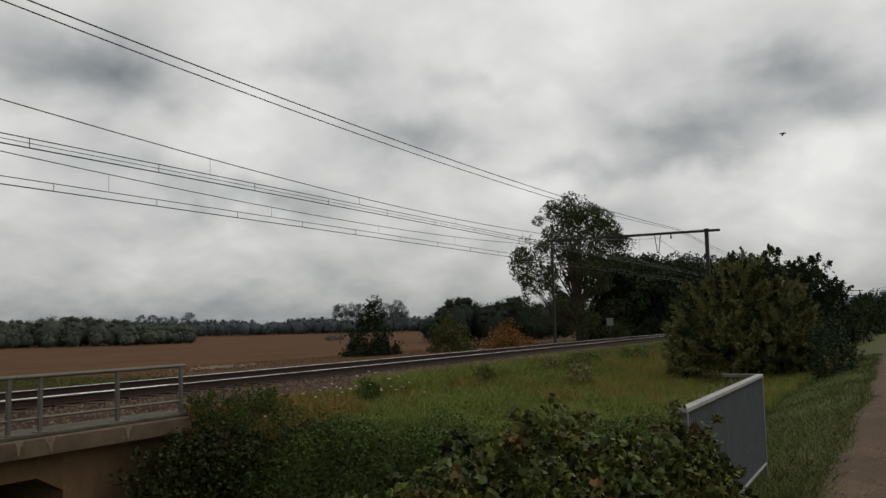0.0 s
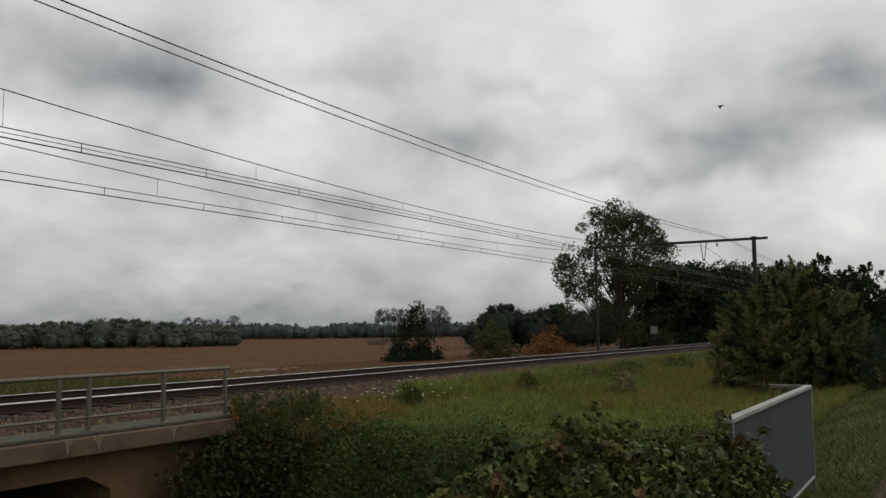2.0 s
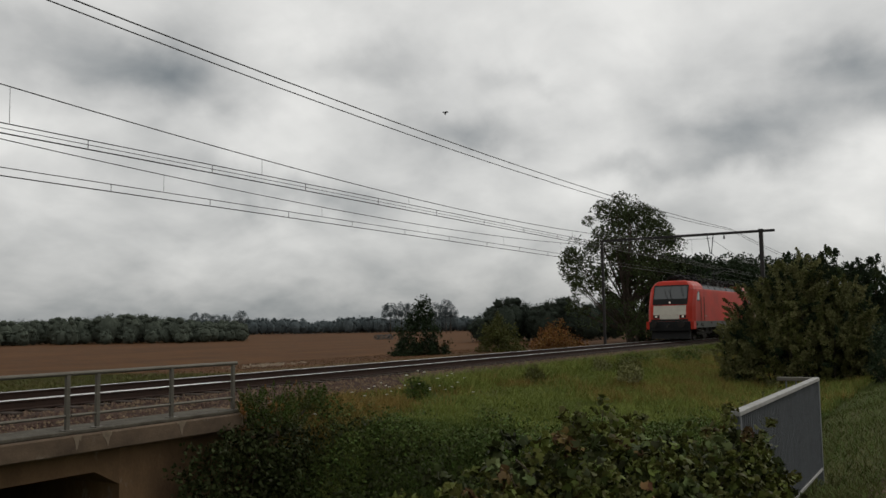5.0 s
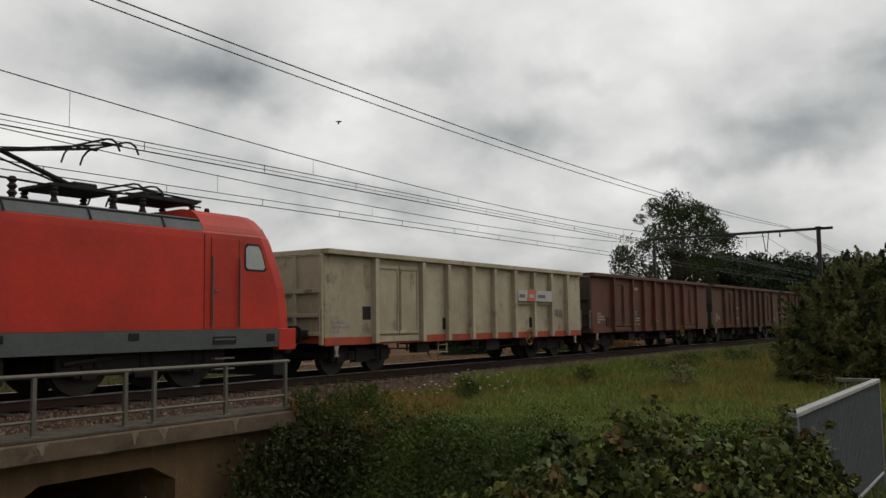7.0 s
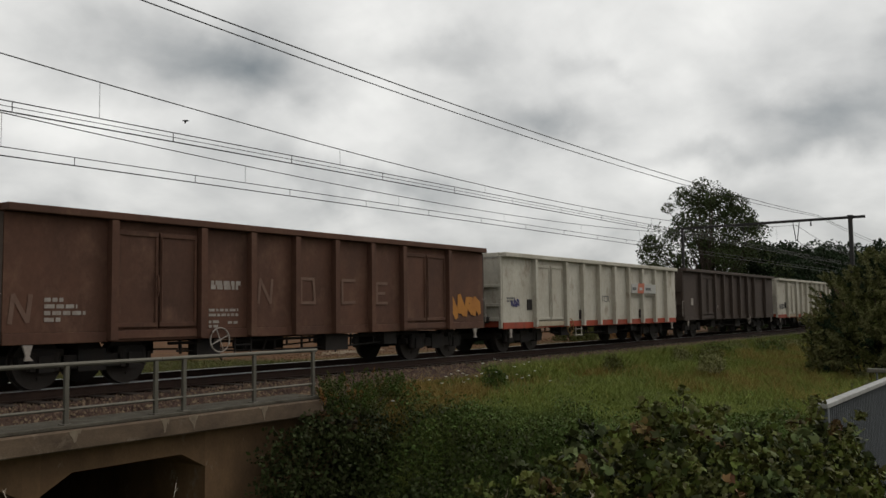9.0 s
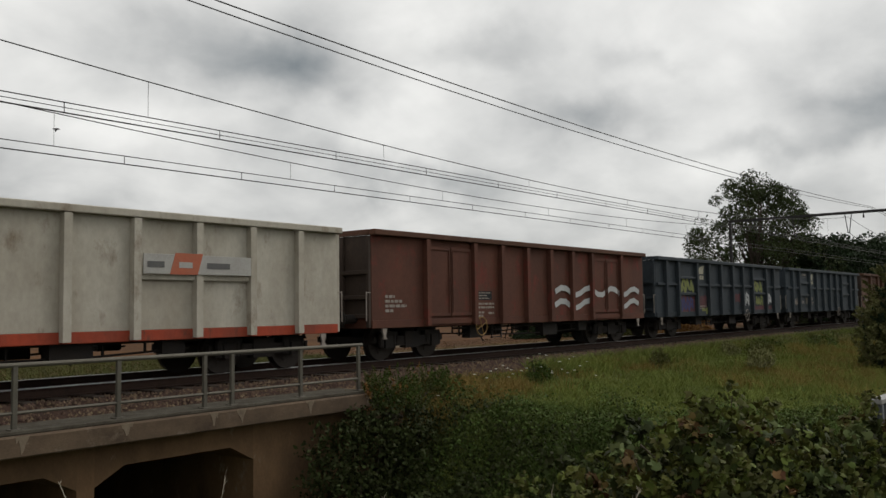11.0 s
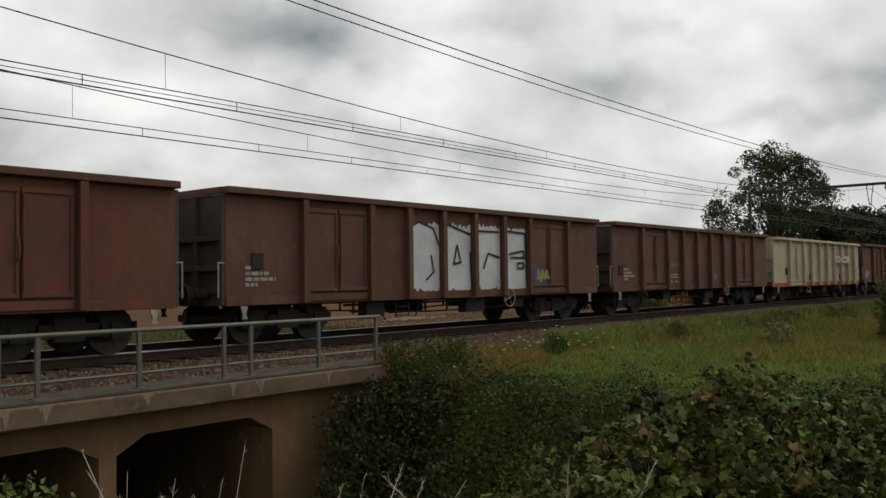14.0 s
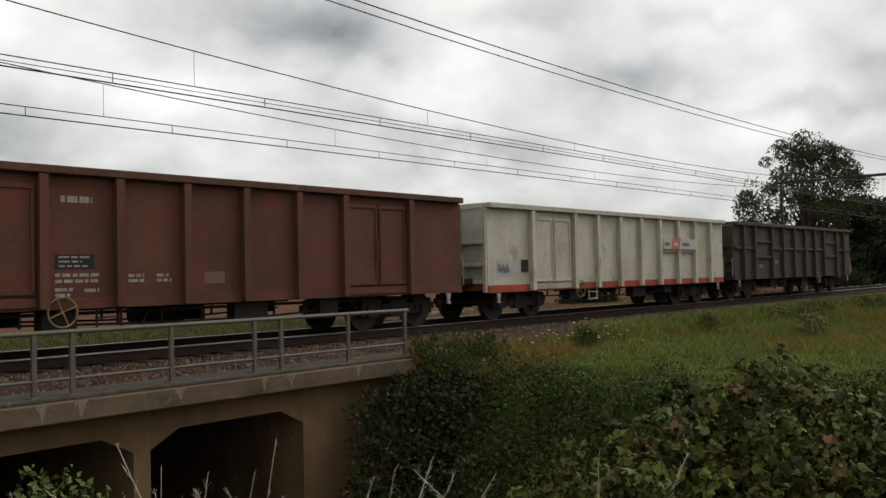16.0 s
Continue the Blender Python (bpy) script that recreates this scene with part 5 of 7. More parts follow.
def build_foreground():
    rng = random.Random(5)
    for i in range(26):
        az, d = radians(rng.uniform(46.5, 60)), rng.uniform(3.0, 4.0)
        stalk("grass_stalk", "tall dry grass stalk with a pale seed head", d * math.cos(az), d * math.sin(az), EYE[2] - d * math.tan(radians(rng.uniform(11.0, 15.5))), "seed", 200 + i)
    for i, (az, e) in enumerate(((32.0, 10.3), (33.0, 12.0), (31.3, 12.5))):
        stalk("dock_stalk", "withered dock stalk with a ragged brown head", 3.4 * math.cos(radians(az)), 3.4 * math.sin(radians(az)), EYE[2] - 3.4 * math.tan(radians(e)), "seed", 300 + i, 26)
    g = np.random.default_rng(17)
    shrub("nettle_clump", "pale green nettles in front of the bridge", 1.75, 3.75, -1.6, [(0, 0, 1.4, 0.55, 0.4, 0.62), (-0.5, 0.1, 1.5, 0.45, 0.4, 0.65), (0.45, 0.0, 1.15, 0.3, 0.3, 0.6)], "nettle_dim", 301, n=14000, leaf=0.036, stems=40, slim=0.6)
    for i in range(44):
        if i < 30:
            c = ((18.6, 12.2), (19.6, 11.9), (21.3, 12.4), (16.2, 11.9))[i % 4]
            x, y = rng.gauss(c[0], 0.7), min(12.9, rng.gauss(c[1], 0.4))
        else:
            x, y = rng.uniform(13.0, 14.2), rng.uniform(11.7, 12.6)
        z = float(ground_height(x, y)) + rng.uniform(0.25, 0.6)
        t = thing("white_flower", "small white umbel flower in the grass", "flower", "white flowers")
        part("stem", tube(bmesh.new(), [(x, y, float(ground_height(x, y)) - 0.02), (x, y, z)], 0.004, 4), "grass", t)
        bm = bmesh.new()
        for k in range(9):
            a, r = k * 2.4, 0.0075 * math.sqrt(k)
            c = Vector((x + math.cos(a) * r * 1.5, y + math.sin(a) * r * 1.5, z + 0.01 - r * 0.2))
            tube(bm, [c, c + Vector((0, 0, 0.012))], [0.007, 0.009], 5)
        part("umbel", bm, "flower", t)
    n = 110
    rx, ry = 34.2 + g.normal(0, 1.2, n), 30.5 + g.normal(0, 0.25, n)
    tagged(pebbles("rubble_heap", rx, ry, ground_height(rx, ry) + 0.05 + 0.12 * g.random(n), g.uniform(0.04, 0.10, n), "concrete_pale", g), "strewn pale rubble at the field edge", "rubble", kind="stuff")
    s = thing("trackside_sign", "small pale sign plate on a post across the line", "sign")
    part("post", tube(bmesh.new(), [(75, 22.4, -0.8), (75, 22.4, 1.35)], 0.04, 8), "dark_steel", s)
    part("plate", block(74.94, 74.958, 22.1, 22.7, 0.75, 1.4, 0.005), "sign", s, "blank pale plate")


def build_distance():
    rng = np.random.default_rng(31)

    def wood(name, label, spots, mat, leaf, per, core=0.9, low=0.0, lobes=5):
        t = thing(name, label, "woodland", kind="backdrop")
        # each tree: one broad dome with smaller lobes on its upper half
        domes = []
        for x, y, h, w in spots:
            z0, rz = FIELD + h * (low + 1) / 2, h * (1 - low) / 2
            domes.append((x, y, z0 - 0.05 * h, w * 0.5, rz * 0.92))
            for k in range(lobes):
                a, up = rng.uniform(0, math.tau), rng.uniform(-0.5, 0.98)
                r = math.sqrt(1 - up * up) * w * 0.42
                domes.append((x + math.cos(a) * r, y + math.sin(a) * r, z0 + up * rz * 0.86, w * rng.uniform(0.10, 0.22), w * rng.uniform(0.09, 0.2)))
        c = np.array(domes)
        count = np.maximum(20, per * c[:, 3] * c[:, 4]).astype(int)
        i = np.repeat(np.arange(len(c)), count)
        d = rng.normal(size=(len(i), 3))
        d /= np.linalg.norm(d, axis=1, keepdims=True)
        pts = c[i, :3] + d * np.stack([c[i, 3], c[i, 3], c[i, 4]], 1) * rng.uniform(0.72, 1.22, len(i))[:, None]
        v, f = leaf_quads(pts, leaf, rng, fold=False, slim=0.8)
        tagged(from_arrays("foliage", v, f, mat, t), kind="stuff")
        ico = bmesh.new()
        bmesh.ops.create_icosphere(ico, subdivisions=3, radius=1.0)
        base = np.array([q.co[:] for q in ico.verts])
        tri = np.array([[q.index for q in face.verts] for face in ico.faces])
        ico.free()
        bump = 1 + 0.10 * np.sin(base[:, 0] * 9 + 1) * np.sin(base[:, 1] * 8) + 0.08 * np.sin(base[:, 2] * 11 + base[:, 0] * 7)
        spin = rng.uniform(0, math.tau, len(c))
        turned = np.stack([base[None, :, 0] * np.cos(spin)[:, None] - base[None, :, 1] * np.sin(spin)[:, None], base[None, :, 0] * np.sin(spin)[:, None] + base[None, :, 1] * np.cos(spin)[:, None], np.repeat(base[None, :, 2], len(c), 0)], 2)
        body = (c[:, None, :3] + turned * bump[None, :, None] * core * c[:, None, [3, 3, 4]]).reshape(-1, 3)
        mass = from_arrays("leaf_mass", body, (np.arange(len(c))[:, None, None] * len(base) + tri[None]).reshape(-1, 3), mat, t)
        mass.data.polygons.foreach_set("use_smooth", [True] * len(mass.data.polygons))
        tagged(mass, kind="stuff")
        bm = bmesh.new()
        for x, y, h, w in spots:
            tube(bm, [(x, y, FIELD - 0.5), (x, y, FIELD + h * 0.8)], [0.3, 0.1], 5)
        tagged(part("trunk_row", bm, "bark", t), kind="stuff")

    def polar(az, d):
        return d * math.cos(radians(az)), d * math.sin(radians(az))

    spots = []
    for az in np.arange(43.5, 75, 0.32):
        d = 367 + rng.normal() * 8 + max(0, az - 58) * 3
        h = 10.9 + rng.normal() * 0.45 + 0.7 * math.sin(az * 0.9) - 3.4 * smooth_step(48.5, 44.0, az) - 2.0 * smooth_step(53.5, 57.5, az)
        x, y = polar(az, d)
        spots.append((x, y, h, 7.0))
        if rng.random() < 0.7:
            x, y = polar(az + rng.normal() * 0.2, d - 14)
            spots.append((x, y, 4.0 + rng.random() * 2.5, 4.5))
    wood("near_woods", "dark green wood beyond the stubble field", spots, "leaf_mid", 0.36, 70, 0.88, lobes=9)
    spots = []
    for az in np.arange(14, 62, 0.26):
        d = 655 + rng.normal() * 12
        h = 11.0 + 1.6 * math.sin(az * 1.1) + rng.normal() * 0.7
        x, y = polar(az, d)
        spots.append((x, y, h, 7.5))
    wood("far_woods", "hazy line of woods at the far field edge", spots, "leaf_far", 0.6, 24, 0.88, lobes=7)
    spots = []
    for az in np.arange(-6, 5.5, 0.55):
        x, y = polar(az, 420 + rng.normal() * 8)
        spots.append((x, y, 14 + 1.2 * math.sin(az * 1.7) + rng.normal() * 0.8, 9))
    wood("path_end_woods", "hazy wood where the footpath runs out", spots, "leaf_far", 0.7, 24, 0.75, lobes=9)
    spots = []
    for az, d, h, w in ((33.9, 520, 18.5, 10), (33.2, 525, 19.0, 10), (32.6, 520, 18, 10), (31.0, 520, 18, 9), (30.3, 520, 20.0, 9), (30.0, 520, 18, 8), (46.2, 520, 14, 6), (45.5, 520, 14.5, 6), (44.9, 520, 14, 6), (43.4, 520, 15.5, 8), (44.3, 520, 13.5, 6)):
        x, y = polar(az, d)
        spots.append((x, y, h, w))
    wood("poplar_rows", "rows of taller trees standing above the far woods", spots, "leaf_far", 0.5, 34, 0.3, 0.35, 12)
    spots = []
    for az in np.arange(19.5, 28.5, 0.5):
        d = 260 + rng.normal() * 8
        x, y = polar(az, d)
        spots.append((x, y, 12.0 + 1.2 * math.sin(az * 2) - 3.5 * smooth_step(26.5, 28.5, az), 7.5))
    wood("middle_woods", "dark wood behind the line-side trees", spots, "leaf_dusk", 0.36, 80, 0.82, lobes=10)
    t = thing("lone_field_bush", "low bush standing in the stubble field", "bush")
    x, y = polar(34.8, 330)
    v, f = leaf_quads(crown_points([(x + k * 1.6, y - k, FIELD + 0.9, 1.3) for k in range(4)], 220, rng), 0.35, rng)
    tagged(from_arrays("foliage", v, f, "leaf_far", t), kind="stuff")


build_distance()
build_plants()
build_foreground()

# ---- train ----
PITCH, LOCO, SPEED = 15.74, 18.22, 27.83
FRONT_AT_9 = -40.07
SIDE = 1.43


def wheelset(parent, x, r=0.46):
    bm = bmesh.new()
    for s in (-1, 1):
        y = s * 0.75
        tube(bm, [(0, y - 0.065, 0), (0, y + 0.065, 0)], r, 24)
        tube(bm, [(0, y - s * 0.066, 0), (0, y - s * 0.095, 0)], r + 0.03, 24)
    tube(bm, [(0, -1.0, 0), (0, 1.0, 0)], 0.08, 10)
    for s in (-1, 1):
        for k in range(3):
            a = k * math.tau / 3
            box(bm, math.cos(a) * 0.26 - 0.03, math.cos(a) * 0.26 + 0.03, s * 0.825, s * 0.84, math.sin(a) * 0.26 - 0.03, math.sin(a) * 0.26 + 0.03)
    ob = part("wheelset", bm, "wheel", parent)
    ob.matrix_basis = pose(x, 0, r)
    WHEELSETS.append(ob)
    return ob


WHEELSETS = []


def bogie(parent, x, base=1.8, r=0.46):
    bm = bmesh.new()
    h = base / 2
    for s in (-1, 1):
        y = s * 1.0
        for a, b, c, d in ((-h - 0.25, -h + 0.35, 0.42, 0.72), (h - 0.35, h + 0.25, 0.42, 0.72), (-h + 0.3, h - 0.3, 0.36, 0.60)):
            box(bm, a, b, y - 0.07, y + 0.07, c, d)
        for e in (-h, h):
            box(bm, e - 0.14, e + 0.14, y - 0.12, y + 0.12, 0.32, 0.60)
            for o in (-0.22, 0.22):
                tube(bm, [(e + o, y + s * 0.02, 0.34), (e + o, y + s * 0.02, 0.66)], 0.075, 8)
        box(bm, -0.28, 0.28, y - 0.10, y + 0.10, 0.30, 0.70)
    box(bm, -0.22, 0.22, -0.95, 0.95, 0.45, 0.78)
    for e in (-h - 0.4, h + 0.4):
        box(bm, e - 0.04, e + 0.04, -1.0, 1.0, 0.45, 0.60)
    ob = part("bogie", bm, "under", parent, "dark cast bogie frame")
    ob.matrix_basis = pose(x, 0, 0)
    for e in (-h, h):
        wheelset(ob, e, r)
    return ob


def buffers(parent, x, way, z=1.05):
    for s in (-1, 1):
        bm = bmesh.new()
        y = s * 0.875
        tube(bm, [(x, y, z), (x + way * 0.35, y, z)], 0.11, 12)
        tube(bm, [(x + way * 0.35, y, z), (x + way * 0.56, y, z)], 0.08, 12)
        tube(bm, [(x + way * 0.56, y, z), (x + way * 0.60, y, z)], [0.22, 0.21], 14)
        part("buffer", bm, "under", parent, "round steel buffer")
    bm = bmesh.new()
    tube(bm, [(x, 0, z - 0.05), (x + way * 0.3, 0, z - 0.05), (x + way * 0.6, 0, z - 0.22)], 0.04, 6)
    part("coupling", bm, "under", parent, "hanging screw coupling")


def plate(parent, name, x0, x1, z0, z1, mat, lift=0.004, label="", side=SIDE):
    """A thin painted mark on the wall that faces the path."""
    return part(name, block(x0, x1, -side - lift - 0.002, -side - lift + 0.001, z0, z1), mat, parent, label)


def wagon(style, label, mark=()):
    w = thing("freight_wagon", label, "freight wagon", "open freight wagons")
    paint, sill, coping, ribs, doors, layout = style["paint"], style["sill"], style["coping"], style["ribs"], style["doors"], style["layout"]
    x0, x1 = 0.57, 15.17
    zb, zt = style.get("bottom", 0.82), style.get("top", 3.20)
    part("floor", block(x0 + 0.05, x1 - 0.05, -SIDE + 0.05, SIDE - 0.05, 1.10, 1.24), "under", w)
    for s in (-1, 1):
        part("side_wall", block(x0, x1, s * (SIDE - 0.05), s * SIDE, zb + 0.20, zt - 0.14, 0.004), paint, w)
        part("sill_beam", block(x0, x1, s * (SIDE - 0.07), s * (SIDE + 0.02), zb, zb + 0.197, 0.008), sill, w, "long sill beam")
        part("coping_rail", block(x0 - 0.03, x1 + 0.03, s * (SIDE - 0.06), s * (SIDE + 0.16), zt - 0.138, zt, 0.015), coping, w, "heavy top rail")
        for x in ribs:
            bm = prism([(x - 0.075, zb + 0.03), (x + 0.075, zb + 0.03), (x + 0.075, zt - 0.15), (x - 0.075, zt - 0.15)], s * (SIDE + 0.001), s * (SIDE + 0.15))
            part("rib", bm, paint, w)
        for dx in doors:
            for k in (0, 1):
                a, b = dx + k * 0.92 + 0.02, dx + (k + 1) * 0.92 - 0.02
                d = part("door", block(a, b, s * (SIDE + 0.002), s * (SIDE + 0.035), zb + 0.24, zt - 0.30, 0.006), paint, w, "hinged door leaf")
                for f0, f1, g0, g1 in ((a, b, zt - 0.40, zt - 0.32), (a, b, zb + 0.26, zb + 0.34), (a, a + 0.06, zb + 0.345, zt - 0.405), (b - 0.06, b, zb + 0.345, zt - 0.405)):
                    part("door_frame", block(f0, f1, s * (SIDE + 0.036), s * (SIDE + 0.06), g0, g1, 0.004), paint, d)
            bm = bmesh.new()
            xm = dx + 0.92
            tube(bm, [(xm + 0.04, s * (SIDE + 0.085), zb + 0.35), (xm + 0.04, s * (SIDE + 0.085), zt - 0.42)], 0.018, 6)
            tube(bm, [(xm - 0.05, s * (SIDE + 0.08), zb + 0.85), (xm - 0.05, s * (SIDE + 0.11), zb + 0.95), (xm - 0.05, s * (SIDE + 0.11), zb + 1.1), (xm - 0.05, s * (SIDE + 0.08), zb + 1.25)], 0.022, 6)
            part("door_bar", bm, style.get("bar", paint), w, "locking bar of the door")
            part("door_sill", block(dx, dx + 1.84, s * (SIDE + 0.022), s * (SIDE + 0.06), zb + 0.05, zb + 0.20, 0.006), style.get("door_sill", paint), w)
        for bx0, bx1, bz in layout:
            part("cross_rail", block(bx0, bx1, s * (SIDE + 0.001), s * (SIDE + 0.085), bz - 0.05, bz + 0.05, 0.01), paint, w, "horizontal stiffener")
        for e in (x0 + 0.45, x1 - 0.45):
            bm = prism([(e - 0.09, zb - 0.005), (e + 0.09, zb - 0.005), (e + 0.04, zb - 0.20), (e + 0.10, zb - 0.27), (e - 0.05, zb - 0.27), (e - 0.03, zb - 0.18)], s * (SIDE - 0.03), s * (SIDE + 0.01))
            part("rope_hook", bm, "white_mark" if s < 0 else "under", w, "pale rope hook")
    for e, way in ((x0, -1), (x1, 1)):
        part("end_wall", block(e, e - way * 0.05, -SIDE + 0.052, SIDE - 0.052, zb + 0.20, zt - 0.14, 0.004), style.get("end", paint), w)
        part("end_coping", block(e - way * 0.03, e + way * 0.06, -SIDE + 0.062, SIDE - 0.062, zt - 0.136, zt - 0.002, 0.01), coping, w)
        for z in (zb + 0.75, zb + 1.35, zb + 0.30):
            part("end_stiffener", block(e + way * 0.001, e + way * 0.09, -SIDE + 0.02, SIDE - 0.02, z - 0.05, z + 0.05, 0.008), style.get("end", paint), w)
        for y in (-SIDE + 0.06, -0.5, 0.5, SIDE - 0.06):
            part("end_post", block(e + way * 0.001, e + way * 0.085, y - 0.05, y + 0.05, zb + 0.02, zt - 0.15, 0.006), style.get("end", paint), w)
        part("headstock", block(e - way * 0.08, e + way * 0.02, -1.30, 1.30, 0.82, 1.10, 0.01), sill, w)
        buffers(w, e + way * 0.02, way)
        bm = bmesh.new()
        tube(bm, [(e + way * 0.16, -SIDE + 0.02, 1.0), (e + way * 0.16, -SIDE + 0.02, 1.7)], 0.016, 6)
        tube(bm, [(e + way * 0.02, -SIDE + 0.02, 1.68), (e + way * 0.16, -SIDE + 0.02, 1.68)], 0.016, 6)
        part("hand_rail", bm, "white_mark", w, "pale shunter's hand rail")
    part("centre_beam", block(x0 + 0.3, x1 - 0.3, -0.3, 0.3, 0.80, 1.09, 0.01), "under", w)
    for x in (6.1, 7.9, 9.6):
        part("cross_bearer", block(x - 0.06, x + 0.06, -1.3, 1.3, 0.86, 1.095, 0.005), "under", w)
    bm = tube(bmesh.new(), [(7.2, 0.35, 0.62), (8.3, 0.35, 0.62)], 0.2, 12)
    part("air_tank", bm, "under", w, "brake air reservoir")
    bm = bmesh.new()
    for x in (5.6, 6.05):
        box(bm, x - 0.015, x + 0.015, -SIDE + 0.05, -SIDE + 0.08, 0.42, zb)
    for z in (0.45, 0.66):
        box(bm, 5.6, 6.05, -SIDE + 0.02, -SIDE + 0.14, z - 0.012, z + 0.012)
    part("step", bm, style.get("bar", "under"), w, "hanging footstep")
    for a, b in (((5.0, zb), (5.4, 0.35)), ((6.7, zb), (6.5, 0.40)), ((9.2, zb), (8.9, 0.38))):
        part("brake_rod", tube(bmesh.new(), [(a[0], -1.2, a[1]), (b[0], -1.2, b[1])], 0.02, 5), "under", w)
    bm = bmesh.new()
    for y in (-1.12, 1.12):
        tube(bm, [(4.1, y, 0.74), (11.7, y, 0.74)], 0.035, 6)
        tube(bm, [(4.3, y, 0.58), (7.0, y, 0.50), (9.4, y, 0.50), (11.4, y, 0.58)], 0.022, 5)
        for k in range(9):
            xx = 4.4 + k * 0.86
            box(bm, xx - 0.02, xx + 0.02, y - 0.02, y + 0.02, 0.52, 0.80)
        for a, b, low in ((4.7, 5.3, 0.46), (8.5, 9.3, 0.42), (10.7, 11.2, 0.50)):
            box(bm, a, b, y - 0.14, y + 0.14, low, 0.80)
    part("brake_rigging", bm, "under", w, "dark brake pipes, rods and boxes under the floor")
    bm = bmesh.new()
    hx, hz = style.get("wheel_at", 10.2), 0.78
    ring = [(hx + 0.25 * math.cos(k * math.tau / 18), -SIDE - 0.06, hz + 0.25 * math.sin(k * math.tau / 18)) for k in range(19)]
    tube(bm, ring, 0.016, 6)
    for k in range(4):
        a = k * math.tau / 4 + 0.4
        tube(bm, [(hx, -SIDE - 0.06, hz), (hx + 0.25 * math.cos(a), -SIDE - 0.06, hz + 0.25 * math.sin(a))], 0.012, 5)
    tube(bm, [(hx, -SIDE - 0.07, hz), (hx, -SIDE + 0.1, hz)], 0.025, 6)
    part("hand_wheel", bm, style.get("wheel", "white_mark"), w, "spoked brake hand wheel")
    bogie(w, 2.45)
    bogie(w, 13.3)
    for item in mark:
        item(w)
    return w


def bars(x, z, rows, mat="white_mark", h=0.055, gap=0.09, seed=1):
    """Lines of small worn lettering as bars; rows: lengths."""
    def add(w):
        rng = random.Random(seed)
        for i, n in enumerate(rows):
            xx = x
            while xx < x + n - 0.02:
                l = rng.uniform(0.06, 0.2)
                plate(w, "lettering", xx, min(xx + l, x + n), z - i * gap - h, z - i * gap, mat, 0.0075)
                xx += l + 0.035
    return add


def mark(name, x0, x1, z0, z1, mat, label="", lift=0.004):
    return lambda w: plate(w, name, x0, x1, z0, z1, mat, lift, label)


def shape(name, outline, mat, label="", lift=0.004):
    def add(w):
        part(name, prism(outline, -SIDE - lift - 0.003, -SIDE - lift + 0.001), mat, w, label)
    return add


def words(text, x, z, size, mat, lift=0.006, label="", sx=1.0):
    def add(w):
        cu = bpy.data.curves.new("lettering", "FONT")
        cu.body, cu.size, cu.extrude = text, size, 0.002
        tmp = new("lettering_source", cu)
        me = bpy.data.meshes.new_from_object(tmp.evaluated_get(bpy.context.evaluated_depsgraph_get()))
        bpy.data.objects.remove(tmp)
        me.materials.clear()
        me.materials.append(M[mat])
        me.transform(pose(x, -SIDE - lift, z, 90) @ Matrix.Diagonal((sx, 1, 1, 1)))
        ob = new("lettering", me)
        ob.parent = w
        if label:
            ob["label"] = label
    return add


def strokes(x, z, lines, mat, r=0.06, label="sprayed graffiti letters", lift=0.006, sx=1.0, sz=1.0):
    """Flat sprayed strokes: lines of (x, z) points."""
    def add(w):
        bm = bmesh.new()
        k_lift = lift
        for line in lines:
            pts = [Vector((x + a * sx, 0, z + b * sz)) for a, b in line]
            for p, q in zip(pts, pts[1:]):
                d = (q - p).normalized()
                n = Vector((-d.z, 0, d.x)) * r
                e = d * r * 0.6
                c = [p - e + n, q + e + n, q + e - n, p - e - n]
                bm.faces.new([bm.verts.new((k.x, -SIDE - k_lift - 0.003, k.z)) for k in c])
                k_lift += 0.0012
        part("graffiti", bm, mat, w, label)
    return add


def nose(z):
    """How far the sloping cab front stands back at a height."""
    return float(np.interp(z, [0.7, 1.3, 1.6, 2.15, 2.45, 3.50, 3.66, 3.74, 3.80], [0.02, 0.03, 0.06, 0.15, 0.27, 0.78, 0.86, 0.93, 1.05]))


def loco_shell(zs, half, mat, name, parent, x_in=0.0, label=""):
    """Rings of the body at heights zs with half widths; fronts follow the nose and are narrowed at the corners."""
    bm = bmesh.new()
    cols = []
    for z, h in zip(zs, half):
        n = nose(z) + x_in
        xs = (n, n + 0.18, n + 0.55, LOCO - 0.1 - n - 0.55, LOCO - 0.1 - n - 0.18, LOCO - 0.1 - n)
        fs = (0.80, 0.91, 1.0, 1.0, 0.91, 0.80)
        cols.append([[bm.verts.new((x, s * h * f, z)) for x, f in zip(xs, fs)] for s in (-1, 1)])
    for a, b in zip(cols, cols[1:]):
        for s in (0, 1):
            for k in range(5):
                bm.faces.new((a[s][k], a[s][k + 1], b[s][k + 1], b[s][k]))
        for k in (0, 5):
            bm.faces.new((a[0][k], a[1][k], b[1][k], b[0][k]))
    for c in (cols[0], cols[-1]):
        for k in range(5):
            bm.faces.new((c[0][k], c[0][k + 1], c[1][k + 1], c[1][k]))
    return part(name, bm, mat, parent, label)


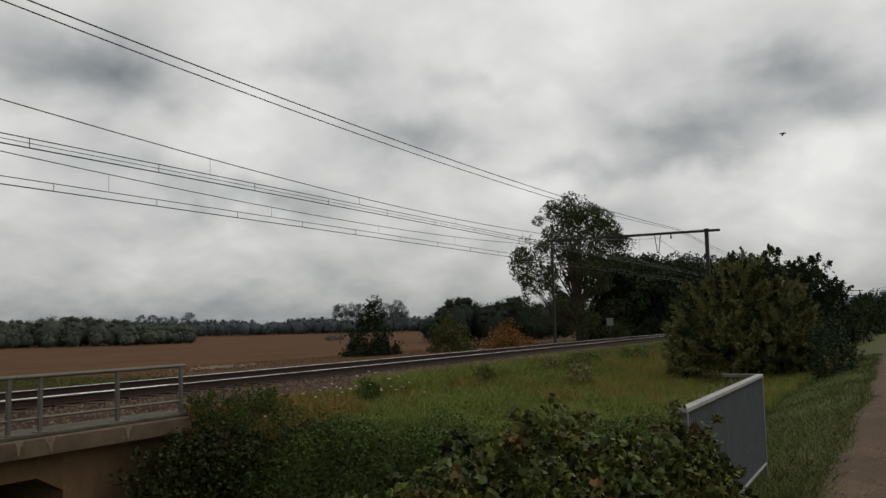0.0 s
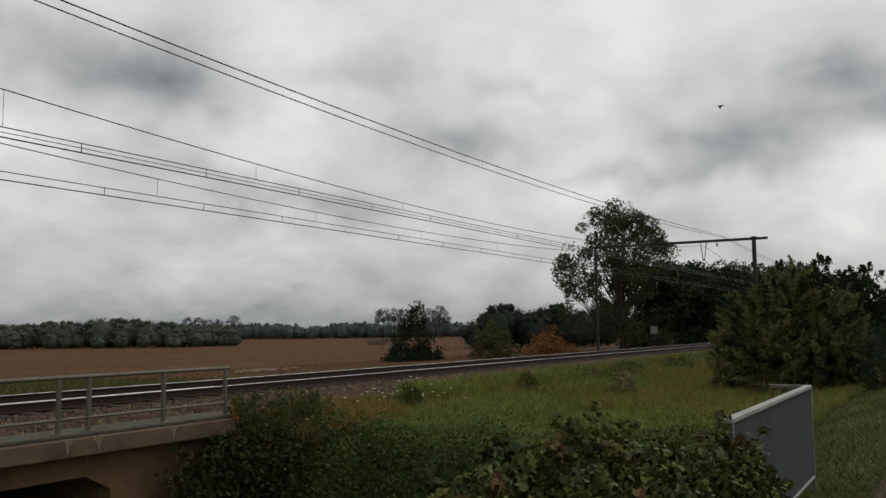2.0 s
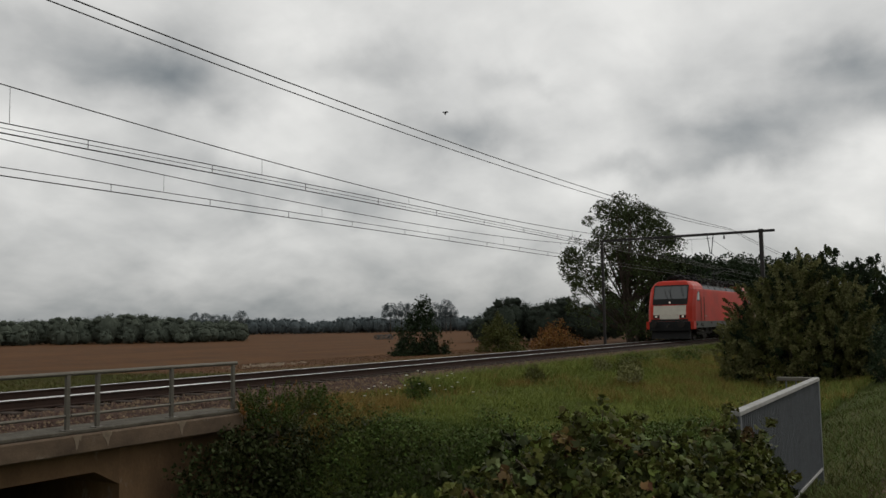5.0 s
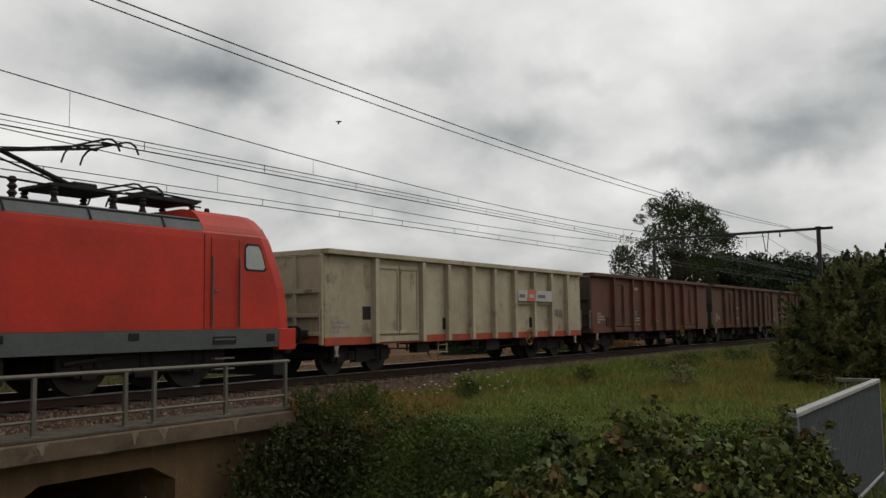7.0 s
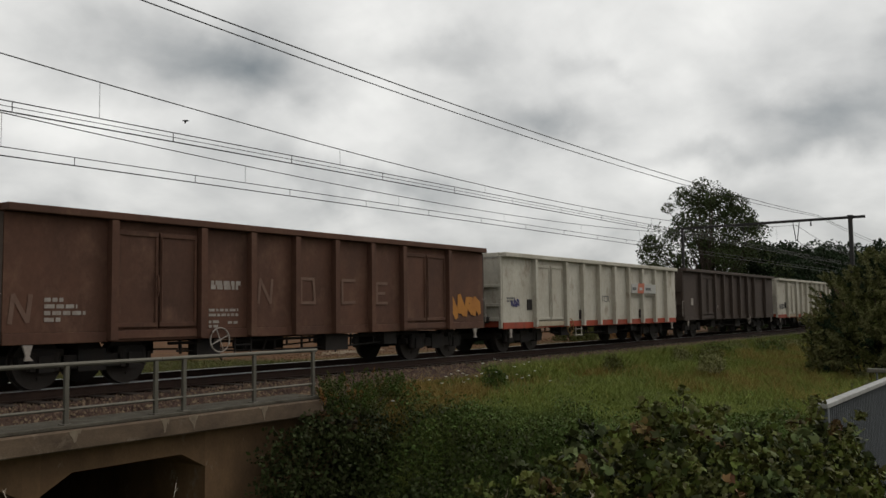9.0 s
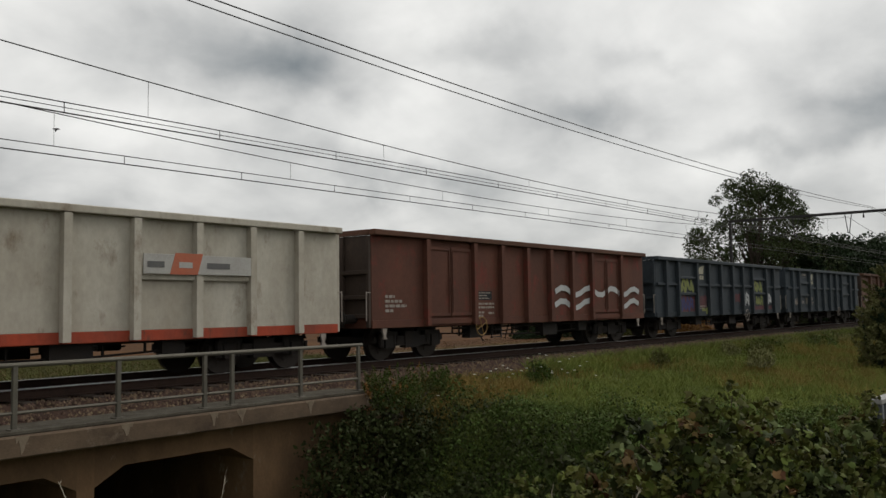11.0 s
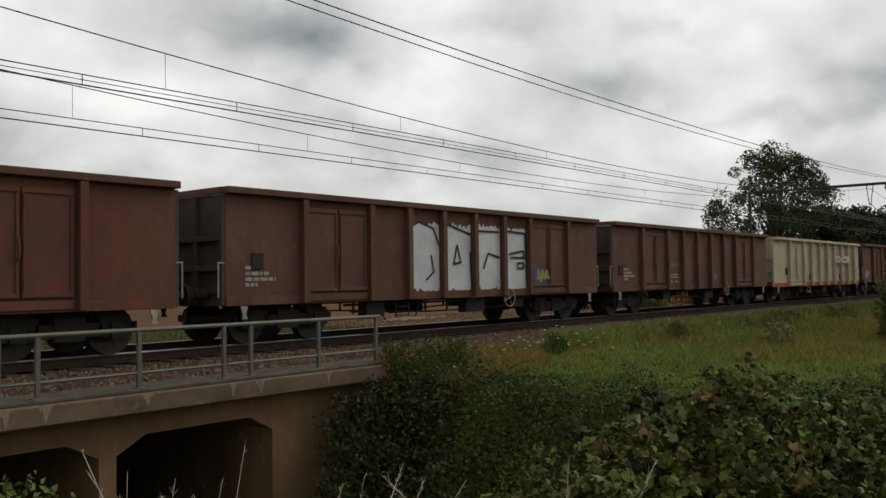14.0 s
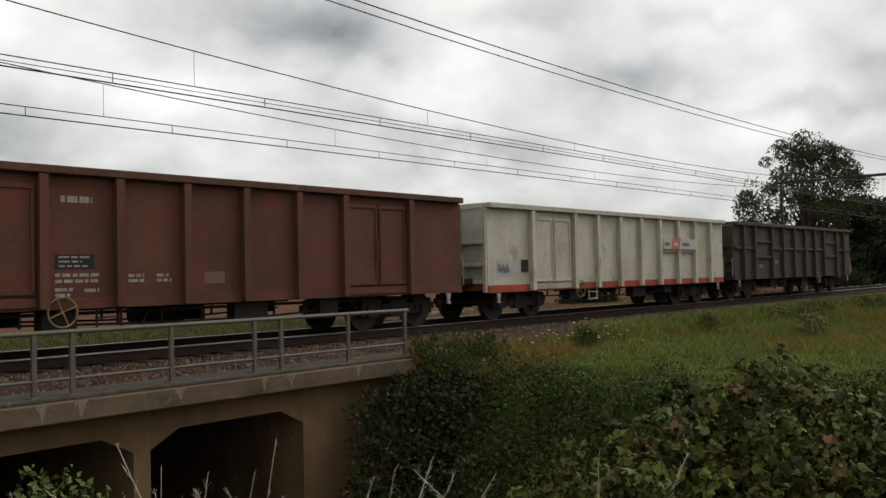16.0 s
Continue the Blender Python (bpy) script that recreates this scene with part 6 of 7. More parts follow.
def cab_dome(s):
    """The raised roof over a cab, from the sloping front to a step behind the door."""
    bm = bmesh.new()
    rings = []
    for z, h in ((3.302, s - 0.045), (3.42, 1.40), (3.54, 1.31), (3.66, 1.20), (3.74, 1.06), (3.79, 0.78)):
        n = nose(z)
        rings.append([bm.verts.new((x, y * h * f, z)) for y, x, f in ((-1, 2.82, 1), (-1, n + 0.55, 1), (-1, n + 0.18, 0.91), (-1, n, 0.80), (1, n, 0.80), (1, n + 0.18, 0.91), (1, n + 0.55, 1), (1, 2.82, 1))])
    for a, b in zip(rings, rings[1:]):
        for k in range(8):
            bm.faces.new((a[k], a[(k + 1) % 8], b[(k + 1) % 8], b[k]))
    bm.faces.new(rings[0][::-1])
    bm.faces.new(rings[-1])
    return bm


def on_front(x_off, y0, y1, z0, z1, thick=0.012):
    """A panel lying on the sloping cab front."""
    bm = bmesh.new()
    lo, hi = [], []
    n = 5
    for i in range(n + 1):
        z = z0 + (z1 - z0) * i / n
        x = nose(z) - x_off
        lo.append((bm.verts.new((x, y0, z)), bm.verts.new((x, y1, z))))
        hi.append((bm.verts.new((x + thick, y0, z)), bm.verts.new((x + thick, y1, z))))
    for g in (lo, hi):
        for a, b in zip(g, g[1:]):
            bm.faces.new((a[0], a[1], b[1], b[0]))
    for k in (0, 1):
        for i in range(n):
            bm.faces.new((lo[i][k], lo[i + 1][k], hi[i + 1][k], hi[i][k]))
    for i in (0, n):
        bm.faces.new((lo[i][0], lo[i][1], hi[i][1], hi[i][0]))
    return bm


def pantograph(parent, x, raised, way):
    """way: which way the knee points."""
    p = part("pantograph_base", block(x - 0.75, x + 0.75, -0.55, 0.55, 3.96, 4.03, 0.01), "black", parent, "black pantograph base frame")
    for dx in (-0.65, 0.65):
        for y in (-0.5, 0.5):
            bm = bmesh.new()
            tube(bm, [(x + dx, y, 3.57), (x + dx, y, 3.66), (x + dx, y, 3.76), (x + dx, y, 3.84), (x + dx, y, 3.88), (x + dx, y, 3.92), (x + dx, y, 3.958)], [0.05, 0.085, 0.05, 0.085, 0.05, 0.085, 0.05], 8)
            part("insulator", bm, "under", p)
    part("drive_box", block(x - way * 0.45, x + way * 0.1, -0.28, 0.28, 4.032, 4.16, 0.03), "black", p)
    if raised:
        foot, knee, head = (x - way * 0.1, 4.08), (x + way * 1.45, 4.60), (x - way * 0.65, 5.05)
    else:
        foot, knee, head = (x - way * 0.5, 4.08), (x + way * 1.25, 4.12), (x - way * 0.7, 4.22)
    bm = bmesh.new()
    tube(bm, [(foot[0], 0, foot[1]), (knee[0], 0, knee[1])], [0.06, 0.045], 8)
    tube(bm, [(foot[0] - way * 0.35, 0.12, 3.98), (knee[0] + way * 0.12, 0.05, knee[1] - 0.10)], 0.02, 6)
    part("lower_arm", bm, "black", p)
    bm = bmesh.new()
    for s in (-1, 1):
        tube(bm, [(knee[0], s * 0.08, knee[1]), (head[0], s * 0.42, head[1] - 0.06)], [0.03, 0.02], 6)
    tube(bm, [(knee[0] + way * 0.1, 0, knee[1] + 0.04), (head[0], 0, head[1] - 0.10)], 0.015, 5)
    for f in (0.3, 0.6, 0.85):
        xx, zz = knee[0] + (head[0] - knee[0]) * f, knee[1] + (head[1] - 0.06 - knee[1]) * f
        tube(bm, [(xx, -0.08 - 0.34 * f, zz), (xx, 0.08 + 0.34 * f, zz)], 0.014, 5)
    part("upper_arm", bm, "black", p)
    bm = bmesh.new()
    for dx in (-0.22, 0.22):
        ys = [-0.98, -0.88, -0.72, -0.55, 0.55, 0.72, 0.88, 0.98]
        zs = [-0.30, -0.13, -0.03, 0, 0, -0.03, -0.13, -0.30]
        tube(bm, [(head[0] + dx, y, head[1] + z) for y, z in zip(ys, zs)], 0.022, 6)
    for y in (-0.42, 0.42):
        tube(bm, [(head[0] - 0.24, y, head[1] - 0.05), (head[0] + 0.24, y, head[1] - 0.05)], 0.02, 6)
    part("collector_head", bm, "black", p, "collector head with drooping horns")


def locomotive():
    l = thing("electric_locomotive", "red four-axle electric locomotive with grey skirt and roof", "locomotive")
    s = 1.49
    end = LOCO - 0.1
    body = loco_shell([1.212, 1.6, 2.15, 2.6, 3.10, 3.24, 3.30], [s, s, s, s, s, s - 0.01, s - 0.05], "red", "body", l, label="red painted body shell with two cabs")
    dome = part("cab_roof", cab_dome(s), "red", l, "rounded red cab roof")
    shared("cab_roof", dome, pose(end, 0, 0, 0, 0, 180), l)["label"] = "rounded red cab roof"
    skirt = loco_shell([0.80, 1.0, 1.208], [s - 0.02, s - 0.01, s - 0.005], "loco_grey", "skirt", l, 0.02, "grey lower skirt")
    for x0, x1 in ((0.07, 0.62), (end - 0.62, end - 0.07)):
        for y in (-1, 1):
            part("corner_panel", block(x0, x1, y * (s - 0.20), y * (s + 0.004), 0.72, 1.209, 0.01), "red", l)
    # grey middle roof with sloping flanks
    bm = prism([(-s + 0.02, 3.26), (-1.36, 3.47), (-1.28, 3.53), (-1.05, 3.57), (1.05, 3.57), (1.28, 3.53), (1.36, 3.47), (s - 0.02, 3.26)], 2.83, end - 2.83)
    for v in bm.verts:
        v.co = (v.co.y, v.co.x, v.co.z + 0.008)
    roof = part("roof", bm, "roof_grey", l, "dirty grey roof with sloping flanks")
    part("roof_rail", block(2.84, end - 2.84, -1.375, -1.345, 3.475, 3.51, 0.005), "under", roof)
    for x in np.linspace(4.3, 14.3, 7):
        bm = prism([(-1.49, 3.262), (-1.375, 3.475), (-1.355, 3.47), (-1.47, 3.258)], x - 0.014, x + 0.014)
        for v in bm.verts:
            v.co = (v.co.y, v.co.x - 0.006, v.co.z + 0.012)
        part("roof_seam", bm, "under", roof)
    for y in (-1, 1):
        for c in (0, 1):
            def X(x):
                return x if c == 0 else end - x
            d0, d1 = sorted((X(1.86), X(2.62)))
            door = part("cab_door", block(d0, d1, y * (s - 0.01), y * (s + 0.006), 1.25, 3.15, 0.004), "red", body, "red cab door")
            for xx in (d0, d1):
                bm = tube(bmesh.new(), [(xx, y * (s + 0.05), 1.25), (xx, y * (s + 0.05), 2.75)], 0.018, 6)
                part("grab_rail", bm, "steel", door)
            part("door_seam", block(d0 - 0.02, d0 - 0.004, y * (s + 0.001), y * (s + 0.004), 1.25, 3.15), "under", door)
            part("door_seam", block(d1 + 0.004, d1 + 0.02, y * (s + 0.001), y * (s + 0.004), 1.25, 3.15), "under", door)
            part("door_handle", block(d0 + 0.08, d0 + 0.2, y * (s + 0.0065), y * (s + 0.03), 2.0, 2.04, 0.004), "steel", door)
            w = [(X(1.16), 2.95), (X(1.26), 3.08), (X(1.62), 3.08), (X(1.69), 3.00), (X(1.69), 2.55), (X(1.62), 2.48), (X(1.08), 2.48), (X(1.02), 2.55)]
            cx = sum(p[0] for p in w) / 8
            win = part("side_window", prism(w, y * (s - 0.008), y * (s + 0.006)), "black", body, "cab side window in a black gasket")
            part("pane", prism([(cx + (a - cx) * 0.86, 2.77 + (b - 2.77) * 0.86) for a, b in w], y * (s + 0.0062), y * (s + 0.010)), "pale_glass", win, "pane with a pale sky reflection painted in")
            for k, z in enumerate((0.36, 0.58, 0.98)):
                part("step", block(d0 + 0.1, d1 - 0.1, y * (s - 0.12), y * (s + 0.01), z, z + 0.03, 0.005), "steel", skirt, "cab step")
            part("step_recess", block(d0 + 0.06, d1 - 0.06, y * (s - 0.02), y * (s + 0.003), 0.90, 1.06), "black", skirt)
            part("sand_filler", block(min(X(0.75), X(1.0)), max(X(0.75), X(1.0)), y * (s - 0.02), y * (s + 0.006), 0.93, 1.10, 0.01), "black", skirt)
            part("door_gap", block(min(X(2.80), X(2.825)), max(X(2.80), X(2.825)), y * (s - 0.006), y * (s + 0.003), 1.22, 3.2), "under", body)
        for x in (4.6, 7.5, 9.2, 10.9, 13.6):
            part("side_socket", block(x - 0.12, x + 0.12, y * (s - 0.01), y * (s + 0.005), 1.02, 1.16, 0.01), "black", skirt)
        for x0, x1 in ((7.6, 7.75), (7.85, 8.0), (9.0, 9.3)):
            part("lettering", block(x0, x1, y * (s - 0.004), y * (s + 0.002), 0.86, 0.95), "white_mark", skirt)
        part("worn_badge", block(8.55, 9.05, y * (s + 0.001), y * (s + 0.003), 2.05, 2.4), "faded_badge", body, "faded square badge")
        part("lettering", block(2.9, 3.3, y * (s + 0.001), y * (s + 0.003), 1.5, 1.56), "white_mark", body)
    # both cab fronts
    front_parts = []
    front_parts.append(("screen_surround", on_front(0.008, -1.10, 1.10, 2.26, 3.50), "black", "black mask round the windscreen, streaked with dirt"))
    for y0, y1 in ((-1.04, -0.012), (0.012, 1.04)):
        front_parts.append(("windscreen", on_front(0.016, y0, y1, 2.62, 3.42), "glass", "broad sloping windscreen pane"))
    front_parts.append(("front_panel", on_front(0.010, -1.02, 1.02, 1.62, 2.20), "cream_panel", "cream band across the nose"))
    front_parts.append(("front_panel", on_front(0.010, -0.62, 0.62, 1.36, 1.615), "cream_panel", "cream nose panel with worn lettering"))
    front_parts.append(("dirty_apron", on_front(0.009, -1.15, 1.15, 1.22, 1.352), "under", "grimy band above the buffer beam"))
    for y in (-0.84, 0.84):
        front_parts.append(("lamp_recess", on_front(0.010, y - 0.19, y + 0.19, 1.40, 1.612), "black", "dark lamp housing"))
        front_parts.append(("headlamp", tube(bmesh.new(), [(nose(1.52) - 0.03, y, 1.52), (nose(1.52) + 0.02, y, 1.52)], 0.07, 14), "lamp", "lit headlamp"))
    front_parts.append(("headlamp", tube(bmesh.new(), [(nose(2.40) - 0.04, 0, 2.40), (nose(2.40) + 0.02, 0, 2.40)], 0.06, 14), "lamp", "lit upper headlamp"))
    wip = bmesh.new()
    for y in (-0.12, 0.16):
        tube(wip, [(nose(2.62) - 0.04, y, 2.62), (nose(3.2) - 0.04, y + 0.25, 3.2)], 0.018, 5)
    front_parts.append(("wiper", wip, "black", "black windscreen wiper"))
    front_parts.append(("buffer_beam", block(-0.02, 0.25, -1.28, 1.28, 0.62, 1.20, 0.02), "black", "black buffer beam"))
    front_parts.append(("snow_plough", prism([(0.05, 0.14), (0.5, 0.14), (0.5, 0.7), (0.25, 0.7)], -1.2, 1.2), "black", "dark snow plough"))
    hand = bmesh.new()
    for y in (-0.7, 0.7):
        tube(hand, [(nose(2.2) - 0.05, y - 0.25, 2.22), (nose(2.2) - 0.05, y + 0.25, 2.22)], 0.014, 5)
    front_parts.append(("hand_rail", hand, "black", "hand rail below the windscreen"))
    for name, bm, mat, lab in front_parts:
        ob = part(name, bm, mat, l, lab)
        other = shared(name, ob, pose(end, 0, 0, 0, 0, 180), l)
        other["label"] = lab.replace("lit ", "unlit ")
        if mat == "lamp":
            other.data = ob.data.copy()
            other.data.materials[0] = M["cream_panel"]
    buffers(l, 0.0, -1)
    buffers(l, end, 1)
    # roof gear
    pantograph(l, 2.5, False, -1)
    pantograph(l, 5.3, False, 1)
    pantograph(l, 13.15, True, -1)
    pantograph(l, 15.15, False, 1)
    for x, h in ((7.0, 0.30), (7.9, 0.40), (8.6, 0.32), (9.5, 0.38), (10.2, 0.28), (11.0, 0.32), (11.7, 0.26)):
        bm = bmesh.new()
        zs = np.linspace(3.57, 3.80 + h, 9)
        tube(bm, [(x, -0.45, z) for z in zs], [0.05 + 0.045 * (i % 2) for i in range(9)], 10)
        part("roof_insulator", bm, "under", l, "ribbed roof insulator")
    bm = bmesh.new()
    tube(bm, [(6.3, -0.45, 4.00), (7.9, -0.45, 4.12), (9.5, -0.45, 4.10), (11.2, -0.45, 4.03), (12.6, -0.45, 3.98)], 0.022, 6)
    part("roof_busbar", bm, "black", l)
    part("roof_box", block(8.9, 9.4, -0.9, -0.2, 3.58, 3.86, 0.03), "under", l)
    part("roof_box", block(10.4, 10.9, -0.9, -0.3, 3.58, 3.80, 0.03), "under", l)
    part("roof_box", block(6.2, 6.8, -0.9, -0.3, 3.58, 3.80, 0.03), "under", l)
    for x in (1.75, 16.4):
        bm = tube(bmesh.new(), [(x, -0.3, 3.77), (x, -0.3, 3.95)], [0.08, 0.05], 8)
        part("horn", bm, "black", l)
    # underframe
    part("transformer_case", block(7.0, 11.2, -1.25, 1.25, 0.30, 0.80, 0.04), "under", l, "dark transformer case between the bogies")
    for x in (7.4, 8.3, 9.2, 10.1):
        part("case_panel", block(x, x + 0.75, -1.275, -1.252, 0.36, 0.74, 0.01), "wheel", l)
    for x in (4.0, 14.2):
        b = bogie(l, x, 2.6, 0.62)
        for e in (-1.3, 0.0, 1.3):
            bm = bmesh.new()
            for o in (-0.14, 0.14):
                tube(bm, [(e + o, -1.12, 0.52), (e + o, -1.12, 0.92)], 0.09, 8)
            part("spring", bm, "under", b)
        for y in (-1.1, 1.1):
            part("bogie_cheek", block(-2.0, 2.0, y - 0.05, y + 0.05, 0.42, 0.84, 0.02), "under", b, "dark bogie side frame")
        part("damper", tube(bmesh.new(), [(-1.9, -1.2, 0.62), (-0.9, -1.2, 0.70)], 0.05, 8), "wheel", b)
    return l

# end: darker colour that paints in the shade on the end walls
BROWN = dict(end="dark_brown", paint="brown", sill="brown", coping="brown", ribs=[2.58, 4.62, 5.95, 7.28, 8.60, 9.93, 11.22, 13.30], doors=[2.68, 11.34], layout=[])
RED = dict(BROWN, wheel_at=4.95, paint="red_brown", sill="red_brown", coping="brown", wheel="wheel_yellow")
DARK = dict(BROWN, paint="dark_brown", sill="dark_brown", coping="dark_brown", doors=[2.68])
WHITE = dict(wheel_at=4.95, paint="white", sill="orange", coping="white", ribs=[2.50, 4.65, 5.95, 7.30, 8.64, 9.97, 11.32, 12.64, 13.94], doors=[2.65], layout=[(10.05, 12.56, 1.93)], bar="white", wheel="wheel_yellow", door_sill="cream", top=3.15, bottom=0.76)
CREAM = dict(WHITE, wheel_at=11.0, paint="cream", coping="cream", bar="cream")
BLUE = dict(paint="blue", sill="blue", coping="blue", ribs=[1.34, 2.48, 4.33, 5.63, 7.00, 8.37, 9.66, 10.96, 12.84, 13.99], doors=[], top=3.15,
            layout=[(0.60, 1.26, 2.1), (1.42, 2.40, 2.1), (2.56, 4.25, 2.38), (2.56, 4.25, 1.73), (4.41, 5.55, 2.1), (5.71, 6.92, 2.1), (7.08, 8.29, 2.1), (8.45, 9.58, 2.1), (9.74, 10.88, 2.1), (11.04, 12.76, 2.45), (11.04, 12.76, 1.78), (12.92, 13.91, 2.1), (14.07, 15.1, 2.1)])
DEEP = dict(BLUE, paint="blue_deep", sill="blue_deep", coping="blue_deep")

TRAIN = []


def add(style, label, *marks):
    TRAIN.append(wagon(style, label, marks))


def data_panel(seed, x=4.85, dark=True):
    """White data grid low on the bay behind the first door, with a black panel above it."""
    out = [bars(x, 1.42, [0.78, 0.78], seed=seed, gap=0.1), bars(x, 1.18, [0.3, 0.25], seed=seed + 1), bars(x + 0.5, 1.16, [0.26], seed=seed + 2)]
    if dark:
        out += [mark("data_panel", x, x + 0.68, 1.50, 1.74, "graffiti_black", "black data panel"), bars(x + 0.06, 1.71, [0.55, 0.4, 0.5], seed=seed + 3, h=0.03, gap=0.075)]
    return lambda w: [f(w) for f in out]


def number_block(seed, x=1.05, z=1.62):
    out = [bars(x, z, [0.35, 0.62, 0.78, 0.3], seed=seed, h=0.07, gap=0.115)]
    return lambda w: [f(w) for f in out]


def card_box(x=2.0, z=1.35, frame="under"):
    """Label clip frame on the side wall."""
    def put(w):
        part("label_clip", block(x, x + 0.30, -SIDE - 0.03, -SIDE - 0.001, z, z + 0.34, 0.006), frame, w, "metal label holder")
    return put


def operator_board(seed):
    """Pale board with a slanted orange-red field above the cross rail."""
    def put(w):
        b = part("operator_board", block(10.07, 12.54, -SIDE - 0.175, -SIDE - 0.152, 1.99, 2.36, 0.004), "board", w, "pale operator board with an orange field")
        part("slanted_field", prism([(10.62, 1.985), (11.24, 1.985), (11.36, 2.39), (10.74, 2.39)], -SIDE - 0.180, -SIDE - 0.176), "board_orange", b)
        rng = random.Random(seed)
        for x0, x1 in ((10.14, 10.5), (11.45, 12.0), (10.82, 11.12)):
            part("lettering", block(x0, x1, -SIDE - 0.1835, -SIDE - 0.181, 2.11, 2.22), "grey_letter" if x0 != 10.82 else "board", b)
    return put


def company_mark(w):
    """Quarter-round emblem over a row of blocks, in worn white."""
    pts = [(4.62, 2.56)] + [(4.62 + 0.70 * (1 - math.cos(a)), 2.56 + 0.36 * math.sin(a)) for a in np.linspace(0.25, math.pi / 2, 8)] + [(5.26, 2.74), (5.22, 2.56)]
    part("emblem", prism(pts, -SIDE - 0.006, -SIDE - 0.003), "mark_pale", w, "pale quarter-round company emblem")
    for x in (4.60, 4.84, 5.06):
        plate(w, "emblem_block", x, x + 0.18, 2.33, 2.50, "mark_pale")


def tag_word(x, z, mat, size=1.0, seed=0, r=0.045, n=4, lift=0.006):
    """A quick sprayed tag of jagged made-up strokes."""
    rng = random.Random(seed)
    lines = []
    for i in range(n):
        x0 = i * 0.34
        lines.append([(x0 + rng.uniform(-0.04, 0.04), rng.uniform(0, 0.1)), (x0 + 0.06, rng.uniform(0.35, 0.5)), (x0 + 0.24, rng.uniform(0.1, 0.4)), (x0 + 0.26, rng.uniform(-0.05, 0.1)), (x0 + 0.1, rng.uniform(0.1, 0.25))])
    return strokes(x, z, lines, mat, r, lift=lift, sx=size, sz=size)


def fill(x0, x1, z0, z1, mat, seed=0, wob=0.08, lift=0.003):
    rng = random.Random(seed)
    n = 18
    low = [(x0 + (x1 - x0) * i / n, z0 + rng.uniform(-wob, wob) * (0.4 + 0.6 * (i % 3 == 0))) for i in range(n + 1)]
    high = [(x1 - (x1 - x0) * i / n, z1 + rng.uniform(-wob, wob) * (0.4 + 0.6 * (i % 3 == 0))) for i in range(n + 1)]
    return shape("graffiti_fill", low + high, mat, "sprayed graffiti fill", lift)


add(CREAM, "grubby cream open freight wagon with an orange sill", operator_board(1), number_block(11, 0.8, 1.5), card_box(2.05, 1.4), tag_word(13.05, 1.45, "grey_letter", 0.6, 5, 0.02, 3), card_box(5.75, 1.1, "under"), card_box(11.1, 1.1, "under"))
add(dict(RED, wheel_at=11.0), "red-brown open freight wagon with white lettering", number_block(21), data_panel(22), bars(4.95, 2.72, [0.55], h=0.11), card_box(1.9, 1.1), bars(6.1, 1.3, [0.3, 0.3], seed=4), bars(7.5, 1.3, [0.35], seed=6), tag_word(2.75, 1.0, "graffiti_orange", 0.5, 8, 0.03, 1))
add(BROWN, "oxide-brown open freight wagon streaked with dirt", number_block(31), data_panel(32, dark=False), bars(4.9, 2.0, [0.7], h=0.10), bars(13.5, 1.35, [0.9, 0.7], seed=9), tag_word(11.9, 1.35, "white_mark", 0.35, 3, 0.03, 2))
add(dict(BROWN, wheel_at=5.1), "brown open freight wagon with an orange scrawl", number_block(41, 1.3), data_panel(42, dark=False), tag_word(13.45, 1.22, "graffiti_orange", 1.15, 4, 0.085, 4), bars(4.9, 2.0, [0.8, 0.75], h=0.09),
    strokes(6.2, 1.55, [[(0, 0), (0.05, 0.5), (0.35, 0), (0.4, 0.5)], [(1.3, 0), (1.3, 0.55), (1.7, 0.55), (1.75, 0), (1.3, 0)], [(2.7, 0), (2.7, 0.55), (3.15, 0.55)], [(2.7, 0), (3.15, 0.02)], [(4.0, 0), (4.0, 0.5), (4.4, 0.5)], [(4.0, 0.25), (4.3, 0.25)], [(4.0, 0), (4.4, 0)]], "chalk", 0.035, "faint chalky letters"), strokes(0.7, 1.2, [[(0, 0), (0.05, 0.45), (0.3, 0.02), (0.35, 0.45)]], "chalk", 0.04, "faint chalky scrawl"))
add(WHITE, "off-white open freight wagon with an orange sill", operator_board(5), tag_word(1.05, 1.45, "graffiti_blue", 0.5, 2, 0.03, 3), bars(0.8, 1.75, [0.5, 0.6], "grey_letter", seed=7), words("TCR", 7.62, 1.62, 0.36, "grey_letter", label="dark sprayed letters"), card_box(2.05, 1.35), card_box(5.75, 1.0), card_box(11.1, 1.0))
add(DARK, "dark brown open freight wagon", card_box(1.4, 1.5, "white_mark"), bars(5.0, 1.5, [0.3, 0.3], seed=15))
add(WHITE, "off-white open freight wagon with worn paint", operator_board(7), tag_word(0.9, 1.3, "grey_letter", 0.7, 6, 0.03, 4), card_box(2.05, 1.35))
add(RED, "red-brown open freight wagon with a white wave graffiti", number_block(51), data_panel(52),
    strokes(9.0, 1.35, [[(0.3 * i, 0.12 * math.sin(i * 1.15)) for i in range(20)], [(0.3 * i, 0.42 + 0.12 * math.sin(i * 1.15)) for i in range(20)]], "graffiti_white", 0.085, "white sprayed wave bands"))
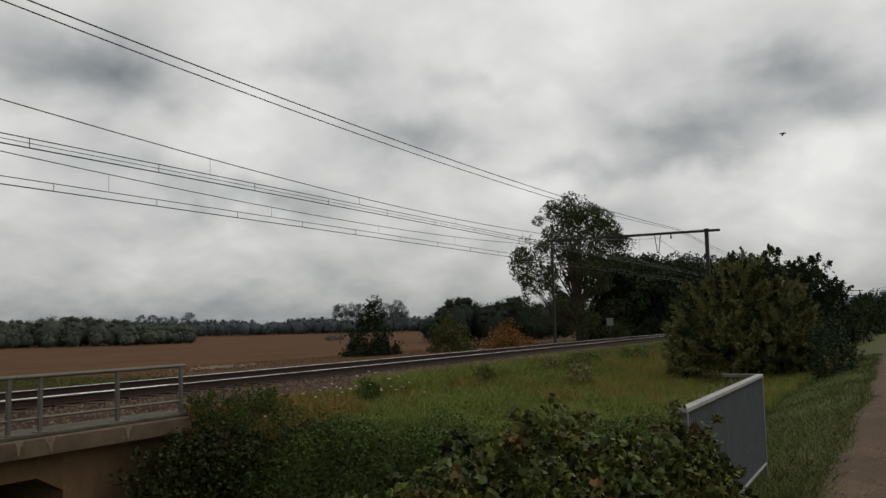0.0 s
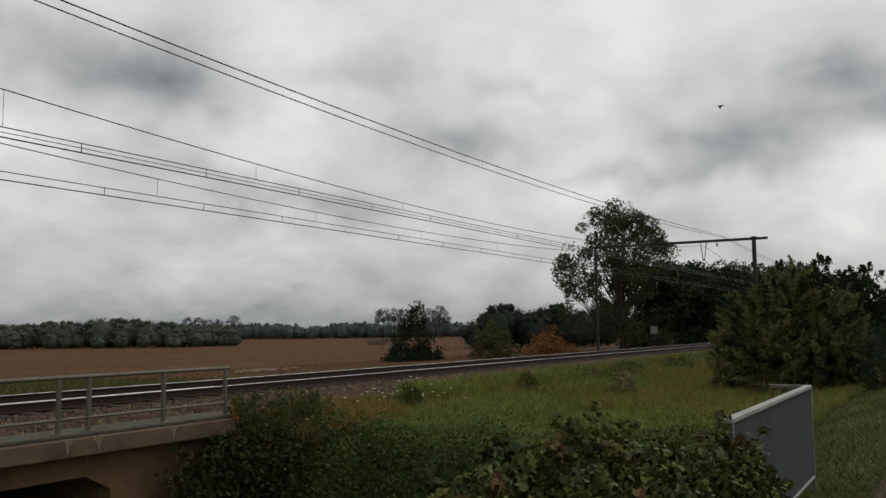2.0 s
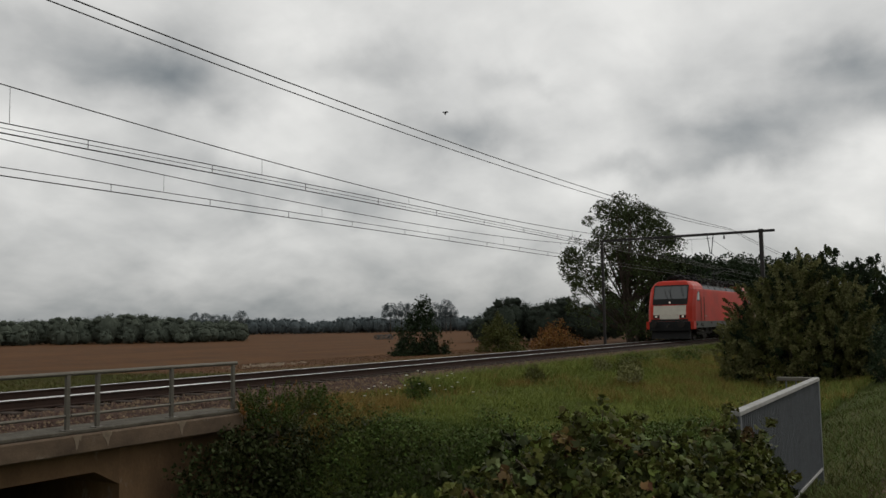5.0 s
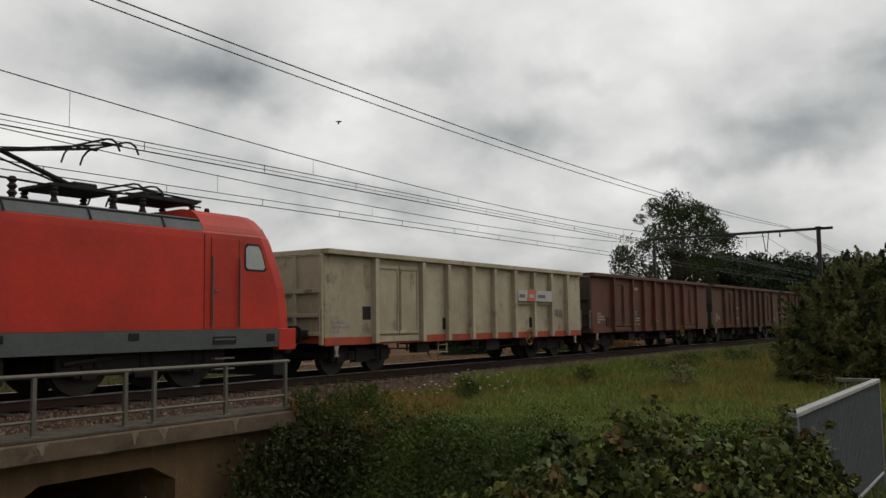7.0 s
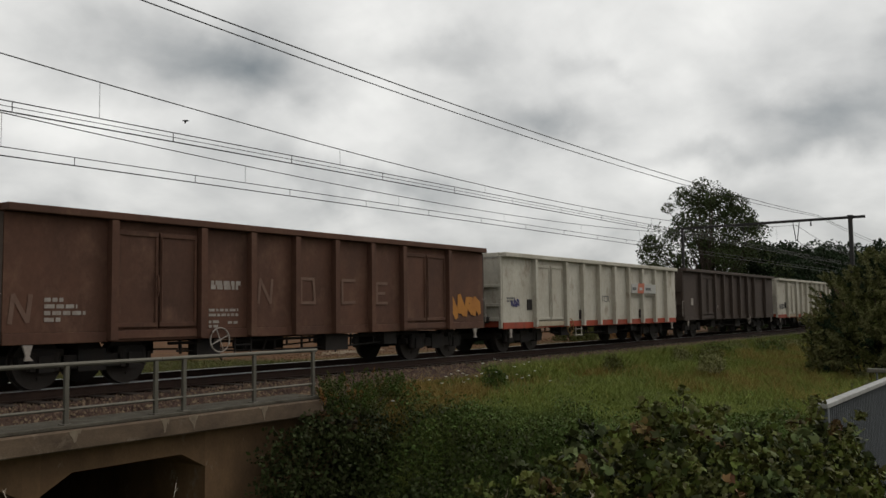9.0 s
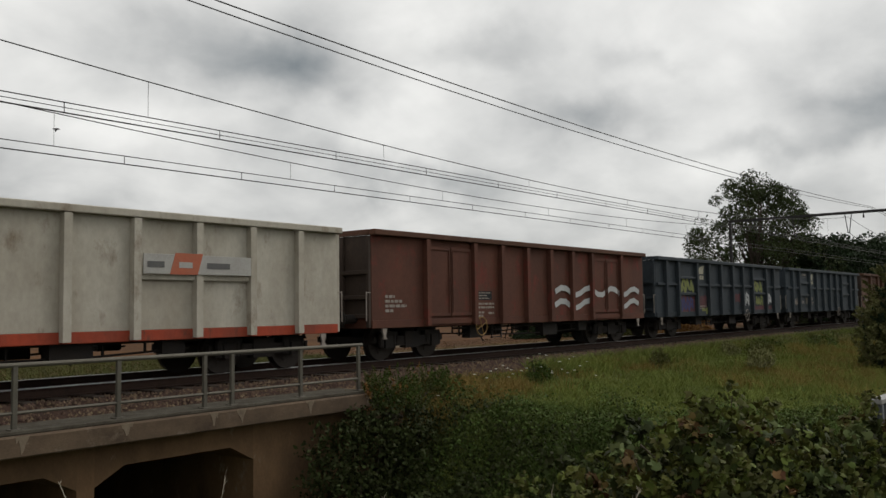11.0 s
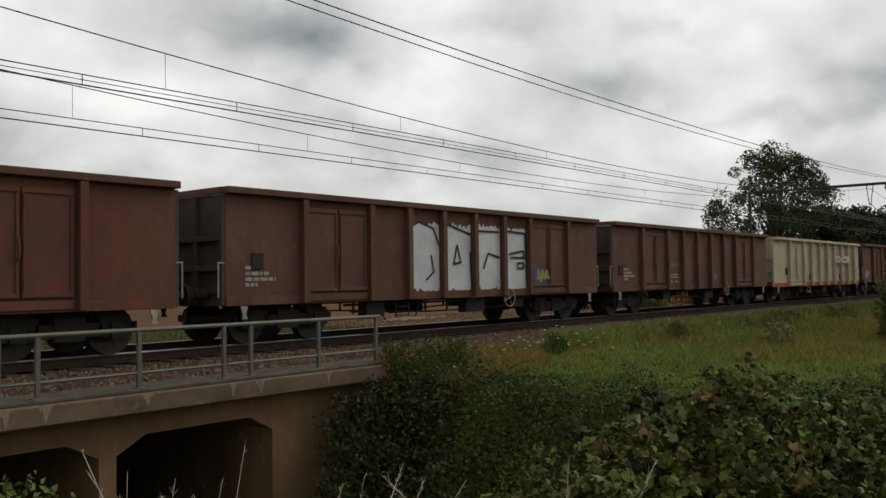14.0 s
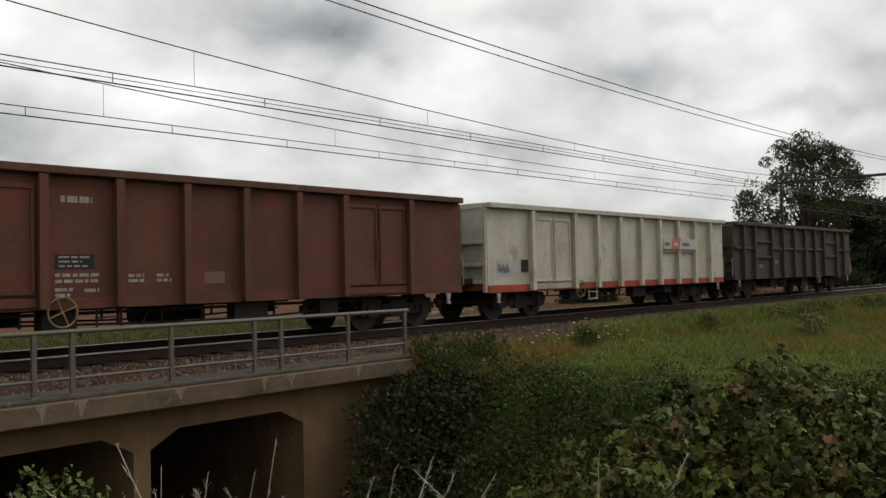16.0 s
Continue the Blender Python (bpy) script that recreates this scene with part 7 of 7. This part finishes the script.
add(DEEP, "deep blue open freight wagon covered with graffiti", company_mark, tag_word(2.62, 1.82, "graffiti_yellow", 1.15, 11, 0.07, 4), fill(2.6, 4.25, 0.98, 1.62, "graffiti_red", 3), fill(4.5, 5.5, 1.15, 1.65, "graffiti_red", 4), tag_word(2.7, 1.1, "graffiti_blue", 1.0, 13, 0.06, 4), tag_word(9.8, 1.25, "graffiti_white", 1.3, 14, 0.06, 2), tag_word(11.1, 1.88, "graffiti_yellow", 1.0, 15, 0.06, 4), tag_word(11.6, 1.25, "graffiti_yellow", 0.9, 16, 0.05, 3), fill(11.05, 12.7, 0.92, 1.2, "graffiti_red", 6), tag_word(12.95, 1.3, "graffiti_white", 1.25, 17, 0.06, 2), fill(12.95, 13.85, 0.95, 1.2, "graffiti_red", 8), fill(8.45, 9.5, 1.4, 1.75, "graffiti_red", 9), bars(4.6, 1.25, [0.8, 0.6], seed=31), tag_word(5.0, 0.92, "graffiti_yellow", 0.5, 19, 0.05, 4))
add(BLUE, "slate-blue open freight wagon with a white company mark", company_mark, bars(3.3, 2.88, [0.7], h=0.09), bars(3.3, 2.72, [0.7], "grey_letter", h=0.05), bars(2.65, 1.4, [0.3], seed=33), bars(3.1, 1.42, [0.4, 0.4], seed=34), bars(4.85, 1.6, [0.3, 0.3], seed=35), bars(4.55, 1.35, [0.7, 0.55], seed=36), card_box(3.75, 1.25, "steel"), tag_word(1.75, 1.25, "white_mark", 0.6, 21, 0.04, 3), fill(2.6, 3.9, 0.95, 1.55, "blue_deep", 5), fill(0.75, 2.3, 0.95, 1.6, "blue_deep", 6), fill(13.0, 13.9, 1.1, 1.9, "blue_deep", 7), bars(7.3, 1.5, [0.45, 0.45, 0.45], "grey_letter", seed=38))
add(BROWN, "brown open freight wagon with small white lettering", number_block(61, 1.3, 1.66), data_panel(62, dark=False), bars(4.85, 1.9, [0.75], h=0.10), card_box(0.8, 1.35, "under"), bars(8.8, 1.45, [0.3], h=0.1), mark("data_plate", 9.4, 9.75, 1.25, 1.45, "white_mark"))
add(RED, "red-brown open freight wagon with white graffiti letters", number_block(71, 1.35, 1.75), data_panel(72), bars(4.95, 2.72, [0.55], h=0.11), card_box(1.0, 1.1, "white_mark"), strokes(2.95, 1.12, [[(0, 0.5), (0.42, 0.0)], [(0.12, 0.5), (0.52, 0.02)]], "graffiti_yellow", 0.022, "thin yellow diagonal lines"), strokes(11.55, 1.12, [[(0, 0.5), (0.42, 0.0)], [(0.12, 0.5), (0.52, 0.02)]], "graffiti_yellow", 0.022, "thin yellow diagonal lines"),
    strokes(7.35, 1.2, [[(0, 0.65), (0.35, 0.12), (0.55, 0.75)], [(1.55, 0.55), (2.15, 0.72), (1.65, 0.25), (2.2, 0.0)], [(2.85, 0.7), (2.95, 0.15), (3.45, 0.3), (3.5, 0.8)]], "graffiti_white", 0.13, "white sprayed letters"), strokes(6.15, 1.35, [[(0, 0.1), (0.3, 0), (0.3, 0.4)], [(0.6, 0.4), (0.6, 0.1), (0.95, 0.1), (0.95, 0.4)]], "chalk", 0.04, "faint chalky scrawl"))
add(BROWN, "brown open freight wagon with a large silver graffiti", number_block(81), card_box(1.2, 1.55, "under"),
    *[fill(a, b, 1.02, 2.72, "graffiti_white", 20 + i, 0.10) for i, (a, b) in enumerate(((6.05, 7.18), (7.38, 8.50), (8.70, 9.83), (10.03, 11.12)))],
    strokes(6.05, 1.0, [[(0.05, 0.1), (0.0, 1.6), (0.35, 1.75), (0.9, 1.6), (1.1, 1.2)], [(0.6, 0.3), (0.9, 0.5), (0.8, 0.9)], [(1.4, 1.75), (2.4, 1.5)], [(1.7, 0.7), (1.85, 1.2), (2.0, 0.75), (1.7, 0.7)], [(2.45, 0.1), (2.4, 1.0)], [(2.7, 1.6), (3.7, 1.6)], [(3.0, 0.6), (3.2, 1.0), (3.7, 0.9)], [(4.0, 1.65), (5.0, 1.6), (5.05, 0.1)], [(4.25, 0.9), (4.95, 0.9), (4.9, 1.1), (4.2, 1.0)], [(4.6, 0.6), (4.9, 0.6), (4.9, 0.75), (4.6, 0.75), (4.6, 0.6)]], "graffiti_black", 0.028, "black outline of the silver graffiti", 0.012), tag_word(11.65, 1.25, "graffiti_yellow", 0.62, 27, 0.05, 3, 0.046), fill(11.5, 12.15, 1.16, 1.62, "graffiti_blue", 25, 0.08, 0.04))
add(BROWN, "plain brown open freight wagon", number_block(91, 1.3), data_panel(92, dark=False), bars(4.9, 1.85, [0.8, 0.7], "chalk", h=0.09), card_box(0.95, 1.4, "under"), mark("data_plate", 8.9, 9.4, 1.2, 1.42, "chalk"))
add(CREAM, "cream open freight wagon with dirt below the rim", operator_board(15), card_box(2.05, 1.35), card_box(5.75, 1.05), card_box(11.1, 1.05), strokes(12.95, 1.3, [[(0.1, 1.2), (0.0, 0.7), (0.3, 0.2), (0.6, 0.7), (0.55, 1.25), (0.3, 1.4), (0.1, 1.2)], [(0.2, 0.9), (0.45, 0.95)], [(0.15, 0.6), (0.5, 0.55)]], "grey_letter", 0.03, "grey sprayed doodle"), bars(12.8, 1.25, [0.6], "grey_letter"))
add(RED, "red-brown open freight wagon with white data panels", number_block(101, 1.2), data_panel(102), bars(4.95, 2.72, [0.55], h=0.11), card_box(1.0, 1.1, "white_mark"), bars(6.15, 1.4, [0.3, 0.3], seed=41), bars(6.7, 1.4, [0.3, 0.3], seed=42), mark("data_plate", 7.7, 8.15, 1.2, 1.42, "chalk"))
add(WHITE, "off-white open freight wagon behind a red-brown one", operator_board(17), fill(0.95, 1.95, 1.2, 1.62, "faded_tag", 31), tag_word(1.0, 1.3, "grey_letter", 0.5, 61, 0.02, 3), card_box(2.05, 1.3))
add(dict(BLUE, paint="dark_brown", sill="dark_brown", coping="dark_brown"), "dark grey-brown open freight wagon with stiffened walls", bars(4.85, 1.6, [0.3, 0.3], seed=55), bars(3.1, 1.42, [0.4, 0.4], seed=56))
LOCOMOTIVE = locomotive()


def bird():
    b = thing("bird", "small dark bird flying high above the line", "bird")
    bm = tube(bmesh.new(), [(-0.20, 0, 0), (-0.12, 0, 0.01), (0, 0, 0), (0.14, 0, 0), (0.22, 0, 0)], [0.01, 0.045, 0.06, 0.03, 0.035], 8)
    part("body", bm, "feather", b)
    wings = []
    for s in (-1, 1):
        bm = bmesh.new()
        top = [bm.verts.new(p) for p in ((-0.08, 0.03 * s, 0.02), (-0.03, 0.28 * s, 0.10), (0.05, 0.48 * s, 0.06), (0.10, 0.26 * s, 0.07), (0.08, 0.03 * s, 0.02))]
        low = [bm.verts.new(v.co + Vector((0, 0, -0.012))) for v in top]
        bm.faces.new(top)
        bm.faces.new(low[::-1])
        for i in range(5):
            bm.faces.new((top[i], low[i], low[(i + 1) % 5], top[(i + 1) % 5]))
        wings.append(part("wing", bm, "feather", b))
    return b, wings


BIRD, WINGS = bird()


def motions():
    """The train runs past at a steady speed; the wheels turn with it."""
    # distance by which the train runs behind its mean speed, by time
    lag_t = [0, 4.2, 6.3, 7, 7.5, 8, 8.5, 9, 9.5, 12, 12.5, 13, 13.5, 14, 14.5, 15, 15.5, 16]
    lag_d = [3.0, 3.0, -0.15, 0.15, 0.35, 0.48, -0.17, -0.08, 0.15, 0.57, 0.85, 0.80, 0.24, 0.48, 0.80, 1.05, 1.10, 0.61]

    def start(k, t):
        return FRONT_AT_9 + PITCH * k - SPEED * (t - 9) + float(np.interp(t, lag_t, lag_d))

    times = [0, 0.1, 2, 3.5, 4.2, 5.3, 6.3, 6.6, 7, 7.5, 8, 8.5, 9, 9.5, 10.3, 11.2, 12, 12.5, 13, 13.5, 14, 14.5, 15, 15.5, 15.9, 16]
    for k, w in enumerate(TRAIN):
        walk(w, [(t, pose(start(k, t), NEAR, 0)) for t in times])
    walk(LOCOMOTIVE, [(t, pose(start(0, t) - LOCO - 0.33, NEAR, 0)) for t in times])
    # the bird crosses the sky; its wings beat
    flight = [(0, 5.7, 11.0), (1.5, 9.3, 12.7), (2.5, 15.3, 14.1), (3.5, 21.2, 13.8), (4.2, 25.4, 13.9), (6.3, 37.0, 13.2), (7, 40.4, 13.1), (9, 51.8, 12.2), (12, 67.0, 10.5), (14, 77.0, 9.5), (16, 87.0, 8.5)]
    walk(BIRD, [(t, pose(60 * math.cos(radians(a)) * math.cos(radians(e)), 60 * math.sin(radians(a)) * math.cos(radians(e)), EYE[2] + 60 * math.sin(radians(e)), 0, 0, a + 90)) for t, a, e in flight])
    for s, wing in zip((-1, 1), WINGS):
        walk(wing, [(16 * i / 96, pose(0, 0, 0, s * (25 if i % 2 else -20))) for i in range(97)])
    # wheels roll backwards as the train runs towards -x: one turning action for each wheel size and axle place
    done = {}
    for ob in WHEELSETS:
        x, r = round(ob.location.x, 3), round(ob.location.z, 3)
        if (x, r) not in done:
            step = 1.3 * r / SPEED
            n = int(16 / step)
            walk(ob, [(16 * i / n, pose(x, 0, r) @ Matrix.Rotation(-SPEED * 16 * i / n / r, 4, "Y")) for i in range(n + 1)])
            done[x, r] = ob.animation_data.action, ob.animation_data.action_slot
        else:
            ob.rotation_mode = "QUATERNION"
            ob.animation_data_create()
            ob.animation_data.action, ob.animation_data.action_slot = done[x, r]


motions()
